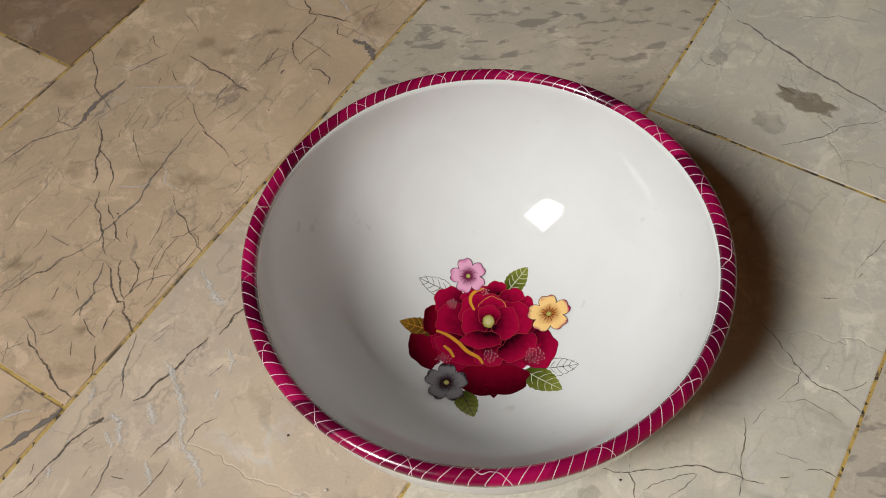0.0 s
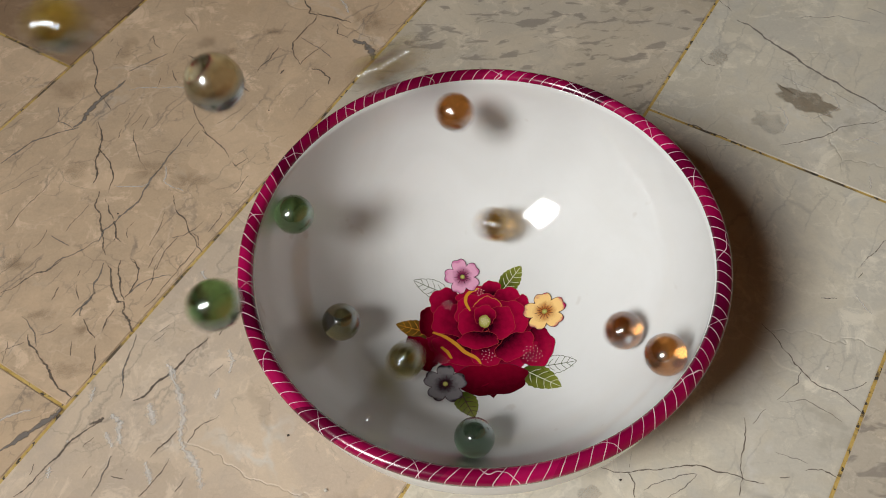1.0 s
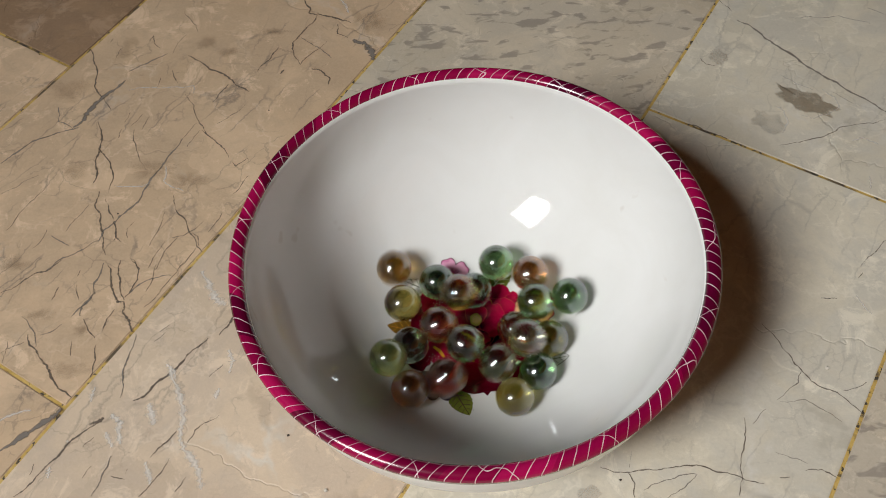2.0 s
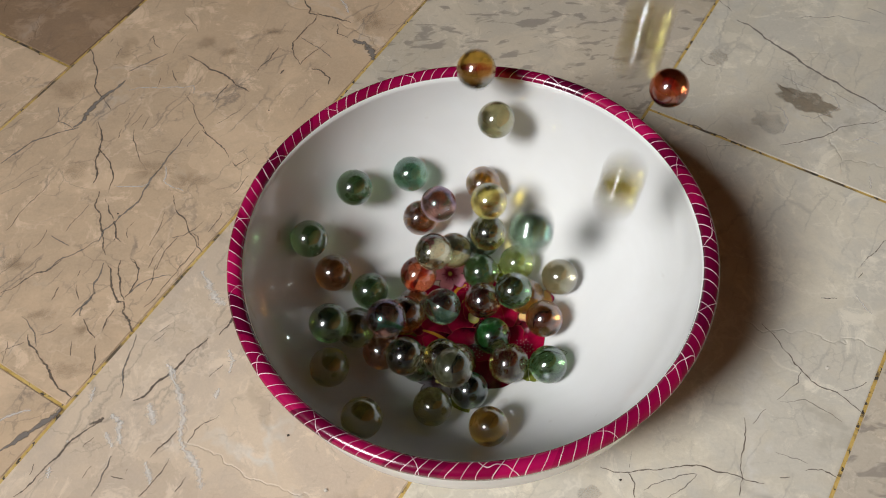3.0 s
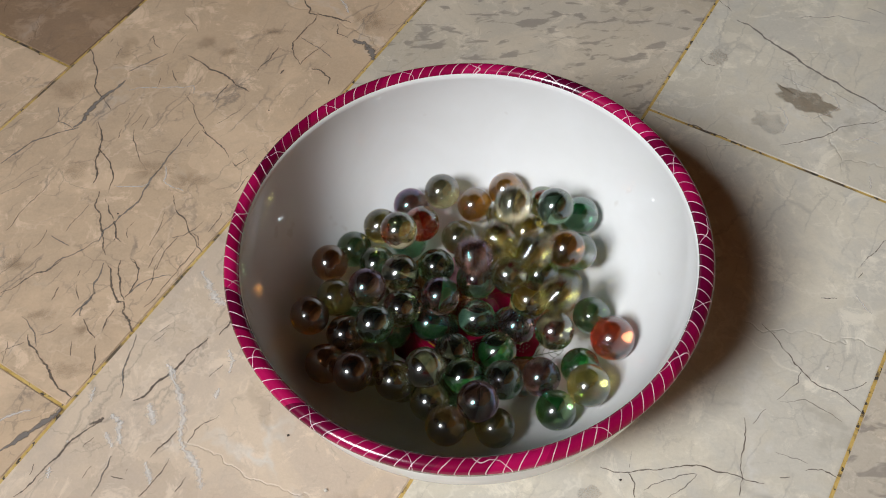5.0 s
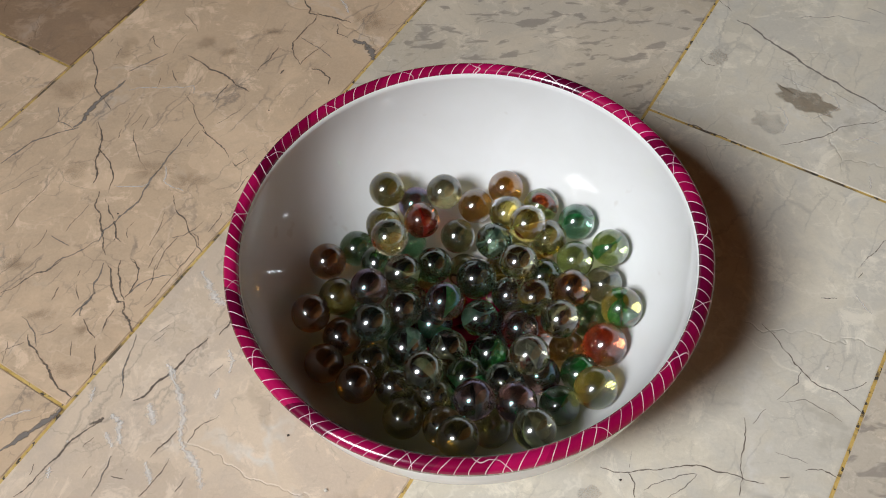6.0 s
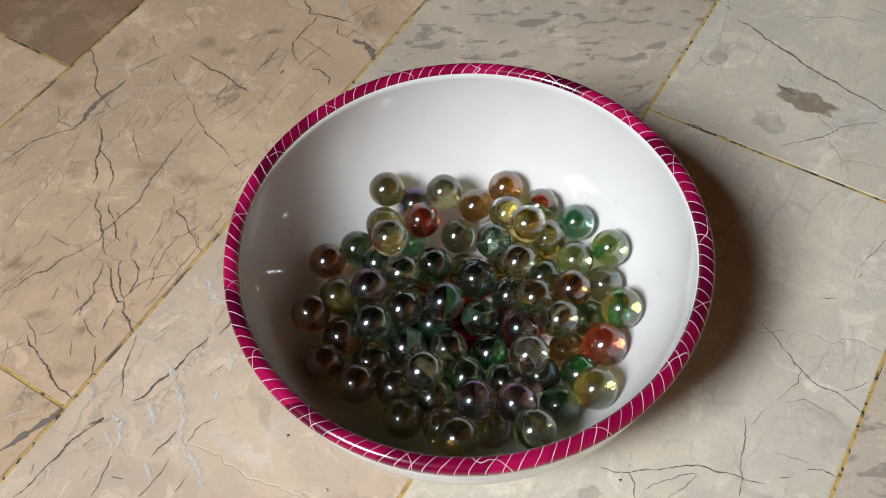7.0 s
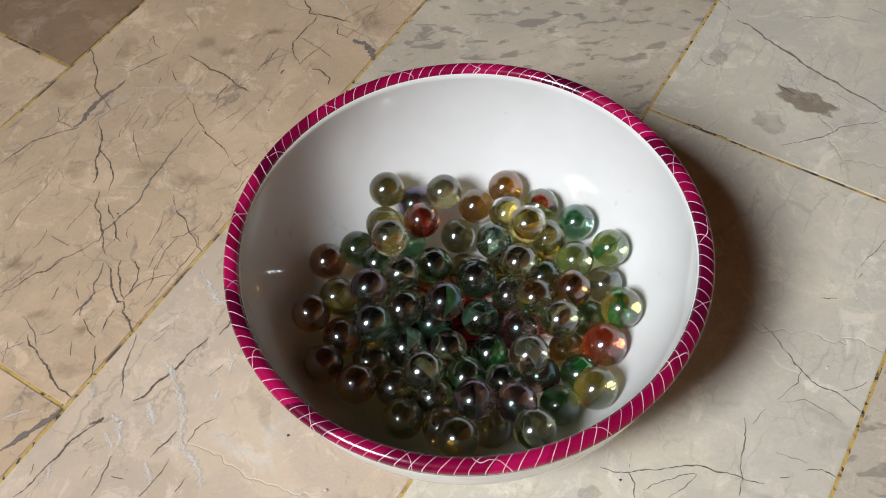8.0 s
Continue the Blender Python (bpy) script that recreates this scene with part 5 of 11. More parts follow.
    walk(marbles[8], [mm(0,141.0,87.0,600.0,-175,53,-67), mm(0.4,141.0,87.0,600.0,-175,53,-67), mm(0.5,111.2,60.4,493.4,-98,40,-6), mm(0.6,51.7,7.3,280.1,-62,0,7), mm(0.7,47.7,4.3,110.1,-30,-43,-6), mm(0.8,9.4,12.4,15.2,-161,-83,123), mm(0.9,-3.3,20.5,15.9,176,-32,144), mm(1,-7.0,66.2,83.2,-147,5,135), mm(1.1,-48.5,63.8,81.7,167,35,118), mm(1.2,-67.0,77.1,103.2,94,68,54), mm(1.3,-85.4,90.3,124.7,20,35,-9), mm(1.4,-39.4,10.5,123.7,90,50,42), mm(1.5,-46.2,-37.3,125.2,120,5,57), mm(1.6,16.2,-56.2,69.5,171,15,67), mm(1.7,56.2,-5.6,34.3,-161,63,86), mm(1.8,15.9,-5.1,26.2,131,32,31), mm(1.9,-13.6,-5.8,23.1,107,-14,27), mm(2,-20.3,-2.2,25.6,55,-36,51), mm(2.1,-33.0,-14.2,18.2,-11,-84,113), mm(2.2,-30.0,-6.5,17.3,31,-34,74), mm(2.3,-34.2,-11.6,18.2,-28,-70,124), mm(2.4,-32.0,-8.9,17.3,16,-53,84), mm(2.5,-10.6,-8.9,18.3,77,-27,42), mm(2.6,3.3,-5.6,16.2,101,19,40), mm(2.7,11.7,-6.4,15.3,155,47,72), mm(2.8,21.3,-2.9,19.9,-122,52,140), mm(2.9,23.7,-1.0,21.1,-91,42,163), mm(3,25.1,-0.7,21.2,-85,33,167), mm(3.1,23.0,-5.7,20.0,-132,30,141), mm(3.2,21.2,-9.3,19.0,-163,20,128), mm(3.3,20.0,-12.1,18.2,177,8,123), mm(3.4,19.4,-13.9,17.9,167,-1,122), mm(3.5,19.3,-14.6,17.8,164,-4,122), mm(3.6,15.6,-12.5,16.7,148,23,119), mm(3.7,10.2,-22.7,17.8,106,-8,113), mm(3.8,11.1,-26.6,19.0,100,-38,116), mm(3.9,10.7,-28.5,19.6,86,-48,126), mm(4,10.3,-29.1,19.7,79,-50,131), mm(4.1,15.4,-28.4,20.5,142,-55,79), mm(4.2,20.4,-26.5,21.2,178,-27,54), mm(4.3,24.2,-26.9,22.5,-156,-11,45), mm(4.4,26.2,-27.7,23.6,-140,-3,43), mm(4.5,26.8,-28.0,23.9,-135,-1,43), mm(4.6,25.0,-27.2,23.0,-150,-7,44), mm(4.7,23.9,-26.5,22.4,-160,-9,46), mm(4.8,18.7,-25.3,20.5,161,-28,59), mm(4.9,14.5,-26.1,19.8,129,-45,79), mm(5,12.0,-27.0,19.6,102,-52,99), mm(5.1,10.6,-27.6,19.5,84,-53,113), mm(5.2,9.7,-27.9,19.5,73,-52,122), mm(5.3,9.2,-28.1,19.5,66,-51,127), mm(8,9.0,-28.2,19.5,66,-51,127)])
    walk(marbles[9], [mm(0,158.0,87.0,600.0,143,26,75), mm(0.6,158.0,87.0,600.0,143,26,75), mm(0.7,100.0,64.0,470.0,104,-9,68), mm(0.8,-43.2,-12.2,40.5,60,-43,89), mm(0.9,-23.0,-37.3,22.5,145,-60,17), mm(1,-9.4,-56.6,31.1,-160,-25,-23), mm(1.1,-16.8,-9.5,15.4,141,-40,11), mm(1.2,-0.1,37.6,20.0,98,-5,29), mm(1.3,27.0,26.7,21.0,140,26,37), mm(1.4,11.5,16.2,15.9,137,-26,37), mm(1.5,2.4,32.9,18.6,85,-10,54), mm(1.6,4.5,36.5,19.8,82,21,54), mm(1.7,14.7,51.9,28.9,74,73,47), mm(1.8,-13.6,19.5,21.0,76,21,48), mm(1.9,-26.6,-0.2,15.8,83,-30,48), mm(2,-33.3,-6.9,17.5,70,-81,60), mm(2.1,-23.0,5.1,22.1,80,-30,51), mm(2.2,-12.3,2.2,29.3,125,-2,38), mm(2.3,-10.1,7.6,25.6,95,39,27), mm(2.4,-8.2,12.4,27.0,44,59,-14), mm(2.5,3.9,20.6,21.1,-60,53,-107), mm(2.6,0.6,39.8,24.9,-39,5,-96), mm(2.7,1.5,41.2,20.8,-53,-24,-93), mm(2.8,0.7,42.0,21.0,-47,-29,-96), mm(2.9,2.5,43.2,21.6,-62,-38,-88), mm(3,2.6,42.9,21.4,-62,-38,-88), mm(3.1,7.8,44.1,22.7,-111,-35,-57), mm(3.2,13.0,43.5,23.3,-140,-7,-46), mm(3.3,16.2,42.5,23.5,-151,14,-47), mm(3.4,18.1,42.4,23.8,-162,24,-50), mm(3.5,18.8,42.3,23.9,-166,27,-52), mm(3.6,18.7,37.3,22.0,-127,52,-26), mm(3.7,18.3,19.6,17.4,-47,44,38), mm(3.8,18.9,16.5,17.1,-23,31,52), mm(3.9,18.8,14.9,17.1,-17,22,55), mm(4,18.6,14.1,16.8,-14,16,56), mm(4.1,20.6,7.0,16.8,25,-19,55), mm(4.2,17.1,7.1,16.1,0,-31,66), mm(4.3,12.7,3.5,15.3,-40,-63,97), mm(4.4,10.4,1.1,15.0,-100,-69,152), mm(4.5,9.8,0.5,15.0,-115,-66,166), mm(4.6,9.7,0.9,14.9,-115,-66,166), mm(4.7,9.7,0.8,15.0,-115,-66,166), mm(4.8,10.3,1.5,15.0,-97,-68,150), mm(4.9,10.3,1.6,15.0,-97,-68,150), mm(5,10.1,1.1,15.0,-109,-69,161), mm(5.1,9.8,0.9,15.0,-109,-69,161), mm(5.2,9.9,0.5,15.0,-117,-70,168), mm(5.3,10.2,0.2,15.1,-117,-70,168), mm(5.4,9.9,0.9,15.0,-107,-67,158), mm(5.5,10.1,0.2,15.1,-118,-70,169), mm(8,10.1,0.2,15.1,-118,-70,169)])
    walk(marbles[10], [mm(0,90.0,104.0,600.0,146,61,-29), mm(0.7,90.0,104.0,600.0,146,61,-29), mm(0.8,82.1,65.7,470.0,-131,41,40), mm(0.9,-64.1,-13.5,187.5,-140,-10,37), mm(1,-74.0,-15.9,191.5,-173,-54,56), mm(1.1,-52.5,-9.6,80.3,-142,-9,39), mm(1.2,-47.3,10.5,24.4,-176,32,31), mm(1.3,-2.9,-4.5,14.3,-109,49,77), mm(1.4,25.9,5.8,17.4,-27,48,144), mm(1.5,50.7,16.9,30.6,17,12,168), mm(1.6,45.0,0.4,25.6,-36,13,156), mm(1.7,52.4,33.3,39.2,17,17,170), mm(1.8,32.5,1.6,27.5,-38,28,148), mm(1.9,21.2,-15.6,24.7,-93,18,125), mm(2,15.6,-14.7,31.2,-146,45,95), mm(2.1,-5.4,3.1,28.6,129,56,23), mm(2.2,-15.4,17.8,27.5,70,26,-19), mm(2.3,-19.7,22.4,28.1,49,-15,-21), mm(2.4,-28.8,29.5,29.4,20,-62,-1), mm(2.5,-12.5,26.5,30.9,28,-10,-6), mm(2.6,14.1,19.5,26.0,37,40,-3), mm(2.7,21.9,22.6,25.4,-51,71,-82), mm(2.8,27.9,20.3,23.1,-151,48,-175), mm(2.9,32.6,19.3,22.6,-161,14,180), mm(3,34.3,19.1,22.5,-163,2,179), mm(3.1,37.8,18.4,24.2,-168,-26,-179), mm(3.2,40.1,17.8,25.4,-174,-44,-176), mm(3.3,41.9,17.5,26.2,178,-57,-170), mm(3.4,43.0,17.3,26.8,171,-66,-163), mm(3.5,43.3,17.2,26.9,171,-66,-163), mm(3.6,40.2,14.0,24.5,151,-31,-148), mm(3.7,29.9,6.5,19.5,148,20,-147), mm(3.8,28.7,2.1,19.0,119,42,-163), mm(3.9,27.9,0.4,18.8,103,50,-175), mm(4,27.1,-0.3,18.6,94,56,179), mm(4.1,23.7,-8.6,18.3,13,42,112), mm(4.2,21.1,-9.1,17.9,-13,43,95), mm(4.3,19.9,-11.5,17.9,-24,26,88), mm(4.4,19.2,-13.1,17.9,-29,15,86), mm(4.5,18.8,-13.6,17.9,-31,11,86), mm(4.6,15.3,-15.8,17.5,-55,-7,85), mm(4.7,9.9,-20.6,17.5,-100,-40,105), mm(4.8,2.9,-25.7,17.9,-168,-38,151), mm(4.9,-1.4,-27.1,18.0,168,-13,162), mm(5,-3.9,-27.4,18.0,161,3,162), mm(5.1,-5.4,-27.7,18.1,156,12,162), mm(5.2,-6.3,-27.8,18.3,152,18,161), mm(5.3,-6.8,-28.3,18.3,147,20,159), mm(8,-7.0,-28.5,18.4,147,20,159)])
    walk(marbles[11], [mm(0,107.0,104.0,600.0,57,21,-160), mm(0.8,107.0,104.0,600.0,57,21,-160), mm(0.9,102.3,50.2,470.0,0,32,172), mm(1,-33.3,67.3,109.3,-2,83,170), mm(1.1,-86.8,42.9,92.9,-144,44,30), mm(1.2,-134.7,0.6,70.3,-135,-7,33), mm(1.3,-182.5,-41.7,47.7,-123,-58,26), mm(1.4,-255.8,-58.5,35.9,86,-69,174), mm(1.5,-351.3,-80.3,25.4,70,-18,-174), mm(1.6,-448.2,-102.4,17.8,64,33,-175), mm(1.7,-517.5,-118.3,12.3,17,81,141), mm(1.8,-559.0,-127.8,9.1,-105,43,22), mm(1.9,-572.9,-130.9,8.0,-113,-8,20), mm(8,-572.9,-130.9,8.0,-113,-8,20)])
    walk(marbles[12], [mm(0,124.0,104.0,600.0,-58,50,-18), mm(0.9,124.0,104.0,600.0,-58,50,-18), mm(1,97.4,54.1,470.0,-1,22,19), mm(1.1,-117.2,-65.9,72.4,8,-28,18), mm(1.2,-166.4,-80.0,71.9,-1,-80,26), mm(1.3,-235.7,-113.3,44.0,180,-49,-154), mm(1.4,-321.7,-154.6,25.4,179,3,-154), mm(1.5,-406.1,-195.1,17.8,179,54,-154), mm(1.6,-466.4,-224.1,12.3,0,74,26), mm(1.7,-502.5,-241.5,9.1,-1,22,26), mm(1.8,-514.6,-247.3,8.0,-1,-29,26), mm(8,-514.6,-247.3,8.0,-1,-29,26)])
    walk(marbles[13], [mm(0,141.0,104.0,600.0,-161,-74,-72), mm(1.1,141.0,104.0,600.0,-161,-74,-72), mm(1.2,97.6,50.4,470.0,-112,-29,-114), mm(1.3,-4.4,-62.3,35.9,-96,20,-115), mm(1.4,-9.9,-31.5,18.5,-67,-22,-116), mm(1.5,-33.1,-14.5,18.8,-11,-22,-138), mm(1.6,-35.9,-4.8,18.4,46,-33,-167), mm(1.7,-30.7,6.3,16.8,113,-49,146), mm(1.8,-33.9,-16.4,20.1,36,-44,-154), mm(1.9,-33.7,-32.3,23.0,-10,-11,-131), mm(2,-34.1,-29.5,22.1,6,-24,-136), mm(2.1,-11.9,-4.7,16.0,19,-75,-146), mm(2.2,-4.1,13.2,15.5,157,-50,79), mm(2.3,-3.2,20.5,15.8,155,1,80), mm(2.4,-4.0,22.7,15.6,146,15,79), mm(2.5,-9.8,15.5,14.7,121,-30,83), mm(2.6,-26.0,15.2,16.3,62,-24,111), mm(2.7,-24.2,14.8,16.7,75,-31,105), mm(2.8,-27.9,13.7,16.8,44,-28,121), mm(2.9,-30.1,13.0,16.8,26,-23,129), mm(3,-30.8,12.8,16.8,21,-21,131), mm(3.1,-27.7,17.9,16.7,61,-4,122), mm(3.2,-25.7,22.5,17.0,91,16,125), mm(3.3,-24.4,26.4,17.5,120,31,137), mm(3.4,-22.8,28.0,17.6,138,30,147), mm(3.5,-22.4,28.5,17.6,143,29,149), mm(3.6,-23.1,23.9,16.7,112,12,137), mm(3.7,-19.6,17.7,15.4,94,-36,141), mm(3.8,-15.9,16.4,15.1,114,-62,126), mm(3.9,-14.9,14.7,14.7,106,-76,134), mm(4,-14.6,14.1,14.6,98,-81,142), mm(4.1,-21.4,14.2,15.4,64,-34,172), mm(4.2,-25.5,14.4,16.0,62,-4,173), mm(4.3,-28.9,14.4,16.4,59,21,173), mm(4.4,-30.9,14.5,16.7,57,35,172), mm(4.5,-31.6,14.5,16.8,57,40,172), mm(8,-31.9,14.8,16.8,57,40,172)])
    walk(marbles[14], [mm(0,158.0,104.0,600.0,-62,54,-138), mm(1,158.0,104.0,600.0,-62,54,-138), mm(1.1,135.7,87.9,504.2,100,74,23), mm(1.2,91.1,55.7,312.5,111,22,32), mm(1.3,87.1,52.7,142.5,116,-29,32), mm(1.4,48.2,6.5,26.8,169,-72,-14), mm(1.5,-7.6,-42.3,22.5,-80,-47,-117), mm(1.6,3.0,-60.1,34.5,-123,-10,-95), mm(1.7,30.4,-30.2,55.5,-166,-46,-73), mm(1.8,4.6,-3.0,38.7,-64,-69,-167), mm(1.9,-15.2,10.7,26.5,-25,-23,162), mm(2,-20.2,23.4,18.9,14,12,158), mm(2.1,4.0,13.2,20.6,13,-39,159), mm(2.2,12.4,6.2,30.8,-75,-76,-120), mm(2.3,27.4,-2.6,31.0,-154,-37,-48), mm(2.4,31.5,-5.9,30.5,-160,0,-47), mm(2.5,36.3,-14.2,25.9,-144,50,-39), mm(2.6,27.4,-15.2,22.4,-109,7,-21), mm(2.7,25.9,-18.2,21.7,-85,4,-19), mm(2.8,24.9,-20.5,21.2,-67,2,-18), mm(2.9,24.3,-21.9,20.8,-56,1,-17), mm(3,24.1,-22.4,20.7,-52,1,-17), mm(3.1,27.0,-22.3,21.8,-59,22,-19), mm(3.2,29.4,-22.5,22.7,-65,40,-21), mm(3.3,31.1,-22.4,23.3,-73,51,-27), mm(3.4,31.9,-22.2,23.5,-81,55,-33), mm(3.5,32.1,-22.1,23.6,-81,55,-33), mm(3.6,26.6,-32.3,25.0,-12,33,19), mm(3.7,11.9,-37.7,23.1,-11,-18,19), mm(3.8,5.5,-40.8,23.6,5,-68,7), mm(3.9,2.9,-42.2,24.1,84,-82,-70), mm(4,1.9,-42.8,24.4,125,-77,-111), mm(4.1,-4.1,-43.2,24.3,180,-40,-161), mm(4.2,-8.6,-42.7,24.5,-167,-10,-167), mm(4.3,-12.0,-42.7,24.5,-161,13,-167), mm(4.4,-13.9,-42.7,24.5,-157,27,-166), mm(4.5,-14.6,-42.7,24.5,-156,31,-165), mm(5.1,-14.3,-43.0,24.7,-156,31,-165), mm(5.2,-14.4,-43.4,24.9,-159,33,-167), mm(5.3,-14.2,-43.3,24.9,-159,33,-167), mm(5.4,-12.3,-42.9,24.5,-160,19,-167), mm(5.5,-13.7,-42.9,24.6,-157,29,-166), mm(5.6,-14.3,-43.1,24.8,-157,34,-166), mm(8,-14.4,-43.1,24.8,-157,34,-166)])
    walk(marbles[15], [mm(0,90.0,121.0,600.0,162,-25,55), mm(1.1,90.0,121.0,600.0,162,-25,55), mm(1.2,78.6,81.3,506.5,-151,-69,17), mm(1.3,55.9,1.9,319.4,-45,-47,-80), mm(1.4,51.9,-1.1,149.4,0,-12,-105), mm(1.5,-0.4,20.7,65.7,53,-14,-118), mm(1.6,-43.3,28.6,28.1,102,5,-122), mm(1.7,-74.2,15.2,48.2,140,44,-105), mm(1.8,-27.6,-4.4,33.5,76,31,-147), mm(1.9,8.2,-19.6,16.2,35,-3,-157), mm(2,19.8,-24.4,19.2,-9,-36,-141), mm(2.1,3.2,-9.9,14.6,44,-15,-165), mm(2.2,-21.7,7.8,15.1,84,19,-164), mm(2.3,-28.8,12.2,16.7,138,44,-132), mm(2.4,-34.1,17.6,18.5,-163,24,-96), mm(2.5,-44.9,18.8,24.6,-109,15,-77), mm(2.6,-54.9,22.9,33.8,-67,-16,-78), mm(2.7,-62.6,26.1,40.9,-13,-37,-104), mm(2.8,-68.2,28.3,46.0,48,-28,-139), mm(2.9,-71.5,29.7,49.1,78,-10,-149), mm(3,-72.6,30.2,50.1,87,-3,-150), mm(3.1,-70.2,32.2,47.3,93,-33,-152), mm(3.2,-68.3,33.7,45.2,101,-55,-157), mm(3.3,-66.9,34.8,43.7,115,-71,-170), mm(3.4,-66.1,35.5,42.7,140,-78,166), mm(3.5,-65.8,35.7,42.4,156,-80,150), mm(3.6,-67.6,37.3,50.8,167,-29,140), mm(3.7,-69.0,38.5,57.3,169,20,140), mm(3.8,-69.9,39.4,62.0,171,55,142), mm(3.9,-70.5,40.0,64.8,176,75,146), mm(4,-70.7,40.1,65.7,-176,82,154), mm(4.1,-65.5,25.9,51.4,144,33,116), mm(4.2,-60.6,9.7,46.0,136,-18,115), mm(4.3,-55.4,5.5,31.9,179,-60,86), mm(4.4,-56.5,1.7,27.1,29,-74,-127), mm(4.5,-56.4,0.6,25.8,11,-64,-109), mm(4.6,-56.2,0.8,25.7,11,-64,-109), mm(8,-55.9,0.7,25.4,11,-64,-109)])
    walk(marbles[16], [mm(0,107.0,121.0,600.0,-154,-39,57), mm(1.3,107.0,121.0,600.0,-154,-39,57), mm(1.4,92.1,71.5,470.0,-68,-77,-23), mm(1.5,-79.5,-4.6,60.7,56,-46,-142), mm(1.6,-63.4,17.6,87.6,173,-75,105), mm(1.7,-64.5,-46.5,119.0,14,-52,-98), mm(1.8,-31.3,-24.1,39.6,-79,-54,-17), mm(1.9,1.8,-8.7,25.7,-111,-9,1), mm(2,26.7,-9.1,18.4,-109,42,2), mm(2.1,21.3,1.4,16.5,-155,10,-20), mm(2.2,17.3,3.6,15.8,-161,-23,-19), mm(2.3,17.5,6.0,21.8,148,-26,3), mm(2.4,18.4,6.2,23.5,146,-12,4), mm(2.5,19.8,12.2,25.6,102,4,7), mm(2.6,-7.3,-10.3,34.5,134,-38,-3), mm(2.7,-22.9,-34.9,38.0,-156,-43,-52), mm(2.8,-38.9,-41.5,43.1,-88,-35,-98), mm(2.9,-48.4,-49.3,46.3,-56,7,-107), mm(3,-51.5,-52.0,47.4,-37,32,-101), mm(3.1,-48.4,-48.7,42.1,-62,-12,-105), mm(3.2,-46.1,-46.2,38.0,-86,-45,-93), mm(3.3,-44.4,-44.3,35.0,-124,-61,-62), mm(3.4,-43.3,-43.3,33.3,-159,-62,-31), mm(3.5,-43.0,-42.9,32.7,-170,-61,-21), mm(3.6,-40.0,-43.4,31.4,-177,-37,-16), mm(3.7,-36.9,-30.8,23.7,125,-24,15), mm(3.8,-38.9,-28.9,23.8,104,-33,26), mm(3.9,-39.2,-28.5,23.8,100,-33,27), mm(4,-39.3,-28.5,23.8,100,-33,27), mm(4.1,-44.6,-24.5,24.5,40,-39,65), mm(4.2,-47.2,-20.7,24.6,10,-19,80), mm(4.3,-46.9,-16.6,23.5,8,12,81), mm(4.4,-47.8,-14.9,23.4,-2,23,78), mm(4.5,-48.2,-14.3,23.4,-5,26,76), mm(4.8,-48.2,-13.7,23.3,-5,26,76), mm(4.9,-48.1,-13.3,23.1,-5,29,76), mm(5,-48.0,-13.0,23.0,-5,29,76), mm(8,-48.2,-13.3,23.1,-5,29,76)])
    walk(marbles[17], [mm(0,124.0,121.0,600.0,38,-14,26), mm(1.2,124.0,121.0,600.0,38,-14,26), mm(1.3,103.0,77.6,511.2,85,-49,0), mm(1.4,60.9,-9.3,333.5,163,-44,-61), mm(1.5,56.9,-12.3,163.5,-141,-21,-93), mm(1.6,34.5,11.7,72.0,-86,-47,-127), mm(1.7,19.8,35.6,22.3,-12,-41,179), mm(1.8,-14.2,1.0,23.6,-47,0,-168), mm(1.9,-36.4,-16.7,25.5,-76,45,180), mm(2,-42.4,-16.6,26.4,-61,88,-165), mm(2.1,-47.3,-8.9,22.7,45,39,-60), mm(2.2,-42.4,3.2,20.1,7,1,-74), mm(2.3,-43.0,6.0,20.3,6,-19,-74), mm(2.4,-43.9,5.1,20.6,14,-15,-76), mm(2.5,-30.0,13.9,17.0,-40,-24,-57), mm(2.6,-13.0,27.4,16.7,-96,-19,-36), mm(2.7,-1.8,25.6,20.0,-119,28,-38), mm(2.8,10.0,29.0,19.7,179,44,-77), mm(2.9,16.0,29.8,19.5,124,34,-113), mm(3,16.7,30.0,19.6,119,30,-116), mm(3.1,13.7,29.8,18.5,145,39,-101), mm(3.2,11.1,28.6,17.8,171,49,-83), mm(3.3,10.8,28.4,17.7,175,50,-79), mm(3.4,10.8,28.1,17.6,175,50,-79), mm(3.5,10.6,28.0,17.5,175,50,-79), mm(3.6,6.9,27.8,17.0,-149,40,-53), mm(3.7,7.5,31.3,17.8,-169,20,-63), mm(3.8,9.7,29.6,17.7,-179,38,-69), mm(3.9,10.5,28.7,17.6,176,46,-72), mm(4,10.7,28.4,17.6,176,46,-72), mm(4.1,9.2,17.6,20.1,-81,69,23), mm(4.2,4.7,-2.9,17.4,-36,25,59), mm(4.3,3.6,-9.6,16.1,-18,-22,60), mm(4.4,2.3,-12.7,15.5,-14,-46,57), mm(4.5,2.0,-14.0,15.4,-9,-55,53), mm(4.6,-0.4,-13.5,15.2,-40,-58,80), mm(4.7,-2.4,-10.7,14.8,-62,-38,97), mm(4.8,-0.4,-10.4,14.8,-44,-36,86), mm(4.9,1.1,-11.5,15.1,-29,-43,76), mm(5,1.6,-12.6,15.2,-21,-49,70), mm(5.1,1.6,-13.2,15.3,-18,-53,68), mm(5.2,1.4,-13.8,15.4,-18,-58,68), mm(8,1.3,-13.8,15.4,-18,-58,68)])
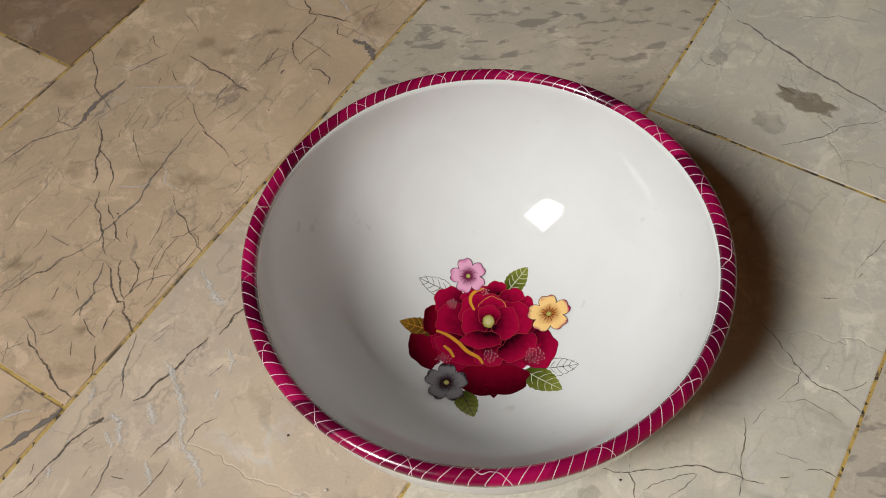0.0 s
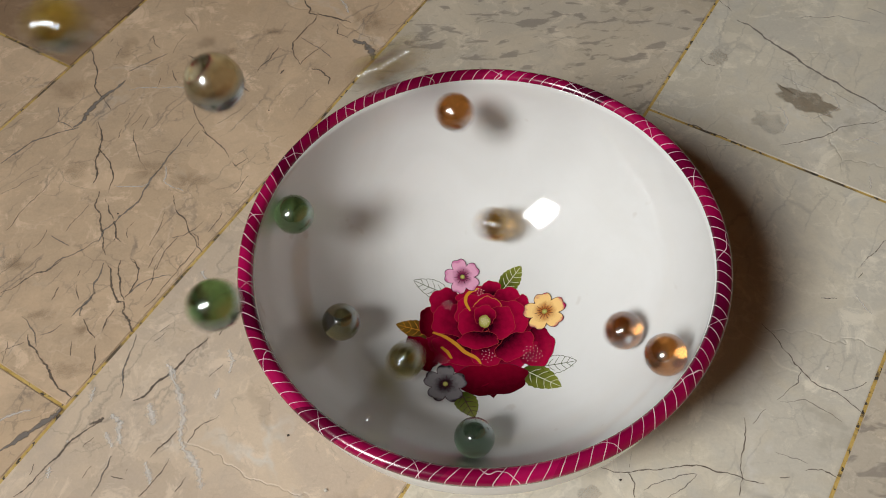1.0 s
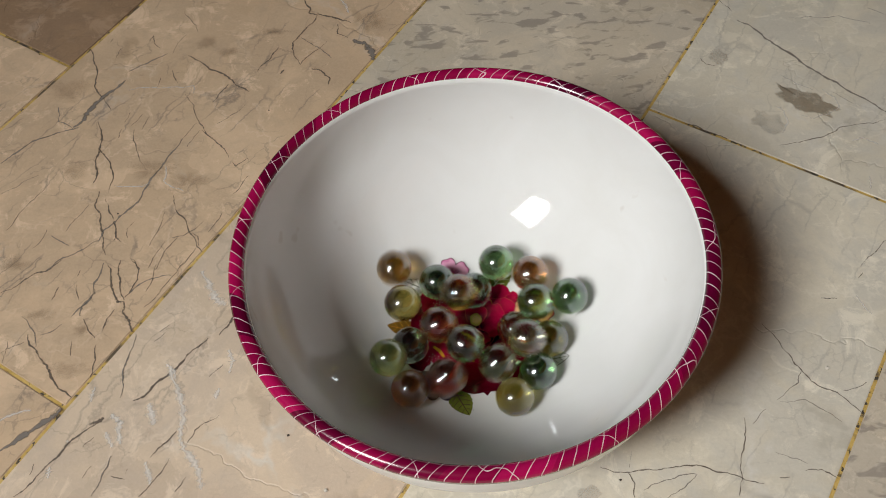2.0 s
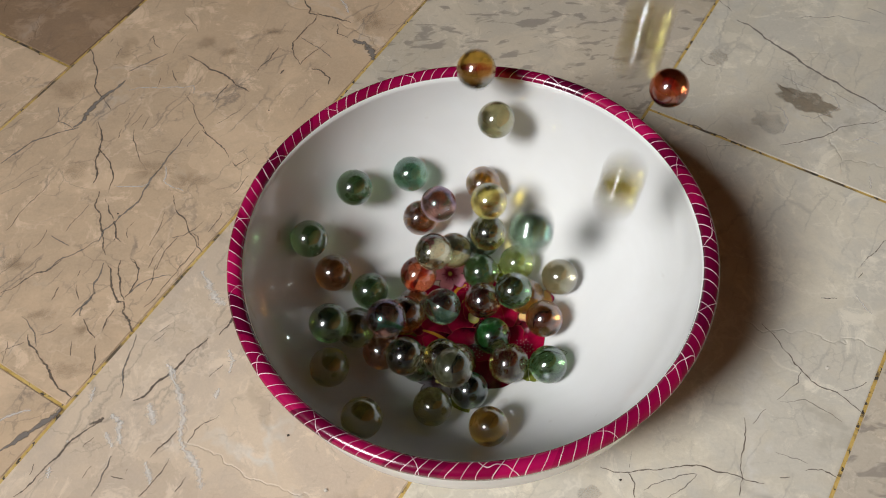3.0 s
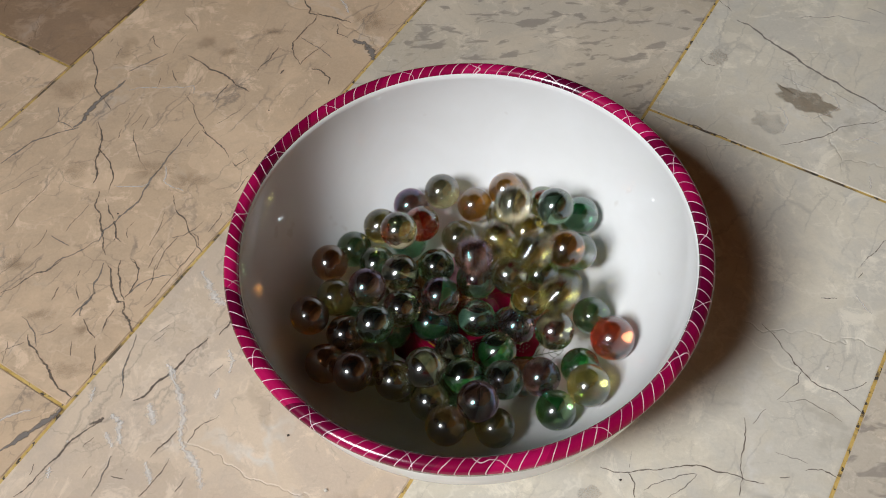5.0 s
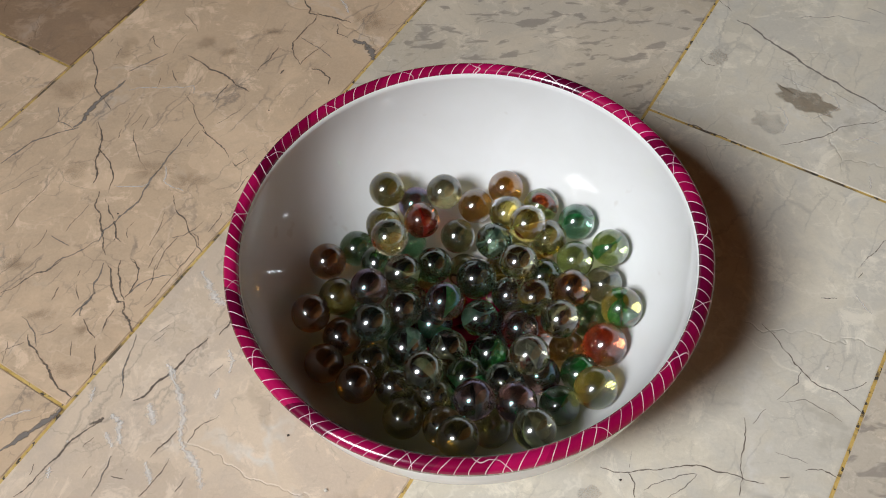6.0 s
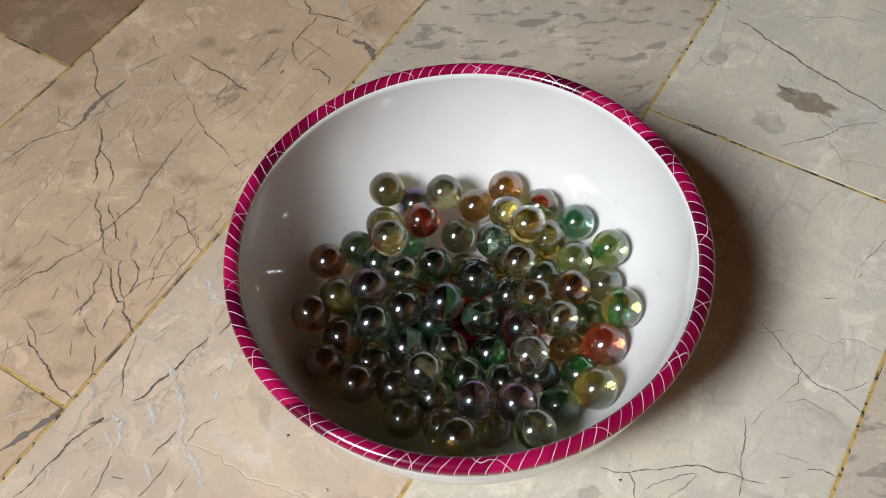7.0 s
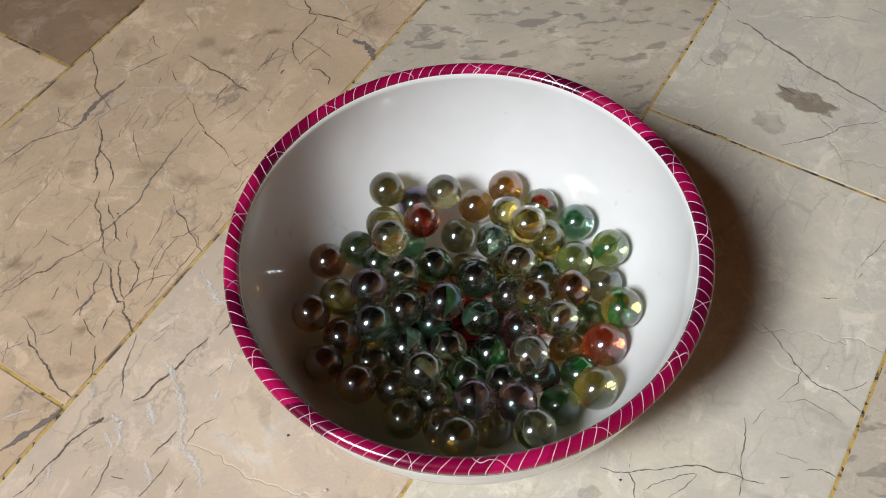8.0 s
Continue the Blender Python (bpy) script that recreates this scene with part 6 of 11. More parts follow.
    walk(marbles[18], [mm(0,141.0,121.0,600.0,-19,-9,63), mm(1.4,141.0,121.0,600.0,-19,-9,63), mm(1.5,81.5,72.9,470.0,-51,-54,81), mm(1.6,-62.2,30.9,96.5,-133,-44,148), mm(1.7,-90.7,-7.4,102.2,169,-23,-177), mm(1.8,-45.1,-5.5,41.0,168,-74,-177), mm(1.9,-24.3,-10.5,33.9,11,-53,-21), mm(2,-9.9,-13.9,28.7,5,-2,-18), mm(2.1,-5.5,-20.9,29.3,43,36,-6), mm(2.2,7.6,-19.6,20.5,-27,80,-71), mm(2.3,12.2,-21.9,17.3,-154,53,165), mm(2.4,18.2,-25.8,19.4,-168,3,157), mm(2.5,20.3,-25.4,19.9,-160,-10,157), mm(2.6,2.8,-19.5,26.2,-164,41,155), mm(2.7,-24.2,-19.1,36.2,104,72,72), mm(2.8,-49.9,-12.4,45.1,31,35,8), mm(2.9,-60.1,-13.0,50.6,27,-16,7), mm(3,-63.6,-12.5,51.7,18,-42,12), mm(3.1,-59.7,-7.8,51.4,-7,-4,22), mm(3.2,-55.4,-3.7,49.2,-27,37,16), mm(3.3,-53.1,-0.9,46.8,-61,60,-10), mm(3.4,-52.1,0.6,45.3,-95,62,-41), mm(3.5,-51.8,1.0,44.9,-106,61,-50), mm(3.6,-47.3,-0.5,32.5,128,60,-169), mm(3.7,-41.8,-8.9,24.7,76,23,153), mm(3.8,-32.1,-13.9,18.4,76,-28,153), mm(3.9,-30.6,-14.1,17.8,81,-39,150), mm(4,-30.3,-14.7,17.6,77,-44,153), mm(4.1,-33.3,-15.1,18.4,63,-25,161), mm(4.2,-34.8,-13.1,18.4,74,-10,158), mm(4.3,-32.3,-13.3,17.8,80,-26,156), mm(4.4,-31.6,-14.3,17.8,74,-34,158), mm(4.5,-31.6,-14.3,17.8,74,-34,158), mm(4.6,-28.1,-13.9,17.3,94,-55,144), mm(4.7,-25.0,-13.5,16.7,137,-66,106), mm(4.8,-22.2,-13.4,16.3,-174,-63,61), mm(4.9,-19.9,-14.2,16.0,-143,-56,34), mm(5,-17.8,-14.3,15.8,-130,-43,24), mm(5.1,-16.7,-14.3,15.7,-126,-36,22), mm(5.2,-15.8,-14.1,15.5,-125,-29,21), mm(5.3,-15.4,-14.1,15.5,-123,-26,20), mm(5.4,-15.1,-13.2,15.3,-129,-22,23), mm(5.5,-15.3,-14.1,15.5,-123,-26,20), mm(8,-15.3,-14.1,15.5,-123,-26,20)])
    walk(marbles[19], [mm(0,158.0,121.0,600.0,-22,-42,160), mm(1.4,158.0,121.0,600.0,-22,-42,160), mm(1.5,65.8,57.6,470.0,-62,-4,177), mm(1.6,-30.3,58.6,37.7,-65,47,175), mm(1.7,-37.9,57.0,39.4,175,75,60), mm(1.8,-14.9,35.2,23.7,-119,34,119), mm(1.9,-7.8,27.7,16.7,-108,-17,121), mm(2,-3.5,19.9,15.2,-112,-68,125), mm(2.1,-10.6,11.6,14.4,161,-41,-159), mm(2.2,-14.3,-6.3,14.5,120,-5,-141), mm(2.3,-19.3,-4.4,14.8,153,15,-138), mm(2.4,-16.2,-10.1,14.9,105,19,-153), mm(2.5,-29.9,5.9,30.6,160,23,-132), mm(2.6,-26.4,29.7,28.3,-172,-21,-132), mm(2.7,-25.0,47.7,33.5,-118,-54,-167), mm(2.8,-27.6,58.4,39.7,-54,-30,146), mm(2.9,-28.1,64.8,42.1,-17,5,138), mm(3,-28.3,67.0,42.9,-6,17,140), mm(3.1,-29.8,58.6,35.8,-49,-11,138), mm(3.2,-31.6,51.7,29.9,-102,-28,156), mm(3.3,-31.4,46.0,26.1,-160,-37,-170), mm(3.4,-30.8,42.9,24.2,168,-33,-151), mm(3.5,-30.6,42.0,23.7,160,-31,-147), mm(3.6,-30.7,42.6,23.9,164,-32,-149), mm(3.7,-30.8,43.0,24.1,168,-33,-151), mm(3.8,-30.8,43.3,24.2,168,-33,-151), mm(4,-30.9,43.6,24.2,168,-33,-151), mm(4.1,-30.7,44.8,24.6,178,-39,-157), mm(4.2,-29.1,45.2,24.3,175,-50,-155), mm(4.3,-30.0,44.1,24.0,169,-41,-151), mm(4.4,-31.2,43.3,23.9,168,-31,-150), mm(4.5,-31.5,43.0,23.8,167,-28,-150), mm(5.1,-31.4,43.0,23.7,167,-28,-150), mm(5.2,-31.5,42.6,23.5,165,-25,-149), mm(5.3,-32.0,42.4,23.6,166,-21,-149), mm(5.4,-31.5,42.9,23.6,167,-27,-150), mm(8,-31.4,43.1,23.7,167,-27,-150)])
    walk(marbles[20], [mm(0,90.0,138.0,600.0,-8,36,-102), mm(1.4,90.0,138.0,600.0,-8,36,-102), mm(1.5,102.5,66.2,470.0,-84,72,-170), mm(1.6,-8.1,-16.2,53.2,132,54,50), mm(1.7,24.4,11.0,59.2,-76,73,-161), mm(1.8,17.1,-18.0,35.6,175,46,96), mm(1.9,12.9,-34.1,20.8,158,-4,90), mm(2,8.7,-36.0,20.8,128,-16,95), mm(2.1,3.8,-28.0,18.5,104,30,92), mm(2.2,-5.0,-11.7,26.4,42,67,41), mm(2.3,-9.3,-8.5,27.0,-13,42,-6), mm(2.4,-11.7,-3.1,28.5,-51,13,-24), mm(2.5,-7.2,3.7,39.5,-104,15,-38), mm(2.6,3.9,22.1,38.0,-155,4,-48), mm(2.7,1.4,26.4,41.8,-166,-40,-44), mm(2.8,2.1,38.3,46.8,118,-52,15), mm(2.9,4.0,43.4,50.9,79,-15,38), mm(3,5.1,42.7,50.5,88,-11,36), mm(3.1,12.5,40.9,48.2,128,22,40), mm(3.2,13.0,39.8,43.5,162,10,50), mm(3.3,15.4,38.6,41.1,-171,15,56), mm(3.4,16.1,38.1,39.3,-157,15,59), mm(3.5,17.2,37.5,39.1,-148,15,62), mm(3.6,16.9,39.5,37.7,-159,28,57), mm(3.7,16.9,40.4,34.1,-180,50,44), mm(3.8,16.9,41.3,32.5,162,57,29), mm(3.9,16.8,41.8,31.6,148,59,18), mm(4,16.8,42.0,31.3,148,59,18), mm(4.1,17.5,42.5,28.9,123,75,-6), mm(4.2,17.8,43.4,26.7,67,70,-60), mm(4.3,17.7,43.9,25.2,59,59,-67), mm(4.4,17.8,44.1,24.4,50,56,-74), mm(4.5,17.9,44.0,24.2,50,56,-74), mm(4.6,18.4,44.4,24.5,42,53,-81), mm(4.8,18.1,44.6,24.5,42,53,-81), mm(4.9,17.9,44.2,24.3,46,56,-78), mm(5,17.8,43.8,24.0,49,59,-75), mm(5.1,17.9,43.4,23.9,49,59,-75), mm(8,18.0,43.2,23.8,49,59,-75)])
    walk(marbles[21], [mm(0,107.0,138.0,600.0,28,48,107), mm(1.4,107.0,138.0,600.0,28,48,107), mm(1.5,67.0,60.2,470.0,-5,5,90), mm(1.6,2.0,-30.6,18.3,-39,-35,100), mm(1.7,36.5,27.6,25.3,-8,7,92), mm(1.8,9.2,24.0,26.5,-59,0,89), mm(1.9,-0.3,16.0,24.7,-103,-31,101), mm(2,-10.8,12.1,27.1,-162,-26,131), mm(2.1,-19.8,27.2,19.8,-153,25,131), mm(2.2,-16.6,39.2,20.7,-93,41,167), mm(2.3,-19.3,39.9,21.3,-91,61,168), mm(2.4,-20.4,40.8,21.8,-77,70,-179), mm(2.5,-10.2,38.4,19.7,-89,19,172), mm(2.6,3.2,26.4,16.5,-117,-24,173), mm(2.7,10.7,16.6,15.7,-176,-49,-149), mm(2.8,14.8,14.2,16.0,130,-53,-105), mm(2.9,18.2,14.2,16.7,88,-53,-72), mm(3,19.3,13.5,16.8,79,-45,-65), mm(3.1,23.0,16.8,18.3,27,-43,-27), mm(3.2,25.6,22.1,20.0,-27,-30,6), mm(3.3,26.2,25.8,20.9,-54,-20,18), mm(3.4,26.4,27.7,21.3,-67,-14,22), mm(3.5,26.6,28.2,21.4,-71,-10,23), mm(3.6,30.6,26.6,22.4,-48,12,23), mm(3.7,28.3,31.5,23.0,-88,8,16), mm(3.8,27.2,30.3,22.2,-81,-3,16), mm(3.9,27.2,29.4,21.9,-75,-5,16), mm(4,27.4,29.1,21.9,-75,-5,16), mm(4.1,24.0,28.8,20.7,-81,-30,18), mm(4.2,21.1,28.3,20.3,-85,-51,21), mm(4.3,19.0,28.4,21.3,-102,-65,35), mm(4.4,17.9,28.3,21.6,-115,-72,47), mm(4.5,17.6,28.2,21.6,-115,-72,47), mm(4.6,18.6,28.7,21.6,-108,-65,40), mm(4.7,20.0,29.0,21.6,-99,-55,33), mm(4.8,21.5,29.4,21.0,-94,-44,29), mm(4.9,22.5,29.1,21.3,-87,-39,25), mm(5,23.4,29.1,20.9,-84,-32,23), mm(5.1,23.9,28.9,20.7,-81,-29,21), mm(5.2,24.7,28.9,21.0,-78,-23,20), mm(5.3,25.8,28.2,21.2,-70,-17,17), mm(5.4,26.4,28.5,21.4,-71,-12,17), mm(5.5,25.7,28.6,21.2,-74,-17,18), mm(8,25.6,28.7,21.2,-74,-17,18)])
    walk(marbles[22], [mm(0,124.0,138.0,600.0,165,-49,-18), mm(1.3,124.0,138.0,600.0,165,-49,-18), mm(1.4,98.7,95.2,515.4,-125,-36,-69), mm(1.5,48.0,9.6,346.1,-87,2,-81), mm(1.6,44.0,6.6,176.1,-38,22,-70), mm(1.7,55.8,13.3,134.6,-89,7,-84), mm(1.8,29.9,6.1,42.7,-37,11,-75), mm(1.9,4.6,-6.5,41.2,16,16,-61), mm(2,-18.5,-26.9,25.0,70,20,-44), mm(2.1,-30.5,-30.6,21.4,114,-9,-39), mm(2.2,-30.9,-36.1,23.6,149,16,-37), mm(2.3,-41.3,-37.0,28.0,-176,-23,-39), mm(2.4,-35.7,-35.1,24.8,145,6,-33), mm(2.5,-34.1,-33.6,23.7,127,10,-35), mm(2.6,0.2,-2.4,46.2,75,16,-48), mm(2.7,35.2,24.4,63.7,21,13,-62), mm(2.8,60.1,44.9,80.0,-29,-1,-68), mm(2.9,75.1,57.3,89.8,-79,-14,-61), mm(3,80.0,61.4,93.0,-133,-17,-45), mm(3.1,59.4,47.4,74.7,-79,-19,-63), mm(3.2,57.5,46.3,60.5,-27,-8,-76), mm(3.3,53.9,43.8,49.3,22,10,-75), mm(3.4,50.4,41.6,42.8,75,21,-60), mm(3.5,49.2,40.7,40.7,94,21,-53), mm(3.6,47.5,29.3,34.6,150,47,-19), mm(3.7,41.3,23.4,27.6,-165,12,5), mm(3.8,37.6,18.5,25.1,-129,-20,3), mm(3.9,35.6,15.8,22.6,-100,-37,-12), mm(4,34.8,14.8,22.1,-88,-41,-19), mm(4.1,35.5,3.6,21.7,-41,-11,-41), mm(4.2,35.3,-3.5,23.0,0,22,-37), mm(4.3,34.9,-9.3,23.1,45,38,-13), mm(4.4,34.6,-12.8,23.2,77,37,7), mm(4.5,34.6,-14.0,23.2,87,36,13), mm(4.6,33.1,-11.4,22.4,63,27,0), mm(4.7,31.7,-9.1,21.7,45,16,-6), mm(4.8,30.5,-7.1,21.0,31,5,-9), mm(4.9,29.5,-5.3,20.4,19,-5,-9), mm(5,28.6,-3.7,19.9,9,-13,-7), mm(5.1,27.8,-2.4,19.5,-1,-20,-5), mm(5.2,27.2,-1.4,19.1,-9,-25,-2), mm(5.3,26.7,-0.6,18.8,-15,-28,1), mm(5.4,26.4,-0.1,18.7,-20,-30,4), mm(5.5,26.3,0.2,18.6,-20,-30,4), mm(8,26.2,0.3,18.6,-20,-30,4)])
    walk(marbles[23], [mm(0,141.0,138.0,600.0,22,-26,159), mm(1.4,141.0,138.0,600.0,22,-26,159), mm(1.5,105.9,97.5,509.7,-26,-2,171), mm(1.6,35.8,16.4,329.2,-72,23,162), mm(1.7,31.8,13.4,159.2,-131,41,128), mm(1.8,15.6,8.2,35.7,161,38,82), mm(1.9,24.7,8.7,35.6,-136,31,120), mm(2,37.2,8.3,23.6,-94,-2,131), mm(2.1,36.2,4.2,21.4,-123,-21,137), mm(2.2,27.4,-8.4,18.6,-179,-19,157), mm(2.3,24.6,-11.8,18.2,151,-7,165), mm(2.4,23.1,-10.6,17.7,156,6,165), mm(2.5,22.1,-9.6,20.2,168,23,167), mm(2.6,20.5,-0.8,22.3,-134,31,-164), mm(2.7,21.0,6.8,28.8,-86,6,-148), mm(2.8,14.0,7.1,30.3,-47,44,-130), mm(2.9,13.0,8.1,30.5,-33,43,-120), mm(3,12.7,8.9,30.6,-27,39,-116), mm(3.1,11.6,6.8,31.8,-26,57,-115), mm(3.2,12.3,5.1,30.3,-58,65,-143), mm(3.3,13.1,3.7,33.8,-113,56,168), mm(3.4,10.4,4.2,32.5,-115,77,166), mm(3.5,9.6,3.2,33.7,-173,76,109), mm(3.6,9.3,3.0,28.9,127,50,53), mm(3.7,-3.1,0.2,15.5,96,6,37), mm(3.8,-5.6,0.2,14.4,84,-9,38), mm(3.9,-6.4,0.2,14.0,80,-15,39), mm(4,-6.5,0.1,14.0,80,-15,39), mm(4.1,-5.1,-1.2,14.1,93,-12,36), mm(4.2,-10.6,0.5,14.1,54,-33,51), mm(4.3,-7.8,1.3,14.0,66,-16,46), mm(4.4,-6.7,0.5,14.0,77,-14,43), mm(4.5,-6.5,0.4,14.0,77,-14,43), mm(4.6,-9.8,0.8,14.1,57,-28,51), mm(4.7,-13.2,1.0,14.1,31,-39,65), mm(4.8,-15.1,0.7,14.3,14,-46,77), mm(4.9,-17.1,1.5,14.4,-7,-42,91), mm(5,-18.9,1.6,14.5,-24,-40,102), mm(5.1,-20.3,1.3,14.6,-37,-39,111), mm(5.2,-21.8,1.0,14.8,-50,-36,119), mm(5.3,-22.6,1.5,14.9,-54,-30,121), mm(5.4,-23.2,1.4,14.9,-59,-28,123), mm(8,-23.5,1.4,15.0,-59,-28,123)])
    walk(marbles[24], [mm(0,158.0,138.0,600.0,51,15,124), mm(1.8,158.0,138.0,600.0,51,15,124), mm(1.9,124.8,111.4,484.1,-1,5,114), mm(2,58.0,57.9,250.8,-51,-8,115), mm(2.1,26.3,33.7,55.5,-103,-14,126), mm(2.2,22.1,42.6,65.5,-93,36,128), mm(2.3,17.0,49.2,72.9,-76,88,145), mm(2.4,13.2,55.3,80.2,80,40,-59), mm(2.5,10.0,60.6,86.4,81,-11,-59), mm(2.6,7.3,64.9,91.5,82,-62,-60), mm(2.7,5.3,68.2,95.4,-103,-78,126), mm(2.8,3.8,70.6,98.2,-100,-50,123), mm(2.9,2.9,72.0,99.9,-100,-33,123), mm(3,2.6,72.5,100.5,-100,-27,123), mm(3.1,-2.0,42.8,41.7,-161,-54,165), mm(3.2,1.2,48.0,61.2,-84,-40,106), mm(3.3,1.1,54.5,69.3,-73,11,102), mm(3.4,1.1,57.7,76.0,-55,61,114), mm(3.5,1.0,58.8,78.3,-27,75,140), mm(3.6,-1.0,60.5,62.2,152,53,-41), mm(3.7,-2.5,61.9,49.6,152,1,-41), mm(3.8,-3.6,62.9,40.6,153,-50,-41), mm(3.9,-4.3,63.4,35.3,163,-89,-51), mm(4,-4.5,63.6,33.5,-28,-78,140), mm(4.1,-3.6,62.0,32.2,-143,-84,-106), mm(4.2,-3.0,60.8,31.2,-173,-73,-76), mm(4.3,-2.5,59.9,30.5,-178,-64,-71), mm(4.4,-2.2,59.4,30.1,180,-59,-70), mm(4.5,-2.1,59.2,30.0,180,-59,-70), mm(4.6,-1.6,58.7,29.7,176,-54,-66), mm(4.7,-1.2,58.3,29.4,173,-50,-64), mm(4.8,-0.8,58.0,29.1,171,-46,-63), mm(4.9,-0.5,57.7,28.9,170,-43,-62), mm(5,-0.2,57.4,28.7,168,-40,-61), mm(5.1,-0.0,57.2,28.6,168,-40,-61), mm(8,0.3,56.9,28.4,168,-40,-61)])
    walk(marbles[25], [mm(0,90.0,70.0,617.0,141,-53,73), mm(1.9,90.0,70.0,617.0,141,-53,73), mm(2,79.7,61.5,501.2,32,-63,173), mm(2.1,55.1,42.4,257.1,-3,-18,-162), mm(2.2,10.8,10.8,61.6,-19,32,-164), mm(2.3,6.8,24.6,61.5,37,19,-138), mm(2.4,9.2,35.8,62.3,67,-23,-139), mm(2.5,9.7,46.2,65.3,125,-47,-175), mm(2.6,10.0,54.8,67.7,-170,-31,140), mm(2.7,10.3,61.4,69.5,-133,3,130), mm(2.8,10.5,66.1,70.8,-107,28,137), mm(2.9,10.6,69.0,71.6,-86,40,149), mm(3,10.6,69.9,71.9,-77,43,155), mm(3.1,5.4,60.7,57.7,-139,28,116), mm(3.2,0.9,53.0,46.0,179,-5,107), mm(3.3,-1.8,47.8,39.1,136,-38,124), mm(3.4,-3.3,45.2,34.1,81,-43,162), mm(3.5,-3.8,44.2,32.5,63,-39,174), mm(3.6,-4.7,42.0,33.3,42,-32,-174), mm(3.7,-5.5,40.3,33.7,29,-24,-168), mm(3.8,-6.2,39.0,33.9,21,-18,-165), mm(3.9,-6.6,38.4,34.0,17,-13,-164), mm(4,-6.8,38.2,34.0,17,-13,-164), mm(4.1,-6.6,38.6,34.5,21,-15,-165), mm(4.2,-6.7,36.9,32.5,4,-9,-161), mm(4.3,-7.7,35.9,31.2,-2,3,-160), mm(4.4,-7.5,34.8,30.9,-10,5,-161), mm(4.5,-7.5,34.6,30.8,-10,5,-161), mm(4.6,-8.7,36.7,29.6,9,8,-159), mm(4.7,-8.7,39.1,27.5,30,0,-157), mm(4.8,-8.4,40.8,25.7,45,-11,-159), mm(4.9,-8.6,42.3,24.4,59,-13,-162), mm(5,-8.7,43.5,23.4,71,-15,-164), mm(5.1,-8.9,44.4,22.7,80,-16,-167), mm(5.2,-9.0,45.1,22.1,86,-17,-169), mm(5.3,-9.0,45.4,21.8,89,-17,-170), mm(8,-9.0,45.5,21.8,89,-17,-170)])
    walk(marbles[26], [mm(0,107.0,70.0,617.0,-158,26,-170), mm(2.7,107.0,70.0,617.0,-158,26,-170), mm(2.8,90.0,53.9,522.3,143,59,146), mm(2.9,55.9,21.8,332.9,65,39,83), mm(3,51.9,18.8,162.9,31,-2,71), mm(3.1,30.6,11.1,49.3,-14,-31,85), mm(3.2,25.6,14.3,36.1,-58,-1,98), mm(3.3,24.4,15.1,32.8,-79,16,96), mm(3.4,23.4,15.1,30.8,-96,17,91), mm(3.5,23.2,15.2,30.1,-100,20,90), mm(3.6,22.2,15.8,30.8,-110,25,86), mm(3.7,22.0,19.5,32.9,-115,55,82), mm(3.8,20.2,20.4,32.6,-141,57,61), mm(3.9,19.0,20.8,32.6,-156,54,49), mm(4,18.9,21.0,32.7,-156,54,49), mm(4.1,21.3,26.0,36.2,74,75,-78), mm(4.2,22.3,31.2,36.0,56,38,-94), mm(4.3,22.6,33.3,36.1,54,23,-94), mm(4.4,22.5,34.8,36.9,57,11,-94), mm(4.5,22.3,35.5,37.0,58,6,-94), mm(4.6,22.2,34.2,39.7,58,28,-94), mm(4.7,22.6,34.6,42.6,47,10,-97), mm(4.8,21.5,32.6,44.1,55,28,-95), mm(4.9,21.2,31.7,45.7,59,41,-92), mm(5,20.3,30.0,43.9,73,57,-82), mm(5.1,16.9,26.9,49.4,164,50,-2), mm(5.2,19.0,28.0,55.1,73,70,-86), mm(5.3,23.6,30.3,53.2,24,40,-129), mm(5.4,21.9,30.1,50.3,53,55,-107), mm(5.5,20.7,30.1,49.8,70,57,-93), mm(5.6,20.6,30.1,49.4,75,55,-89), mm(8,20.7,30.1,49.3,75,55,-89)])
    walk(marbles[27], [mm(0,124.0,70.0,617.0,-20,12,21), mm(2.7,124.0,70.0,617.0,-20,12,21), mm(2.8,99.9,48.2,504.1,0,-36,17), mm(2.9,51.8,4.5,278.2,75,-70,-49), mm(3,47.8,1.5,108.2,154,-37,-117), mm(3.1,26.9,1.4,34.9,-162,-5,-135), mm(3.2,30.3,1.8,27.2,158,-42,-117), mm(3.3,32.0,4.7,23.4,143,-78,-104), mm(3.4,32.7,6.2,21.3,-14,-82,53), mm(3.5,32.9,6.8,20.6,-21,-76,60), mm(3.6,30.2,1.8,27.1,157,-53,-118), mm(3.7,33.7,2.7,34.6,62,-55,-35), mm(3.8,34.5,4.8,33.7,32,-56,-10), mm(3.9,35.1,4.8,34.2,30,-50,-9), mm(4,35.0,5.0,34.7,25,-52,-5), mm(4.1,40.1,11.0,36.3,-15,-12,19), mm(4.2,39.5,11.3,29.5,-61,-42,41), mm(4.3,40.5,12.0,28.1,-60,-29,40), mm(4.4,40.9,12.3,27.0,-58,-20,40), mm(4.5,40.9,12.3,26.6,-58,-17,40), mm(4.6,39.8,12.8,25.7,-68,-22,43), mm(4.7,38.5,13.2,24.9,-80,-27,48), mm(4.8,37.3,13.6,24.1,-91,-31,53), mm(4.9,36.4,13.9,23.5,-100,-33,58), mm(5,36.1,14.1,22.8,-106,-32,62), mm(5.1,35.9,14.5,22.7,-110,-30,63), mm(5.2,34.9,14.6,22.3,-118,-33,68), mm(5.3,35.1,15.0,22.4,-118,-29,68), mm(5.4,34.1,14.0,21.9,-124,-39,71), mm(5.5,34.3,14.6,22.1,-123,-35,71), mm(8,34.4,14.6,22.1,-123,-35,71)])
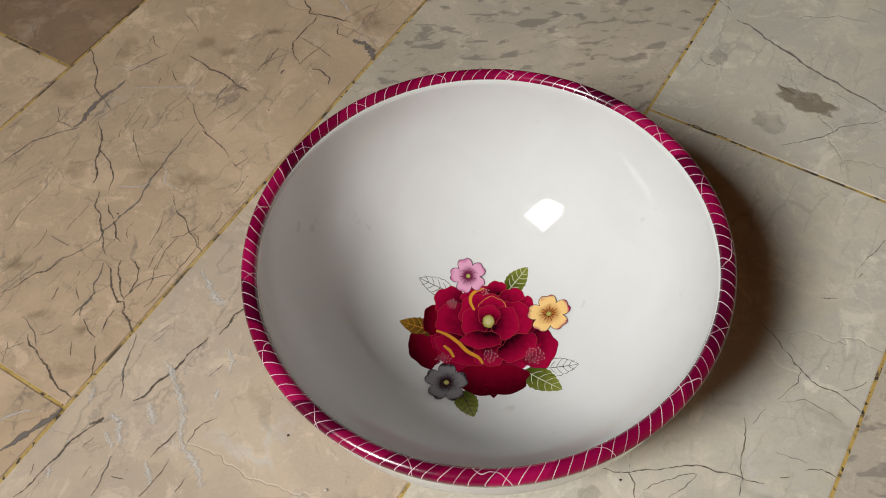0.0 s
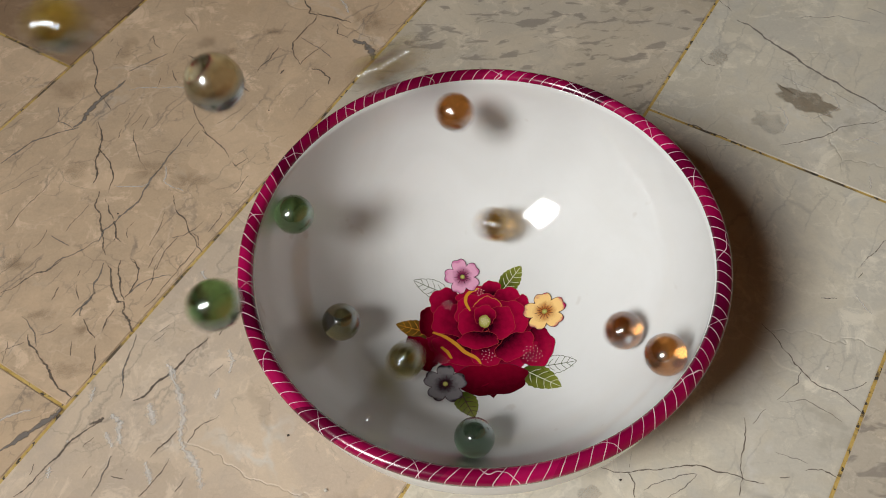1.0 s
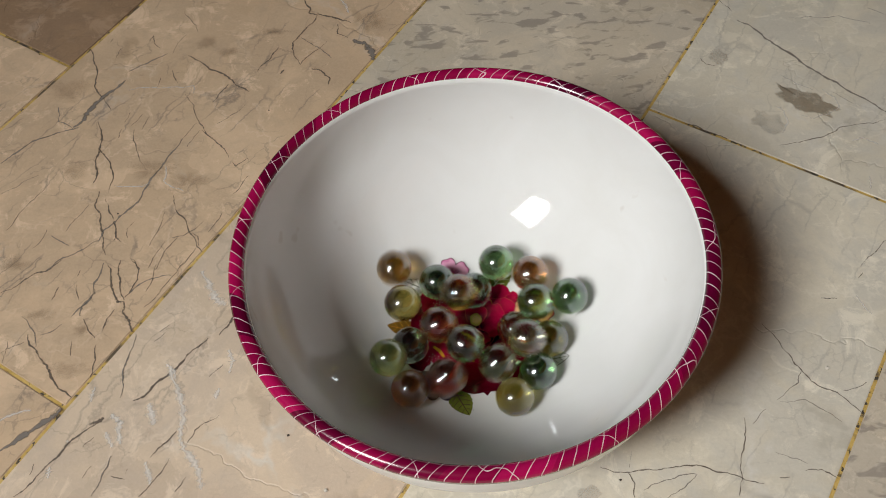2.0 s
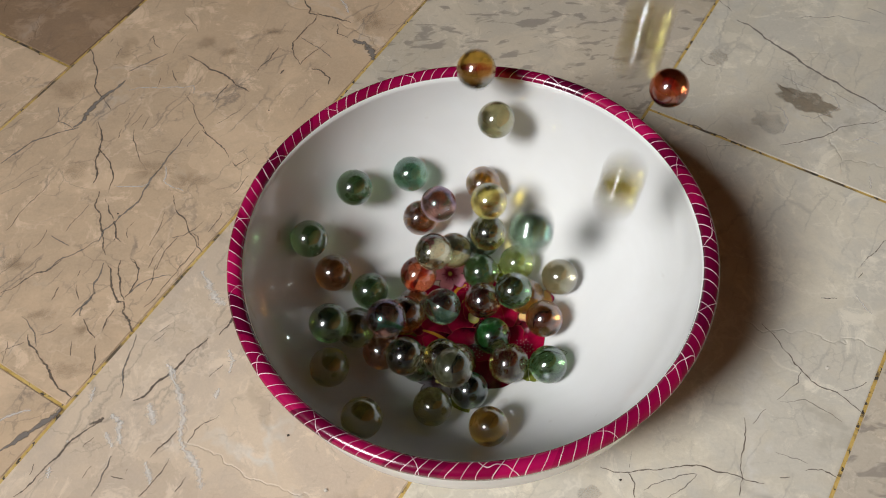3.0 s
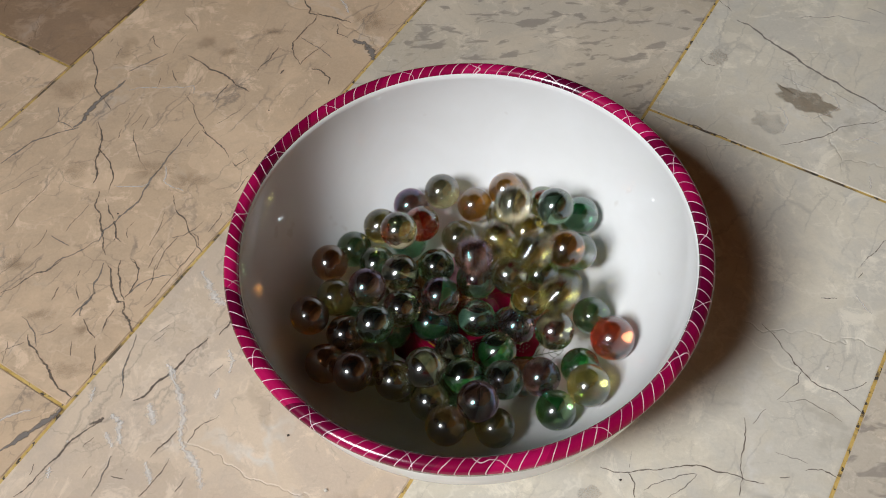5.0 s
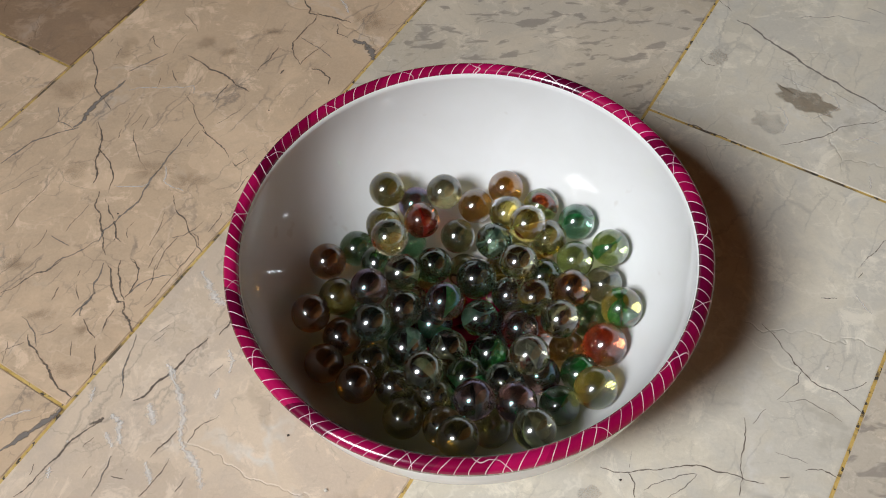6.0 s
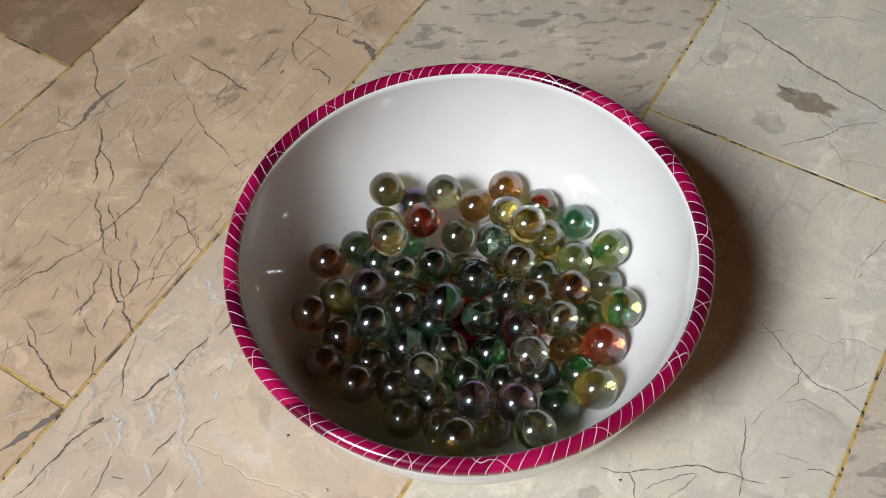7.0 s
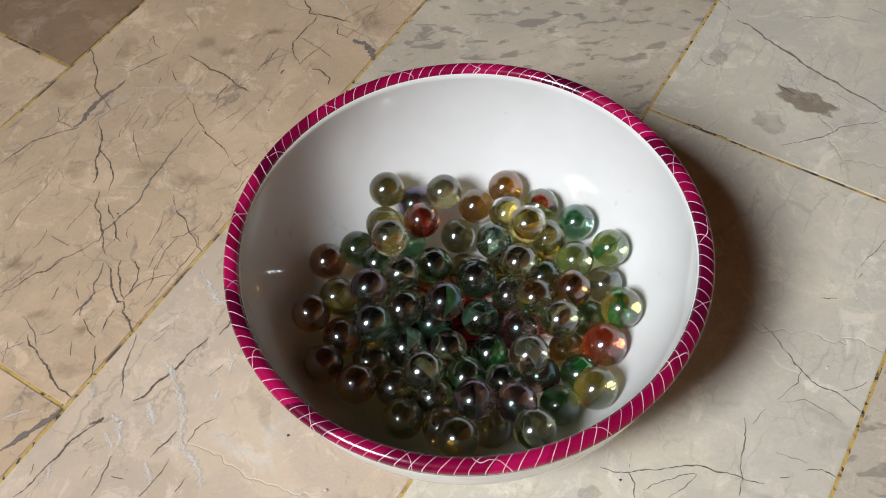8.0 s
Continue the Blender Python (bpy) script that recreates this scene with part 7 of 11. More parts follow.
    walk(marbles[28], [mm(0,141.0,70.0,617.0,45,-30,163), mm(1.9,141.0,70.0,617.0,45,-30,163), mm(2,123.8,69.2,549.3,28,20,164), mm(2.1,61.5,66.3,304.6,-8,65,137), mm(2.2,15.9,41.2,98.5,-95,42,61), mm(2.3,2.1,37.3,52.7,-129,0,48), mm(2.4,-2.7,40.5,49.6,-176,-6,50), mm(2.5,-7.0,43.4,47.1,143,-9,56), mm(2.6,-9.7,46.6,46.3,113,0,58), mm(2.7,-14.5,48.3,45.5,77,-7,60), mm(2.8,-15.1,48.8,42.5,55,-3,62), mm(2.9,-16.2,49.6,41.9,44,-1,62), mm(3,-16.7,49.9,41.6,39,-1,63), mm(3.1,-18.4,48.4,40.9,34,-17,63), mm(3.2,-19.8,47.8,40.0,24,-26,67), mm(3.3,-21.6,47.8,38.6,6,-32,76), mm(3.4,-22.9,47.4,37.4,-8,-37,83), mm(3.5,-23.3,47.2,37.0,-13,-40,87), mm(3.6,-20.3,48.9,36.9,10,-24,74), mm(3.7,-17.9,50.2,36.8,24,-10,70), mm(3.8,-16.3,51.2,36.7,33,1,69), mm(3.9,-15.2,51.6,36.7,39,7,70), mm(4,-14.8,51.8,36.7,39,7,70), mm(4.1,-21.4,49.9,36.9,-2,-22,75), mm(4.2,-27.1,50.9,39.1,-49,-19,93), mm(4.3,-30.6,51.9,38.0,-75,-8,99), mm(4.4,-32.9,51.5,37.5,-92,-8,101), mm(4.5,-33.6,51.3,37.3,-98,-8,102), mm(4.6,-32.5,52.8,36.3,-87,1,102), mm(4.7,-31.5,54.1,35.3,-76,10,103), mm(4.8,-30.8,55.0,34.3,-67,17,105), mm(4.9,-30.1,55.9,33.5,-58,23,108), mm(5,-29.3,56.7,32.9,-49,27,112), mm(5.1,-28.6,57.3,32.4,-41,30,115), mm(5.2,-28.1,58.2,31.9,-33,34,120), mm(5.3,-27.7,58.1,31.8,-30,32,121), mm(5.4,-27.0,58.1,31.2,-24,28,124), mm(5.5,-26.7,58.1,31.1,-24,28,124), mm(5.6,-27.1,58.3,31.4,-26,32,123), mm(8,-27.3,58.4,31.5,-26,32,123)])
    walk(marbles[29], [mm(0,158.0,70.0,617.0,137,-33,107), mm(2.5,158.0,70.0,617.0,137,-33,107), mm(2.6,105.2,62.4,434.8,85,-14,130), mm(2.7,41.6,47.7,202.3,39,11,131), mm(2.8,10.4,27.0,54.5,-14,13,119), mm(2.9,7.6,29.8,43.3,-41,61,101), mm(3,4.2,36.3,35.9,172,65,-43), mm(3.1,6.8,30.7,33.8,-48,65,93), mm(3.2,8.0,28.2,33.8,-38,45,102), mm(3.3,9.3,25.9,33.5,-31,27,106), mm(3.4,10.1,24.6,33.2,-28,16,107), mm(3.5,10.4,24.3,33.2,-27,14,108), mm(3.6,9.1,21.3,38.3,-55,-20,109), mm(3.7,9.1,18.0,42.2,-75,-53,121), mm(3.8,10.0,15.9,44.1,-84,-74,130), mm(3.9,9.8,14.5,44.2,-124,-78,169), mm(4,10.9,14.7,45.0,-67,-86,112), mm(4.1,6.8,24.4,42.8,-68,-34,113), mm(4.2,6.7,30.8,39.5,-50,15,110), mm(4.3,7.0,36.1,37.6,-27,50,123), mm(4.4,7.0,39.0,36.1,6,66,152), mm(4.5,7.0,39.9,35.6,23,69,168), mm(4.6,8.0,40.8,36.4,42,61,-176), mm(4.7,9.1,41.4,37.2,50,51,-169), mm(4.8,10.0,42.0,38.1,54,41,-166), mm(4.9,11.2,42.3,38.7,55,32,-165), mm(5,12.0,42.8,38.9,57,25,-164), mm(5.1,12.6,43.1,39.0,58,20,-164), mm(5.2,10.4,47.3,38.4,94,23,-150), mm(5.3,13.2,45.6,38.8,74,11,-156), mm(5.4,13.5,44.6,39.1,66,11,-158), mm(5.5,13.5,44.0,39.2,62,13,-158), mm(5.6,13.4,43.6,39.2,59,15,-159), mm(8,13.4,43.5,39.2,59,15,-159)])
    walk(marbles[30], [mm(0,90.0,87.0,617.0,-151,40,-119), mm(2.4,90.0,87.0,617.0,-151,40,-119), mm(2.5,86.5,80.2,551.4,74,88,107), mm(2.6,73.6,54.6,306.7,31,37,65), mm(2.7,37.2,14.4,100.2,17,-13,62), mm(2.8,-17.8,9.2,46.7,-35,-34,85), mm(2.9,-52.7,19.6,39.0,-87,-13,107), mm(3,-64.3,21.8,35.2,-132,12,107), mm(3.1,-66.3,20.3,36.7,-151,5,104), mm(3.2,-67.8,19.1,37.9,-166,-2,104), mm(3.3,-68.9,18.3,38.7,-177,-6,105), mm(3.4,-69.5,17.8,39.2,177,-9,105), mm(3.5,-69.7,17.6,39.4,177,-9,105), mm(3.6,-67.9,17.8,37.2,-163,-12,102), mm(3.7,-66.4,17.9,35.6,-147,-14,98), mm(3.8,-65.4,17.9,34.4,-135,-14,95), mm(3.9,-64.8,18.0,33.7,-128,-14,93), mm(4,-64.5,18.0,33.4,-128,-14,93), mm(4.1,-62.9,17.9,36.5,-102,-16,87), mm(4.2,-62.7,22.1,36.1,-103,15,87), mm(4.3,-60.2,19.2,40.9,-73,-18,86), mm(4.4,-59.5,18.7,41.5,-66,-22,84), mm(4.5,-59.3,18.6,41.7,-66,-22,84), mm(4.6,-60.7,20.5,41.1,-78,-8,87), mm(4.7,-62.3,21.9,40.4,-90,1,88), mm(4.8,-63.7,22.9,39.6,-102,9,87), mm(4.9,-64.6,23.8,38.8,-110,16,85), mm(5,-65.3,24.9,38.3,-117,23,83), mm(5.1,-65.8,25.7,37.8,-122,29,80), mm(5.2,-66.2,26.1,37.5,-126,32,78), mm(5.3,-66.4,26.4,37.4,-126,32,78), mm(8,-66.5,26.4,37.4,-126,32,78)])
    walk(marbles[31], [mm(0,107.0,87.0,617.0,-22,-68,177), mm(1.9,107.0,87.0,617.0,-22,-68,177), mm(2,73.1,65.2,376.6,-51,-20,-161), mm(2.1,30.8,35.0,155.9,-66,30,-162), mm(2.2,-0.7,13.0,50.7,-120,73,151), mm(2.3,-9.6,20.7,43.0,44,55,-46), mm(2.4,-22.8,18.4,39.2,87,15,-20), mm(2.5,-32.4,19.6,38.5,99,-35,-22), mm(2.6,-37.5,17.2,31.2,170,-52,-75), mm(2.7,-42.8,17.5,28.3,-123,-45,-128), mm(2.8,-46.6,18.0,26.2,-94,-24,-146), mm(2.9,-48.5,17.7,23.7,-85,-4,-148), mm(3,-49.6,17.9,24.4,-78,3,-148), mm(3.1,-50.5,22.4,25.9,-46,-8,-149), mm(3.2,-51.3,25.9,27.0,-19,-16,-155), mm(3.3,-51.8,28.4,27.8,0,-19,-161), mm(3.4,-52.1,29.9,28.3,13,-20,-165), mm(3.5,-52.2,30.4,28.5,17,-20,-167), mm(3.6,-52.1,30.7,30.1,27,-27,-171), mm(3.7,-51.1,31.2,31.9,34,-42,-174), mm(3.8,-50.2,32.2,33.2,48,-51,175), mm(3.9,-49.7,33.0,34.0,61,-54,164), mm(4,-49.6,33.3,34.2,66,-54,160), mm(4.1,-54.7,31.6,35.0,42,-20,176), mm(4.2,-56.1,36.7,34.7,77,-4,168), mm(4.3,-57.6,33.5,33.9,52,2,169), mm(4.4,-58.7,33.5,33.8,51,10,169), mm(4.5,-59.1,33.5,33.8,51,10,169), mm(4.6,-58.2,34.2,33.2,58,4,170), mm(4.7,-57.3,34.9,32.6,65,-2,170), mm(4.8,-56.6,35.2,32.3,68,-7,169), mm(4.9,-56.1,35.5,32.0,71,-11,169), mm(5,-55.6,35.7,31.7,74,-14,168), mm(5.1,-55.2,35.9,31.5,76,-17,168), mm(5.2,-54.8,36.1,31.3,78,-20,167), mm(5.3,-54.5,36.3,31.2,78,-20,167), mm(8,-54.1,36.4,30.9,78,-20,167)])
    walk(marbles[32], [mm(0,124.0,87.0,617.0,-21,50,174), mm(1.8,124.0,87.0,617.0,-21,50,174), mm(1.9,122.7,85.9,606.8,-113,56,95), mm(2,91.7,59.8,362.2,-155,15,69), mm(2.1,53.9,33.8,144.4,175,-28,72), mm(2.2,27.3,22.0,53.7,113,-49,114), mm(2.3,20.4,22.8,52.2,70,-12,138), mm(2.4,6.9,21.9,51.8,32,24,133), mm(2.5,-1.8,23.6,51.3,-24,56,95), mm(2.6,-13.4,25.3,50.0,-99,38,35), mm(2.7,-13.6,24.2,47.0,-81,21,44), mm(2.8,-18.6,25.8,45.5,-116,0,37), mm(2.9,-19.1,22.9,46.2,-100,-16,35), mm(3,-20.3,22.6,44.4,-106,-31,37), mm(3.1,-20.9,24.3,46.8,-129,-22,48), mm(3.2,-21.6,25.6,48.3,-144,-17,53), mm(3.3,-22.3,26.5,49.0,-153,-14,55), mm(3.4,-22.6,27.0,49.1,-157,-12,56), mm(3.5,-22.8,27.1,49.0,-157,-12,56), mm(3.6,-22.3,26.7,51.4,-139,-13,52), mm(3.7,-21.9,26.4,53.3,-124,-13,49), mm(3.8,-21.6,26.2,54.7,-114,-12,47), mm(3.9,-21.4,26.1,55.5,-108,-12,45), mm(4,-21.4,26.0,55.8,-108,-12,45), mm(4.1,-22.4,30.1,54.9,-134,5,47), mm(4.2,-23.3,33.3,54.3,-155,17,43), mm(4.3,-23.9,35.6,53.8,-172,25,37), mm(4.4,-24.2,37.0,53.6,177,28,32), mm(4.5,-24.3,37.4,53.5,173,29,30), mm(4.6,-26.9,35.5,53.5,176,7,31), mm(4.7,-29.1,33.9,52.7,177,-14,31), mm(4.8,-31.1,32.6,52.1,179,-32,30), mm(4.9,-32.8,31.3,51.7,-179,-47,29), mm(5,-34.3,30.2,51.4,-176,-61,27), mm(5.1,-35.6,29.3,51.1,-170,-72,21), mm(5.2,-36.6,28.6,50.9,-157,-80,8), mm(5.3,-37.4,28.0,50.7,-116,-85,-32), mm(5.4,-37.9,27.7,50.6,-61,-85,-87), mm(5.5,-38.3,27.6,50.7,-61,-85,-87), mm(8,-38.2,27.4,50.6,-61,-85,-87)])
    walk(marbles[33], [mm(0,141.0,87.0,617.0,78,18,-154), mm(2.4,141.0,87.0,617.0,78,18,-154), mm(2.5,136.3,84.4,589.4,70,70,-160), mm(2.6,94.9,61.0,344.7,-96,59,36), mm(2.7,50.6,23.6,130.5,-92,7,38), mm(2.8,14.9,16.7,43.2,-119,-38,46), mm(2.9,-6.2,30.0,34.0,178,-31,84), mm(3,-11.4,33.8,27.6,135,1,96), mm(3.1,-11.2,29.7,31.4,133,-39,97), mm(3.2,-9.5,25.8,33.1,159,-69,75), mm(3.3,-8.7,22.7,33.6,-114,-79,-10), mm(3.4,-8.9,21.8,33.2,-81,-77,-42), mm(3.5,-8.6,20.3,33.9,-62,-67,-60), mm(3.6,-12.4,20.6,36.6,22,-63,-139), mm(3.7,-15.7,21.1,38.2,49,-42,-161), mm(3.8,-18.2,21.6,39.4,60,-24,-167), mm(3.9,-19.7,21.9,40.1,65,-12,-168), mm(4,-20.3,22.0,40.3,67,-9,-169), mm(4.1,-26.4,18.5,41.9,48,40,-174), mm(4.2,-31.2,16.8,42.8,16,74,158), mm(4.3,-34.5,15.1,43.6,-80,69,64), mm(4.4,-36.8,14.3,43.8,-103,55,44), mm(4.5,-37.6,14.0,43.8,-107,50,41), mm(4.6,-36.9,14.1,43.6,-102,53,45), mm(4.7,-36.4,14.1,43.4,-96,57,50), mm(4.8,-35.8,14.2,43.2,-90,59,55), mm(4.9,-35.4,14.2,43.0,-85,62,60), mm(5,-35.0,14.3,42.9,-79,63,64), mm(5.1,-34.7,14.3,42.7,-79,63,64), mm(5.4,-34.1,14.4,42.5,-79,63,64), mm(5.5,-33.9,14.6,42.5,-79,63,64), mm(8,-34.2,14.3,42.3,-79,63,64)])
    walk(marbles[34], [mm(0,158.0,87.0,617.0,66,-62,-69), mm(2.4,158.0,87.0,617.0,66,-62,-69), mm(2.5,101.1,65.8,401.5,135,-33,-125), mm(2.6,49.1,34.9,175.7,155,15,-128), mm(2.7,19.5,14.8,53.5,-175,62,-108), mm(2.8,-5.2,16.4,37.3,-94,40,-40), mm(2.9,-23.4,20.0,31.1,-72,-8,-33), mm(3,-27.7,20.8,30.3,-57,-36,-39), mm(3.1,-26.4,22.8,31.9,-83,-36,-24), mm(3.2,-25.6,23.8,33.0,-97,-32,-16), mm(3.3,-24.8,24.6,33.4,-105,-27,-12), mm(3.4,-24.5,25.4,33.3,-112,-26,-9), mm(3.5,-23.7,25.5,33.2,-114,-21,-8), mm(3.6,-25.8,28.9,33.6,-141,-37,5), mm(3.7,-28.5,29.7,33.7,-154,-55,15), mm(3.8,-30.4,29.8,33.2,-167,-68,26), mm(3.9,-31.5,30.0,32.8,176,-74,42), mm(4,-31.8,30.1,32.7,176,-74,42), mm(4.1,-29.7,32.5,35.0,171,-46,47), mm(4.2,-28.1,34.1,36.3,172,-27,47), mm(4.3,-27.0,35.6,37.2,170,-12,47), mm(4.4,-26.4,36.5,37.6,169,-4,47), mm(4.5,-26.3,36.9,37.6,169,-4,47), mm(4.6,-25.6,38.1,37.8,166,6,47), mm(4.7,-25.4,39.4,38.1,161,13,47), mm(4.8,-25.2,40.4,38.3,156,20,45), mm(4.9,-25.1,41.4,38.3,152,25,44), mm(5,-24.9,42.2,38.3,148,30,42), mm(5.1,-24.9,42.9,38.3,144,34,40), mm(5.2,-25.8,43.8,38.4,133,32,34), mm(5.3,-22.9,41.0,36.6,171,34,55), mm(5.4,-23.7,42.7,37.6,153,40,44), mm(5.5,-24.7,43.9,38.3,137,39,34), mm(8,-24.7,44.1,38.2,137,39,34)])
    walk(marbles[35], [mm(0,90.0,104.0,617.0,175,-8,-47), mm(2.7,90.0,104.0,617.0,175,-8,-47), mm(2.8,67.6,73.9,491.8,-135,3,-49), mm(2.9,22.9,13.8,241.4,-84,12,-43), mm(3,18.9,10.8,71.4,-33,-1,-38), mm(3.1,11.0,7.9,54.3,14,-25,-49), mm(3.2,3.2,5.8,43.4,73,-35,-81), mm(3.3,-2.6,4.1,31.1,127,-16,-106), mm(3.4,-3.6,3.0,25.0,147,25,-105), mm(3.5,-3.1,2.8,24.1,139,27,-108), mm(3.6,-4.6,0.9,21.3,153,51,-99), mm(3.7,3.7,2.7,30.5,103,18,-130), mm(3.8,3.3,1.1,27.7,90,38,-136), mm(3.9,3.5,0.5,26.5,78,42,-143), mm(4,4.0,0.4,26.1,74,39,-146), mm(4.1,1.1,5.8,28.3,125,22,-118), mm(4.2,-0.3,9.6,29.3,147,1,-114), mm(4.3,-1.6,12.8,30.2,166,-16,-117), mm(4.4,-2.3,14.6,30.1,177,-26,-120), mm(4.5,-2.5,15.3,30.0,-179,-29,-122), mm(4.6,-2.6,15.9,30.3,-175,-33,-124), mm(4.7,-2.4,16.4,30.1,-173,-37,-125), mm(4.8,-2.3,16.9,29.4,-170,-42,-127), mm(4.9,-2.3,17.2,28.7,-165,-46,-131), mm(5,-2.5,17.5,28.0,-156,-47,-137), mm(5.1,-3.0,17.7,27.3,-149,-44,-142), mm(5.2,-5.1,17.4,26.8,-140,-30,-148), mm(5.3,-6.4,13.8,28.0,-157,-7,-142), mm(5.4,-3.5,15.3,29.0,-162,-31,-140), mm(5.5,-2.3,17.2,28.1,-155,-47,-145), mm(5.6,-2.5,18.1,27.3,-142,-50,-155), mm(5.7,-2.6,18.4,27.0,-137,-50,-158), mm(8,-2.6,18.4,27.0,-137,-50,-158)])
    walk(marbles[36], [mm(0,107.0,104.0,617.0,169,37,-109), mm(2.2,107.0,104.0,617.0,169,37,-109), mm(2.3,87.1,72.9,429.2,-115,79,-38), mm(2.4,57.9,32.9,197.8,-32,38,40), mm(2.5,27.0,4.0,51.0,-29,-14,41), mm(2.6,19.5,2.9,40.2,-72,-52,66), mm(2.7,6.9,-2.0,29.8,-168,-56,150), mm(2.8,4.7,-2.5,19.7,159,-11,170), mm(2.9,3.5,-3.2,15.7,139,12,170), mm(3,2.4,-3.3,14.3,136,24,169), mm(3.1,0.7,-6.8,17.7,95,27,150), mm(3.2,-0.6,-9.6,20.3,64,22,137), mm(3.3,-1.5,-11.6,22.1,43,14,131), mm(3.4,-2.1,-12.8,23.2,32,9,128), mm(3.5,-2.3,-13.2,23.6,28,7,128), mm(3.6,-0.2,-14.2,24.3,36,-8,128), mm(3.7,-0.0,-13.5,25.9,46,0,127), mm(3.8,2.2,-14.9,25.4,53,-19,126), mm(3.9,3.2,-15.5,25.4,56,-26,125), mm(4,3.4,-15.6,25.5,56,-26,125), mm(4.1,5.5,-16.8,27.0,69,-44,118), mm(4.2,7.2,-17.7,28.1,84,-56,105), mm(4.3,8.4,-18.3,28.9,102,-63,90), mm(4.4,9.1,-18.7,29.4,117,-66,77), mm(4.5,9.3,-18.8,29.6,117,-66,77), mm(4.6,7.2,-19.8,30.7,66,-71,124), mm(4.7,5.4,-19.3,32.8,45,-53,143), mm(4.8,4.8,-19.4,32.5,40,-50,147), mm(4.9,3.8,-19.6,31.4,30,-42,154), mm(5,2.9,-19.5,30.9,27,-35,156), mm(5.1,2.0,-19.6,30.6,22,-28,159), mm(5.2,1.3,-19.7,30.3,20,-23,160), mm(5.3,1.1,-19.5,30.3,20,-23,160), mm(5.4,0.4,-19.9,30.2,16,-20,161), mm(5.5,0.6,-19.9,30.2,16,-20,161), mm(5.6,0.1,-19.9,30.2,14,-16,162), mm(8,0.1,-19.9,30.2,14,-16,162)])
    walk(marbles[37], [mm(0,124.0,104.0,617.0,35,-55,-157), mm(1.8,124.0,104.0,617.0,35,-55,-157), mm(1.9,109.5,91.5,504.5,21,-5,-149), mm(2,78.1,64.2,259.9,9,46,-154), mm(2.1,33.8,45.6,63.1,168,82,4), mm(2.2,24.4,37.4,46.5,-158,32,36), mm(2.3,11.9,31.2,41.6,-165,-19,35), mm(2.4,3.7,24.0,36.2,-150,-70,23), mm(2.5,-0.1,18.0,36.4,-19,-54,-103), mm(2.6,-9.5,5.4,36.3,-1,-5,-113), mm(2.7,-13.7,8.1,27.3,51,-10,-120), mm(2.8,-15.0,8.6,25.7,66,-8,-123), mm(2.9,-17.1,6.7,24.8,71,13,-122), mm(3,-18.3,6.9,24.9,79,16,-120), mm(3.1,-18.2,4.3,26.8,65,35,-127), mm(3.2,-18.1,2.5,28.6,47,49,-139), mm(3.3,-18.3,1.0,30.2,27,59,-155), mm(3.4,-18.3,0.1,30.4,14,61,-166), mm(3.5,-18.1,-0.3,30.3,8,60,-171), mm(3.6,-17.3,-2.1,30.5,-16,54,168), mm(3.7,-11.3,-2.3,29.1,-9,10,172), mm(3.8,-12.2,-3.4,28.6,-19,15,170), mm(3.9,-12.3,-3.7,28.4,-19,15,170), mm(4,-11.9,-3.6,28.6,-18,13,170), mm(4.1,-11.2,-4.4,28.8,-23,6,170), mm(4.2,-10.3,-3.8,29.5,-16,0,170), mm(4.3,-9.8,-3.7,29.2,-15,-4,170), mm(4.4,-9.5,-3.7,29.2,-15,-4,170), mm(4.5,-9.4,-3.7,29.3,-15,-4,170), mm(4.6,-7.8,-3.2,29.4,-9,-15,169), mm(4.7,-6.3,-2.4,28.4,1,-26,165), mm(4.8,-5.5,-1.5,27.1,14,-31,159), mm(4.9,-4.6,-1.0,26.2,23,-37,155), mm(5,-3.9,-0.6,25.7,30,-41,150), mm(5.1,-3.3,-0.3,25.3,37,-44,145), mm(5.2,-2.9,-0.1,25.1,42,-45,142), mm(5.3,-2.4,-1.3,24.8,33,-53,148), mm(5.4,-2.7,-0.2,24.9,42,-47,141), mm(8,-2.5,0.1,24.9,42,-47,141)])
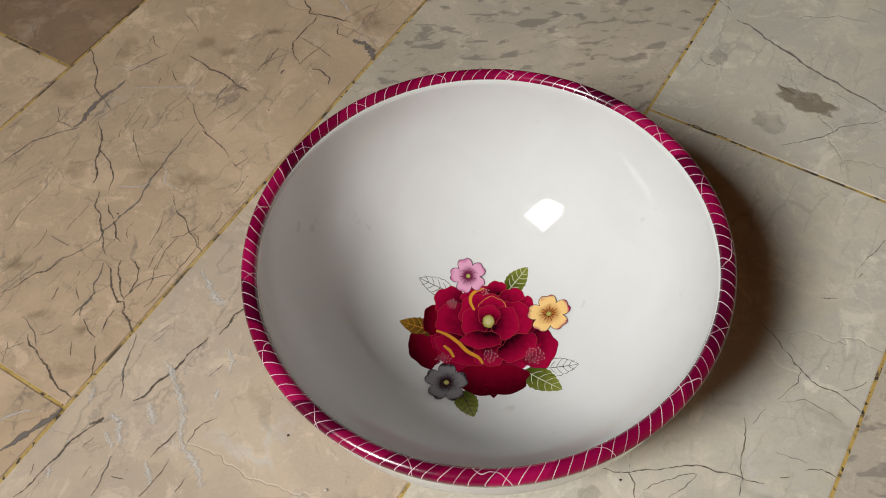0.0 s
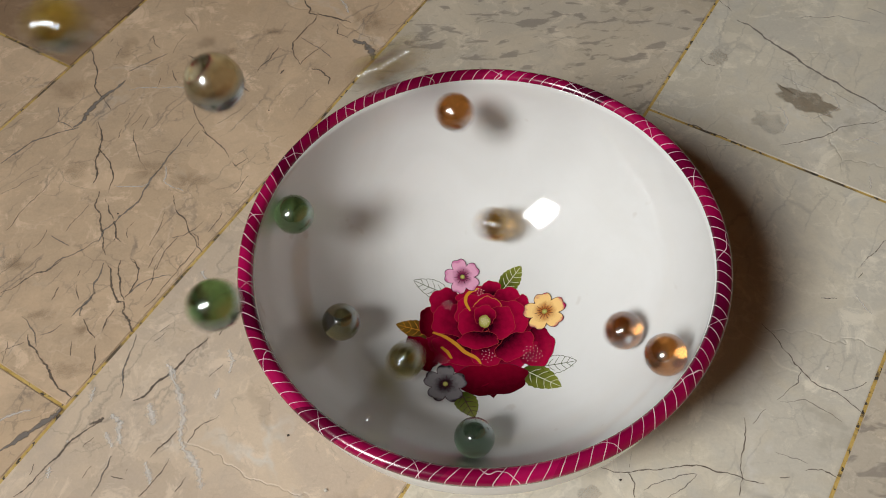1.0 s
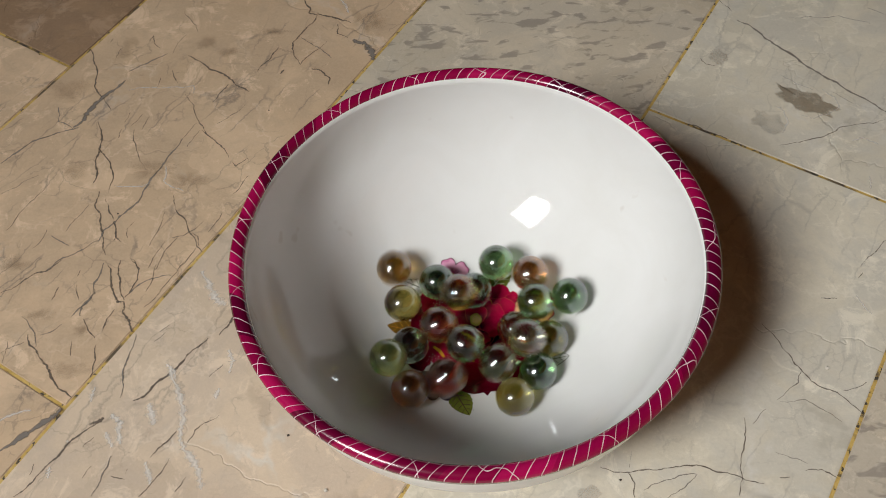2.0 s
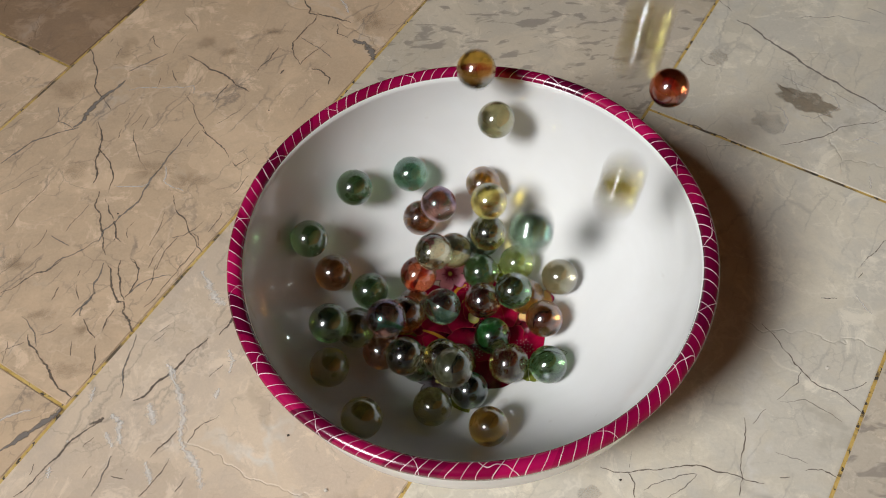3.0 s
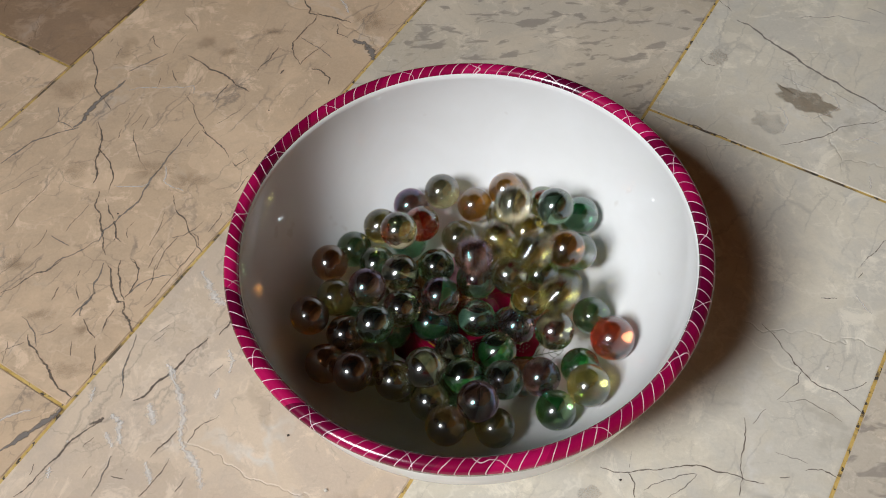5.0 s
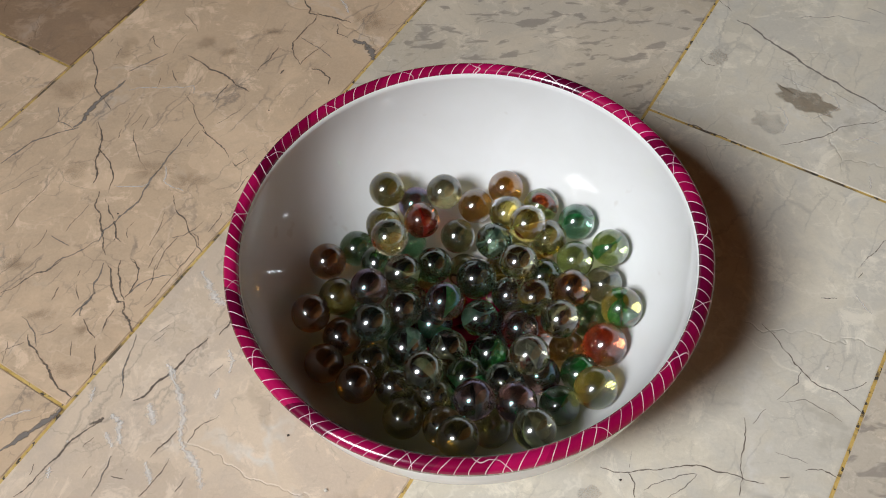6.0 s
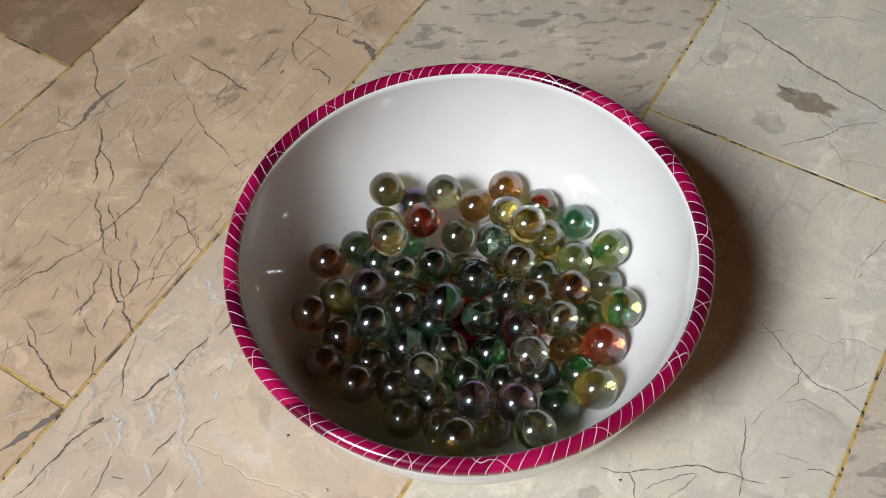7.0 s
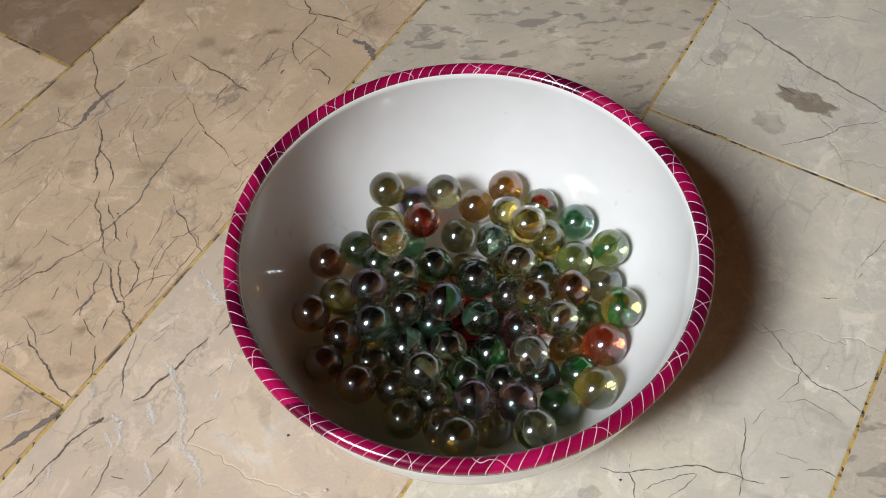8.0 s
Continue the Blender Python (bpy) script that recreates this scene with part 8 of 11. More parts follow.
    walk(marbles[38], [mm(0,141.0,104.0,617.0,-41,33,33), mm(2.5,141.0,104.0,617.0,-41,33,33), mm(2.6,117.3,86.4,515.5,-38,-19,34), mm(2.7,60.0,44.0,270.8,-32,-70,29), mm(2.8,1.8,-9.4,71.6,128,-57,-129), mm(2.9,-21.3,-12.2,51.7,162,-13,-150), mm(3,-41.1,-10.2,48.1,-167,29,-145), mm(3.1,-35.8,-4.8,46.2,-157,-22,-145), mm(3.2,-31.3,-0.6,45.8,-146,-65,-153), mm(3.3,-28.3,2.6,44.3,-24,-77,87), mm(3.4,-27.5,4.5,43.1,-12,-60,76), mm(3.5,-26.5,4.9,42.9,-1,-55,67), mm(3.6,-19.9,3.7,45.1,56,-25,27), mm(3.7,-13.9,1.6,44.3,87,9,22), mm(3.8,-9.8,0.4,44.0,110,32,30), mm(3.9,-6.9,-1.2,43.2,138,41,47), mm(4,-6.7,-0.7,43.4,135,45,45), mm(4.1,-12.6,2.8,43.0,84,19,16), mm(4.2,-17.1,4.9,41.5,60,-9,14), mm(4.3,-20.3,6.7,40.9,40,-28,21), mm(4.4,-22.6,7.9,39.9,21,-40,32), mm(4.5,-22.9,8.1,40.5,15,-41,35), mm(4.6,-21.9,6.4,41.2,35,-41,22), mm(4.7,-21.0,4.8,41.9,52,-38,11), mm(4.8,-20.2,3.4,42.5,66,-33,3), mm(4.9,-19.5,2.2,43.0,77,-27,-2), mm(5,-18.8,1.2,43.7,86,-21,-6), mm(5.1,-18.2,0.2,44.2,93,-16,-8), mm(5.2,-17.8,-0.5,44.6,98,-11,-10), mm(5.3,-17.7,-0.8,44.7,98,-11,-10), mm(5.4,-17.0,0.4,45.0,88,-7,-8), mm(5.5,-17.0,-2.0,45.2,106,-5,-10), mm(5.6,-17.0,-2.2,45.1,106,-5,-10), mm(5.7,-17.1,-2.2,44.6,108,-7,-10), mm(8,-17.1,-2.2,44.6,108,-7,-10)])
    walk(marbles[39], [mm(0,158.0,104.0,617.0,173,-32,134), mm(2.2,158.0,104.0,617.0,173,-32,134), mm(2.3,120.9,85.8,488.4,125,-7,151), mm(2.4,51.2,51.4,245.0,81,22,145), mm(2.5,14.1,28.5,54.7,24,31,117), mm(2.6,0.3,14.7,51.7,-25,7,100), mm(2.7,-20.9,11.3,41.2,-77,5,94), mm(2.8,-28.4,6.3,34.0,-123,-19,100), mm(2.9,-32.2,3.4,29.7,-172,-32,123), mm(3,-33.9,2.4,28.6,169,-30,133), mm(3.1,-36.1,1.5,30.6,147,-20,143), mm(3.2,-38.4,1.1,31.6,133,-8,146), mm(3.3,-39.7,0.3,33.4,118,-1,147), mm(3.4,-39.8,-0.0,34.1,112,-2,147), mm(3.5,-40.0,-0.1,34.2,112,-2,147), mm(3.6,-36.4,-2.0,44.1,120,-53,143), mm(3.7,-41.9,-6.1,43.7,68,-23,178), mm(3.8,-42.3,-8.5,46.5,40,-17,-172), mm(3.9,-42.4,-10.6,46.3,25,-14,-168), mm(4,-42.4,-11.1,46.1,20,-13,-167), mm(4.1,-47.2,-9.7,45.7,38,18,-166), mm(4.2,-50.8,-8.9,43.1,58,47,-156), mm(4.3,-51.6,-7.8,40.6,86,46,-135), mm(4.4,-51.7,-7.0,39.6,96,40,-128), mm(4.5,-51.7,-6.7,39.3,99,38,-126), mm(4.6,-53.5,-7.7,39.0,109,51,-119), mm(4.7,-55.1,-8.5,38.5,124,61,-106), mm(4.8,-56.6,-9.1,38.0,148,66,-85), mm(4.9,-57.8,-9.5,37.5,174,67,-61), mm(5,-58.8,-9.8,37.0,-167,64,-44), mm(5.1,-59.6,-10.0,36.6,-156,60,-34), mm(5.2,-60.1,-10.2,36.3,-150,57,-29), mm(5.3,-60.5,-10.3,36.1,-146,55,-26), mm(8,-60.5,-10.3,36.1,-146,55,-26)])
    walk(marbles[40], [mm(0,90.0,121.0,617.0,51,-14,-30), mm(2.4,90.0,121.0,617.0,51,-14,-30), mm(2.5,73.2,80.9,426.6,102,-3,-38), mm(2.6,39.9,34.5,195.8,153,0,-40), mm(2.7,-13.3,7.0,54.6,-158,-18,-48), mm(2.8,-36.6,-1.7,45.3,-102,-28,-71), mm(2.9,-49.5,-6.8,40.3,-48,-15,-92), mm(3,-54.3,-8.9,39.2,-14,3,-96), mm(3.1,-57.6,-6.1,35.7,20,-19,-101), mm(3.2,-60.7,-4.7,34.2,49,-22,-111), mm(3.3,-62.2,-3.6,33.9,63,-26,-117), mm(3.4,-62.7,-2.7,33.9,70,-29,-120), mm(3.5,-62.9,-2.4,33.8,70,-29,-120), mm(3.6,-63.5,-1.5,33.1,80,-33,-126), mm(3.7,-63.1,-0.9,32.1,81,-41,-126), mm(3.8,-62.8,-1.0,31.3,73,-43,-121), mm(3.9,-62.6,-1.2,30.9,68,-42,-117), mm(4,-62.5,-1.3,30.8,68,-42,-117), mm(4.1,-64.7,1.8,32.4,109,-49,-148), mm(4.2,-66.1,2.0,33.1,119,-40,-154), mm(4.3,-70.4,5.4,37.3,163,-9,-174), mm(4.4,-68.9,7.1,35.6,177,-24,-178), mm(4.5,-68.6,7.3,35.2,179,-27,-179), mm(4.6,-67.3,6.9,35.8,176,-37,-177), mm(4.7,-66.0,6.8,36.5,173,-47,-175), mm(4.8,-64.8,7.1,37.2,177,-57,-178), mm(4.9,-63.8,7.5,37.7,-177,-65,176), mm(5,-63.1,7.6,38.0,-175,-71,174), mm(5.1,-62.5,7.6,38.3,-172,-76,172), mm(5.2,-62.1,7.6,38.5,-170,-79,170), mm(8,-61.8,7.6,38.6,-170,-79,170)])
    walk(marbles[41], [mm(0,107.0,121.0,617.0,67,-71,-102), mm(2.3,107.0,121.0,617.0,67,-71,-102), mm(2.4,99.5,107.7,562.6,82,-20,-113), mm(2.5,65.7,48.1,318.0,88,31,-113), mm(2.6,26.5,-3.0,109.2,144,76,-63), mm(2.7,-14.4,-16.2,53.1,-145,35,1), mm(2.8,-41.1,-25.8,45.1,-130,-15,4), mm(2.9,-59.2,-25.5,40.7,-140,-66,11), mm(3,-65.0,-25.8,39.8,56,-72,174), mm(3.1,-62.1,-25.1,37.0,-170,-76,42), mm(3.2,-60.0,-24.5,34.7,-152,-55,25), mm(3.3,-58.4,-24.1,33.2,-148,-39,23), mm(3.4,-57.4,-23.9,32.2,-147,-29,22), mm(3.5,-57.1,-23.8,31.9,-146,-26,21), mm(3.6,-52.1,-26.4,39.9,-109,11,16), mm(3.7,-47.5,-28.4,47.2,-64,45,40), mm(3.8,-42.7,-30.5,48.4,-6,48,84), mm(3.9,-40.6,-32.0,49.7,16,36,99), mm(4,-40.0,-32.5,50.2,22,31,102), mm(4.1,-40.5,-30.8,48.2,19,50,100), mm(4.2,-41.0,-29.5,46.6,13,65,95), mm(4.3,-41.3,-28.6,45.4,4,75,86), mm(4.4,-41.5,-28.0,44.8,-12,81,71), mm(4.5,-41.5,-27.8,44.5,-12,81,71), mm(4.6,-41.2,-29.4,44.5,6,70,89), mm(4.7,-40.2,-30.6,44.1,21,61,102), mm(4.8,-39.6,-32.1,43.1,25,47,106), mm(4.9,-39.2,-33.4,42.0,25,34,106), mm(5,-39.1,-34.2,40.8,24,24,105), mm(5.1,-39.2,-34.7,39.9,20,17,104), mm(5.2,-39.4,-35.1,39.1,16,12,103), mm(5.3,-39.6,-35.3,38.5,12,10,102), mm(5.4,-39.8,-35.6,38.3,12,10,102), mm(5.5,-39.5,-35.5,37.6,18,11,103), mm(8,-39.1,-35.7,37.5,18,11,103)])
    walk(marbles[42], [mm(0,124.0,121.0,617.0,104,-54,4), mm(1.9,124.0,121.0,617.0,104,-54,4), mm(2,105.4,97.0,499.4,-161,-54,-79), mm(2.1,69.7,48.2,254.1,-125,-11,-100), mm(2.2,12.8,-4.8,58.7,-92,30,-94), mm(2.3,-2.3,-6.9,47.8,-33,27,-64), mm(2.4,-12.2,-10.4,42.7,20,12,-45), mm(2.5,-22.0,-13.2,34.6,65,-14,-46), mm(2.6,-33.8,-10.2,29.2,108,-53,-72), mm(2.7,-41.1,-10.2,25.8,-176,-40,-131), mm(2.8,-43.1,-13.6,26.1,179,-12,-129), mm(2.9,-44.3,-12.8,25.0,-168,-10,-132), mm(3,-45.2,-12.5,24.9,-162,-7,-133), mm(3.1,-47.3,-11.1,24.5,-144,-4,-134), mm(3.2,-49.0,-9.8,24.6,-128,-2,-135), mm(3.3,-50.2,-8.8,24.6,-117,-2,-136), mm(3.4,-50.9,-8.2,24.6,-110,-1,-136), mm(3.5,-51.1,-8.0,24.6,-110,-1,-136), mm(3.6,-53.6,-13.8,26.3,-133,42,-144), mm(3.7,-56.2,-14.8,28.1,-118,64,-132), mm(3.8,-56.7,-15.6,28.7,-123,72,-137), mm(3.9,-57.4,-16.3,29.4,-125,81,-139), mm(4,-57.7,-16.5,29.6,-123,84,-137), mm(4.1,-59.4,-21.2,32.9,87,53,74), mm(4.2,-60.8,-24.9,35.4,85,20,73), mm(4.3,-61.8,-27.5,37.2,83,-4,73), mm(4.4,-62.3,-29.0,38.3,83,-18,73), mm(4.5,-62.5,-29.5,38.7,82,-23,73), mm(4.6,-62.9,-28.6,38.5,78,-17,74), mm(4.7,-64.1,-26.5,38.5,65,-5,77), mm(4.8,-65.5,-25.0,39.2,52,4,77), mm(4.9,-66.4,-24.4,39.7,44,7,76), mm(5,-66.7,-24.3,40.1,41,7,76), mm(8,-67.2,-24.2,40.4,41,7,76)])
    walk(marbles[43], [mm(0,141.0,121.0,617.0,-39,-1,-20), mm(1.8,141.0,121.0,617.0,-39,-1,-20), mm(1.9,102.3,97.1,472.2,6,-29,-33), mm(2,39.0,58.3,232.1,68,-37,-69), mm(2.1,-1.0,34.8,54.6,122,-15,-95), mm(2.2,-10.3,25.8,49.9,156,24,-92), mm(2.3,-17.5,8.0,48.8,-160,68,-57), mm(2.4,-20.3,3.4,44.2,-64,45,29), mm(2.5,-24.9,-0.6,44.2,-56,2,33), mm(2.6,-26.0,-8.7,43.1,-13,-29,22), mm(2.7,-34.6,-7.6,40.2,-74,-64,70), mm(2.8,-30.9,-17.9,35.6,46,-55,-42), mm(2.9,-34.1,-20.1,34.9,94,-52,-82), mm(3,-35.0,-20.5,34.3,106,-49,-91), mm(3.1,-36.6,-18.9,34.3,129,-59,-110), mm(3.2,-37.9,-17.7,34.4,154,-62,-132), mm(3.3,-38.8,-16.8,34.4,173,-61,-148), mm(3.4,-39.4,-16.2,34.5,-176,-59,-157), mm(3.5,-39.6,-16.1,34.5,-176,-59,-157), mm(3.6,-38.2,-16.3,33.8,168,-67,-143), mm(3.7,-40.1,-20.5,35.5,148,-34,-127), mm(3.8,-41.1,-14.4,31.7,-142,-53,-179), mm(3.9,-40.1,-12.9,30.6,-119,-59,161), mm(4,-39.7,-12.8,30.4,-114,-62,157), mm(4.1,-38.5,-9.3,32.3,-65,-49,116), mm(4.2,-36.8,-5.6,36.0,-34,-18,98), mm(4.3,-36.5,-2.9,38.4,-27,7,98), mm(4.4,-36.6,-1.6,39.1,-27,17,98), mm(4.5,-36.7,-1.3,39.3,-27,20,98), mm(4.6,-36.3,-1.3,39.4,-24,19,99), mm(4.7,-35.9,-1.4,39.5,-24,19,99), mm(4.8,-35.6,-1.4,39.6,-24,19,99), mm(5.3,-34.8,-1.3,40.1,-24,19,99), mm(5.4,-34.5,-1.4,39.9,-24,19,99), mm(8,-34.4,-1.4,39.7,-24,19,99)])
    walk(marbles[44], [mm(0,158.0,121.0,617.0,11,-53,165), mm(1.9,158.0,121.0,617.0,11,-53,165), mm(2,137.0,105.3,541.8,-28,-12,-172), mm(2.1,68.8,54.1,297.2,-55,33,-177), mm(2.2,26.1,7.2,92.6,-123,53,133), mm(2.3,13.0,-7.3,52.4,176,27,90), mm(2.4,4.4,-14.8,49.9,139,-10,84), mm(2.5,-3.4,-19.1,49.1,89,-33,104), mm(2.6,-7.5,-22.4,45.1,30,-39,141), mm(2.7,-8.1,-27.6,43.8,-23,-48,180), mm(2.8,-13.6,-28.6,41.6,-31,-6,-177), mm(2.9,-15.3,-30.0,40.9,-41,8,-177), mm(3,-15.9,-30.5,40.6,-44,12,-178), mm(3.1,-17.8,-31.6,36.0,-66,44,171), mm(3.2,-19.6,-30.7,31.3,-23,76,-150), mm(3.3,-21.1,-29.4,28.6,51,67,-78), mm(3.4,-21.8,-29.1,26.9,71,57,-61), mm(3.5,-22.1,-29.0,26.4,76,54,-56), mm(3.6,-21.1,-29.1,23.8,42,63,-86), mm(3.7,-20.0,-29.3,21.3,1,61,-123), mm(3.8,-18.6,-29.5,19.9,-22,53,-142), mm(3.9,-17.6,-29.7,19.3,-31,47,-148), mm(4,-17.3,-29.7,19.1,-31,47,-148), mm(4.1,-14.5,-26.4,21.1,-20,13,-143), mm(4.2,-8.4,-25.8,23.6,-46,-27,-140), mm(4.3,-8.4,-21.4,24.9,-11,-44,-160), mm(4.4,-9.1,-20.6,24.8,-1,-40,-167), mm(4.5,-9.3,-20.4,24.9,-1,-40,-167), mm(4.6,-10.4,-19.8,26.6,10,-28,-173), mm(4.7,-11.9,-19.5,28.0,15,-14,-175), mm(4.8,-13.2,-19.4,29.2,17,-1,-175), mm(4.9,-14.3,-19.1,30.3,21,9,-175), mm(5,-15.1,-18.9,31.2,24,17,-174), mm(5.1,-15.9,-18.5,31.9,29,24,-173), mm(5.2,-16.5,-18.0,32.4,35,29,-170), mm(5.3,-18.3,-18.6,31.6,32,43,-172), mm(5.4,-15.6,-19.5,29.9,20,21,-178), mm(5.5,-15.0,-17.5,32.4,43,13,-171), mm(5.6,-17.0,-18.2,33.3,40,29,-173), mm(8,-17.1,-18.3,33.3,40,29,-173)])
    walk(marbles[45], [mm(0,90.0,138.0,617.0,-23,35,-155), mm(2,90.0,138.0,617.0,-23,35,-155), mm(2.1,88.3,130.9,582.9,-93,49,156), mm(2.2,76.2,79.8,338.2,-148,22,121), mm(2.3,47.3,45.7,125.3,164,-1,111), mm(2.4,25.6,24.4,48.3,115,-18,120), mm(2.5,14.6,7.6,39.9,59,-32,145), mm(2.6,9.0,-6.1,32.1,-1,-28,178), mm(2.7,0.2,-16.4,27.9,-39,8,-174), mm(2.8,-4.1,-26.4,23.9,-90,28,169), mm(2.9,-8.5,-29.7,19.7,-149,48,130), mm(3,-9.7,-30.4,18.6,-168,49,115), mm(3.1,-8.3,-31.1,18.9,-160,40,122), mm(3.2,-7.3,-31.7,19.1,-154,32,125), mm(3.3,-6.5,-32.0,19.3,-151,27,126), mm(3.4,-6.1,-32.3,19.4,-149,23,127), mm(3.5,-5.9,-32.3,19.4,-149,23,127), mm(3.6,-5.4,-32.0,23.5,-117,19,139), mm(3.7,-5.3,-31.6,27.1,-91,29,150), mm(3.8,-5.9,-31.2,29.4,-90,47,151), mm(3.9,-6.4,-30.9,30.6,-90,56,151), mm(4,-6.5,-30.9,30.9,-90,56,151), mm(4.1,-4.6,-29.8,33.2,-64,40,170), mm(4.2,-2.3,-31.7,37.0,-81,9,163), mm(4.3,-0.7,-30.9,35.2,-68,-4,164), mm(4.4,0.7,-31.1,35.5,-66,-14,163), mm(4.5,1.1,-31.2,35.6,-66,-18,163), mm(4.6,0.6,-33.0,37.0,-84,-17,169), mm(4.7,1.0,-33.9,37.7,-91,-22,171), mm(4.8,2.2,-34.6,37.6,-96,-31,173), mm(4.9,3.3,-35.6,37.8,-103,-39,178), mm(5,3.7,-36.3,38.1,-111,-42,-177), mm(5.1,3.9,-36.9,38.4,-117,-44,-173), mm(5.2,4.7,-37.9,37.7,-131,-49,-163), mm(5.3,4.4,-39.2,37.0,-144,-43,-154), mm(5.4,3.9,-37.1,32.8,-98,-40,175), mm(5.5,4.9,-35.7,35.1,-71,-47,156), mm(5.6,4.7,-36.7,37.9,-103,-47,-180), mm(5.7,4.0,-37.6,38.8,-114,-41,-172), mm(8,4.0,-37.6,38.8,-114,-41,-172)])
    walk(marbles[46], [mm(0,107.0,138.0,617.0,-15,-23,169), mm(2.6,107.0,138.0,617.0,-15,-23,169), mm(2.7,82.9,76.8,400.8,-66,-6,-177), mm(2.8,56.8,19.2,175.2,-113,17,178), mm(2.9,32.4,-8.7,44.4,-166,41,150), mm(3,8.0,-18.5,16.7,118,51,91), mm(3.1,8.4,-21.5,17.4,120,29,93), mm(3.2,8.7,-23.8,17.9,122,11,93), mm(3.3,8.9,-25.5,18.3,123,-1,93), mm(3.4,9.0,-26.5,18.6,123,-9,93), mm(3.5,9.1,-26.9,18.6,123,-9,93), mm(3.6,12.2,-27.9,19.5,147,-17,88), mm(3.7,25.7,-22.2,21.8,-167,8,84), mm(3.8,26.0,-21.2,21.7,-165,15,85), mm(3.9,27.1,-20.9,21.9,-157,18,87), mm(4,27.8,-20.7,22.0,-152,20,89), mm(4.1,29.4,-26.3,27.9,-137,-30,88), mm(4.2,30.0,-31.4,33.0,-98,-79,53), mm(4.3,29.5,-34.7,35.6,39,-69,-82), mm(4.4,29.4,-36.3,36.7,44,-55,-87), mm(4.5,29.4,-36.8,37.1,44,-51,-87), mm(4.6,30.8,-38.3,37.7,31,-38,-78), mm(4.7,32.3,-39.8,38.6,22,-24,-73), mm(4.8,33.9,-40.9,39.4,13,-12,-70), mm(4.9,35.2,-41.7,39.9,5,-3,-69), mm(5,36.3,-42.3,40.3,-1,4,-69), mm(5.1,37.2,-42.8,40.4,-6,10,-70), mm(5.2,37.9,-43.2,40.5,-10,14,-71), mm(5.3,38.4,-43.4,40.6,-13,17,-72), mm(5.4,38.8,-43.6,40.6,-13,17,-72), mm(8,39.0,-43.8,40.5,-13,17,-72)])
    walk(marbles[47], [mm(0,124.0,138.0,617.0,47,-31,-106), mm(2.1,124.0,138.0,617.0,47,-31,-106), mm(2.2,115.5,122.5,562.3,58,20,-107), mm(2.3,77.4,53.1,317.6,84,69,-87), mm(2.4,47.6,-3.2,108.9,-141,55,44), mm(2.5,24.8,-22.5,47.6,-143,4,42), mm(2.6,10.8,-27.7,41.9,-167,-43,51), mm(2.7,-9.9,-32.2,28.6,107,-61,124), mm(2.8,-17.3,-36.4,27.7,42,-31,175), mm(2.9,-23.3,-38.4,24.9,24,16,177), mm(3,-25.3,-39.0,24.0,17,31,175), mm(3.1,-25.9,-42.0,25.8,-13,31,159), mm(3.2,-26.6,-44.6,27.2,-36,26,148), mm(3.3,-26.8,-45.9,28.3,-49,20,143), mm(3.4,-27.0,-46.9,28.9,-57,17,140), mm(3.5,-27.1,-47.3,29.1,-57,17,140), mm(3.6,-24.6,-46.1,28.0,-38,7,144), mm(3.7,-23.1,-45.2,27.2,-25,2,145), mm(3.8,-21.9,-44.5,26.5,-16,-3,145), mm(3.9,-21.2,-44.1,26.2,-10,-6,145), mm(4,-20.9,-44.0,26.0,-10,-6,145), mm(4.1,-24.5,-44.1,26.7,-26,14,143), mm(4.2,-27.5,-44.3,27.6,-42,31,137), mm(4.3,-29.4,-44.4,28.4,-56,40,129), mm(4.4,-30.6,-44.4,28.8,-66,45,122), mm(4.5,-31.0,-44.4,28.9,-70,47,119), mm(4.6,-29.6,-44.1,30.5,-49,41,134), mm(4.7,-28.5,-43.2,32.1,-31,38,146), mm(4.8,-27.6,-42.6,33.5,-16,32,154), mm(4.9,-26.7,-42.1,34.7,-7,25,159), mm(5,-25.9,-41.8,35.6,0,19,161), mm(5.1,-25.2,-41.5,36.3,5,13,163), mm(5.2,-24.9,-41.4,36.9,8,9,163), mm(5.3,-25.2,-41.7,36.3,3,12,162), mm(5.4,-25.3,-38.4,32.6,39,20,173), mm(5.5,-24.3,-40.1,36.3,15,2,168), mm(5.6,-24.2,-40.9,37.2,8,-2,168), mm(8,-24.2,-41.0,37.2,8,-2,168)])
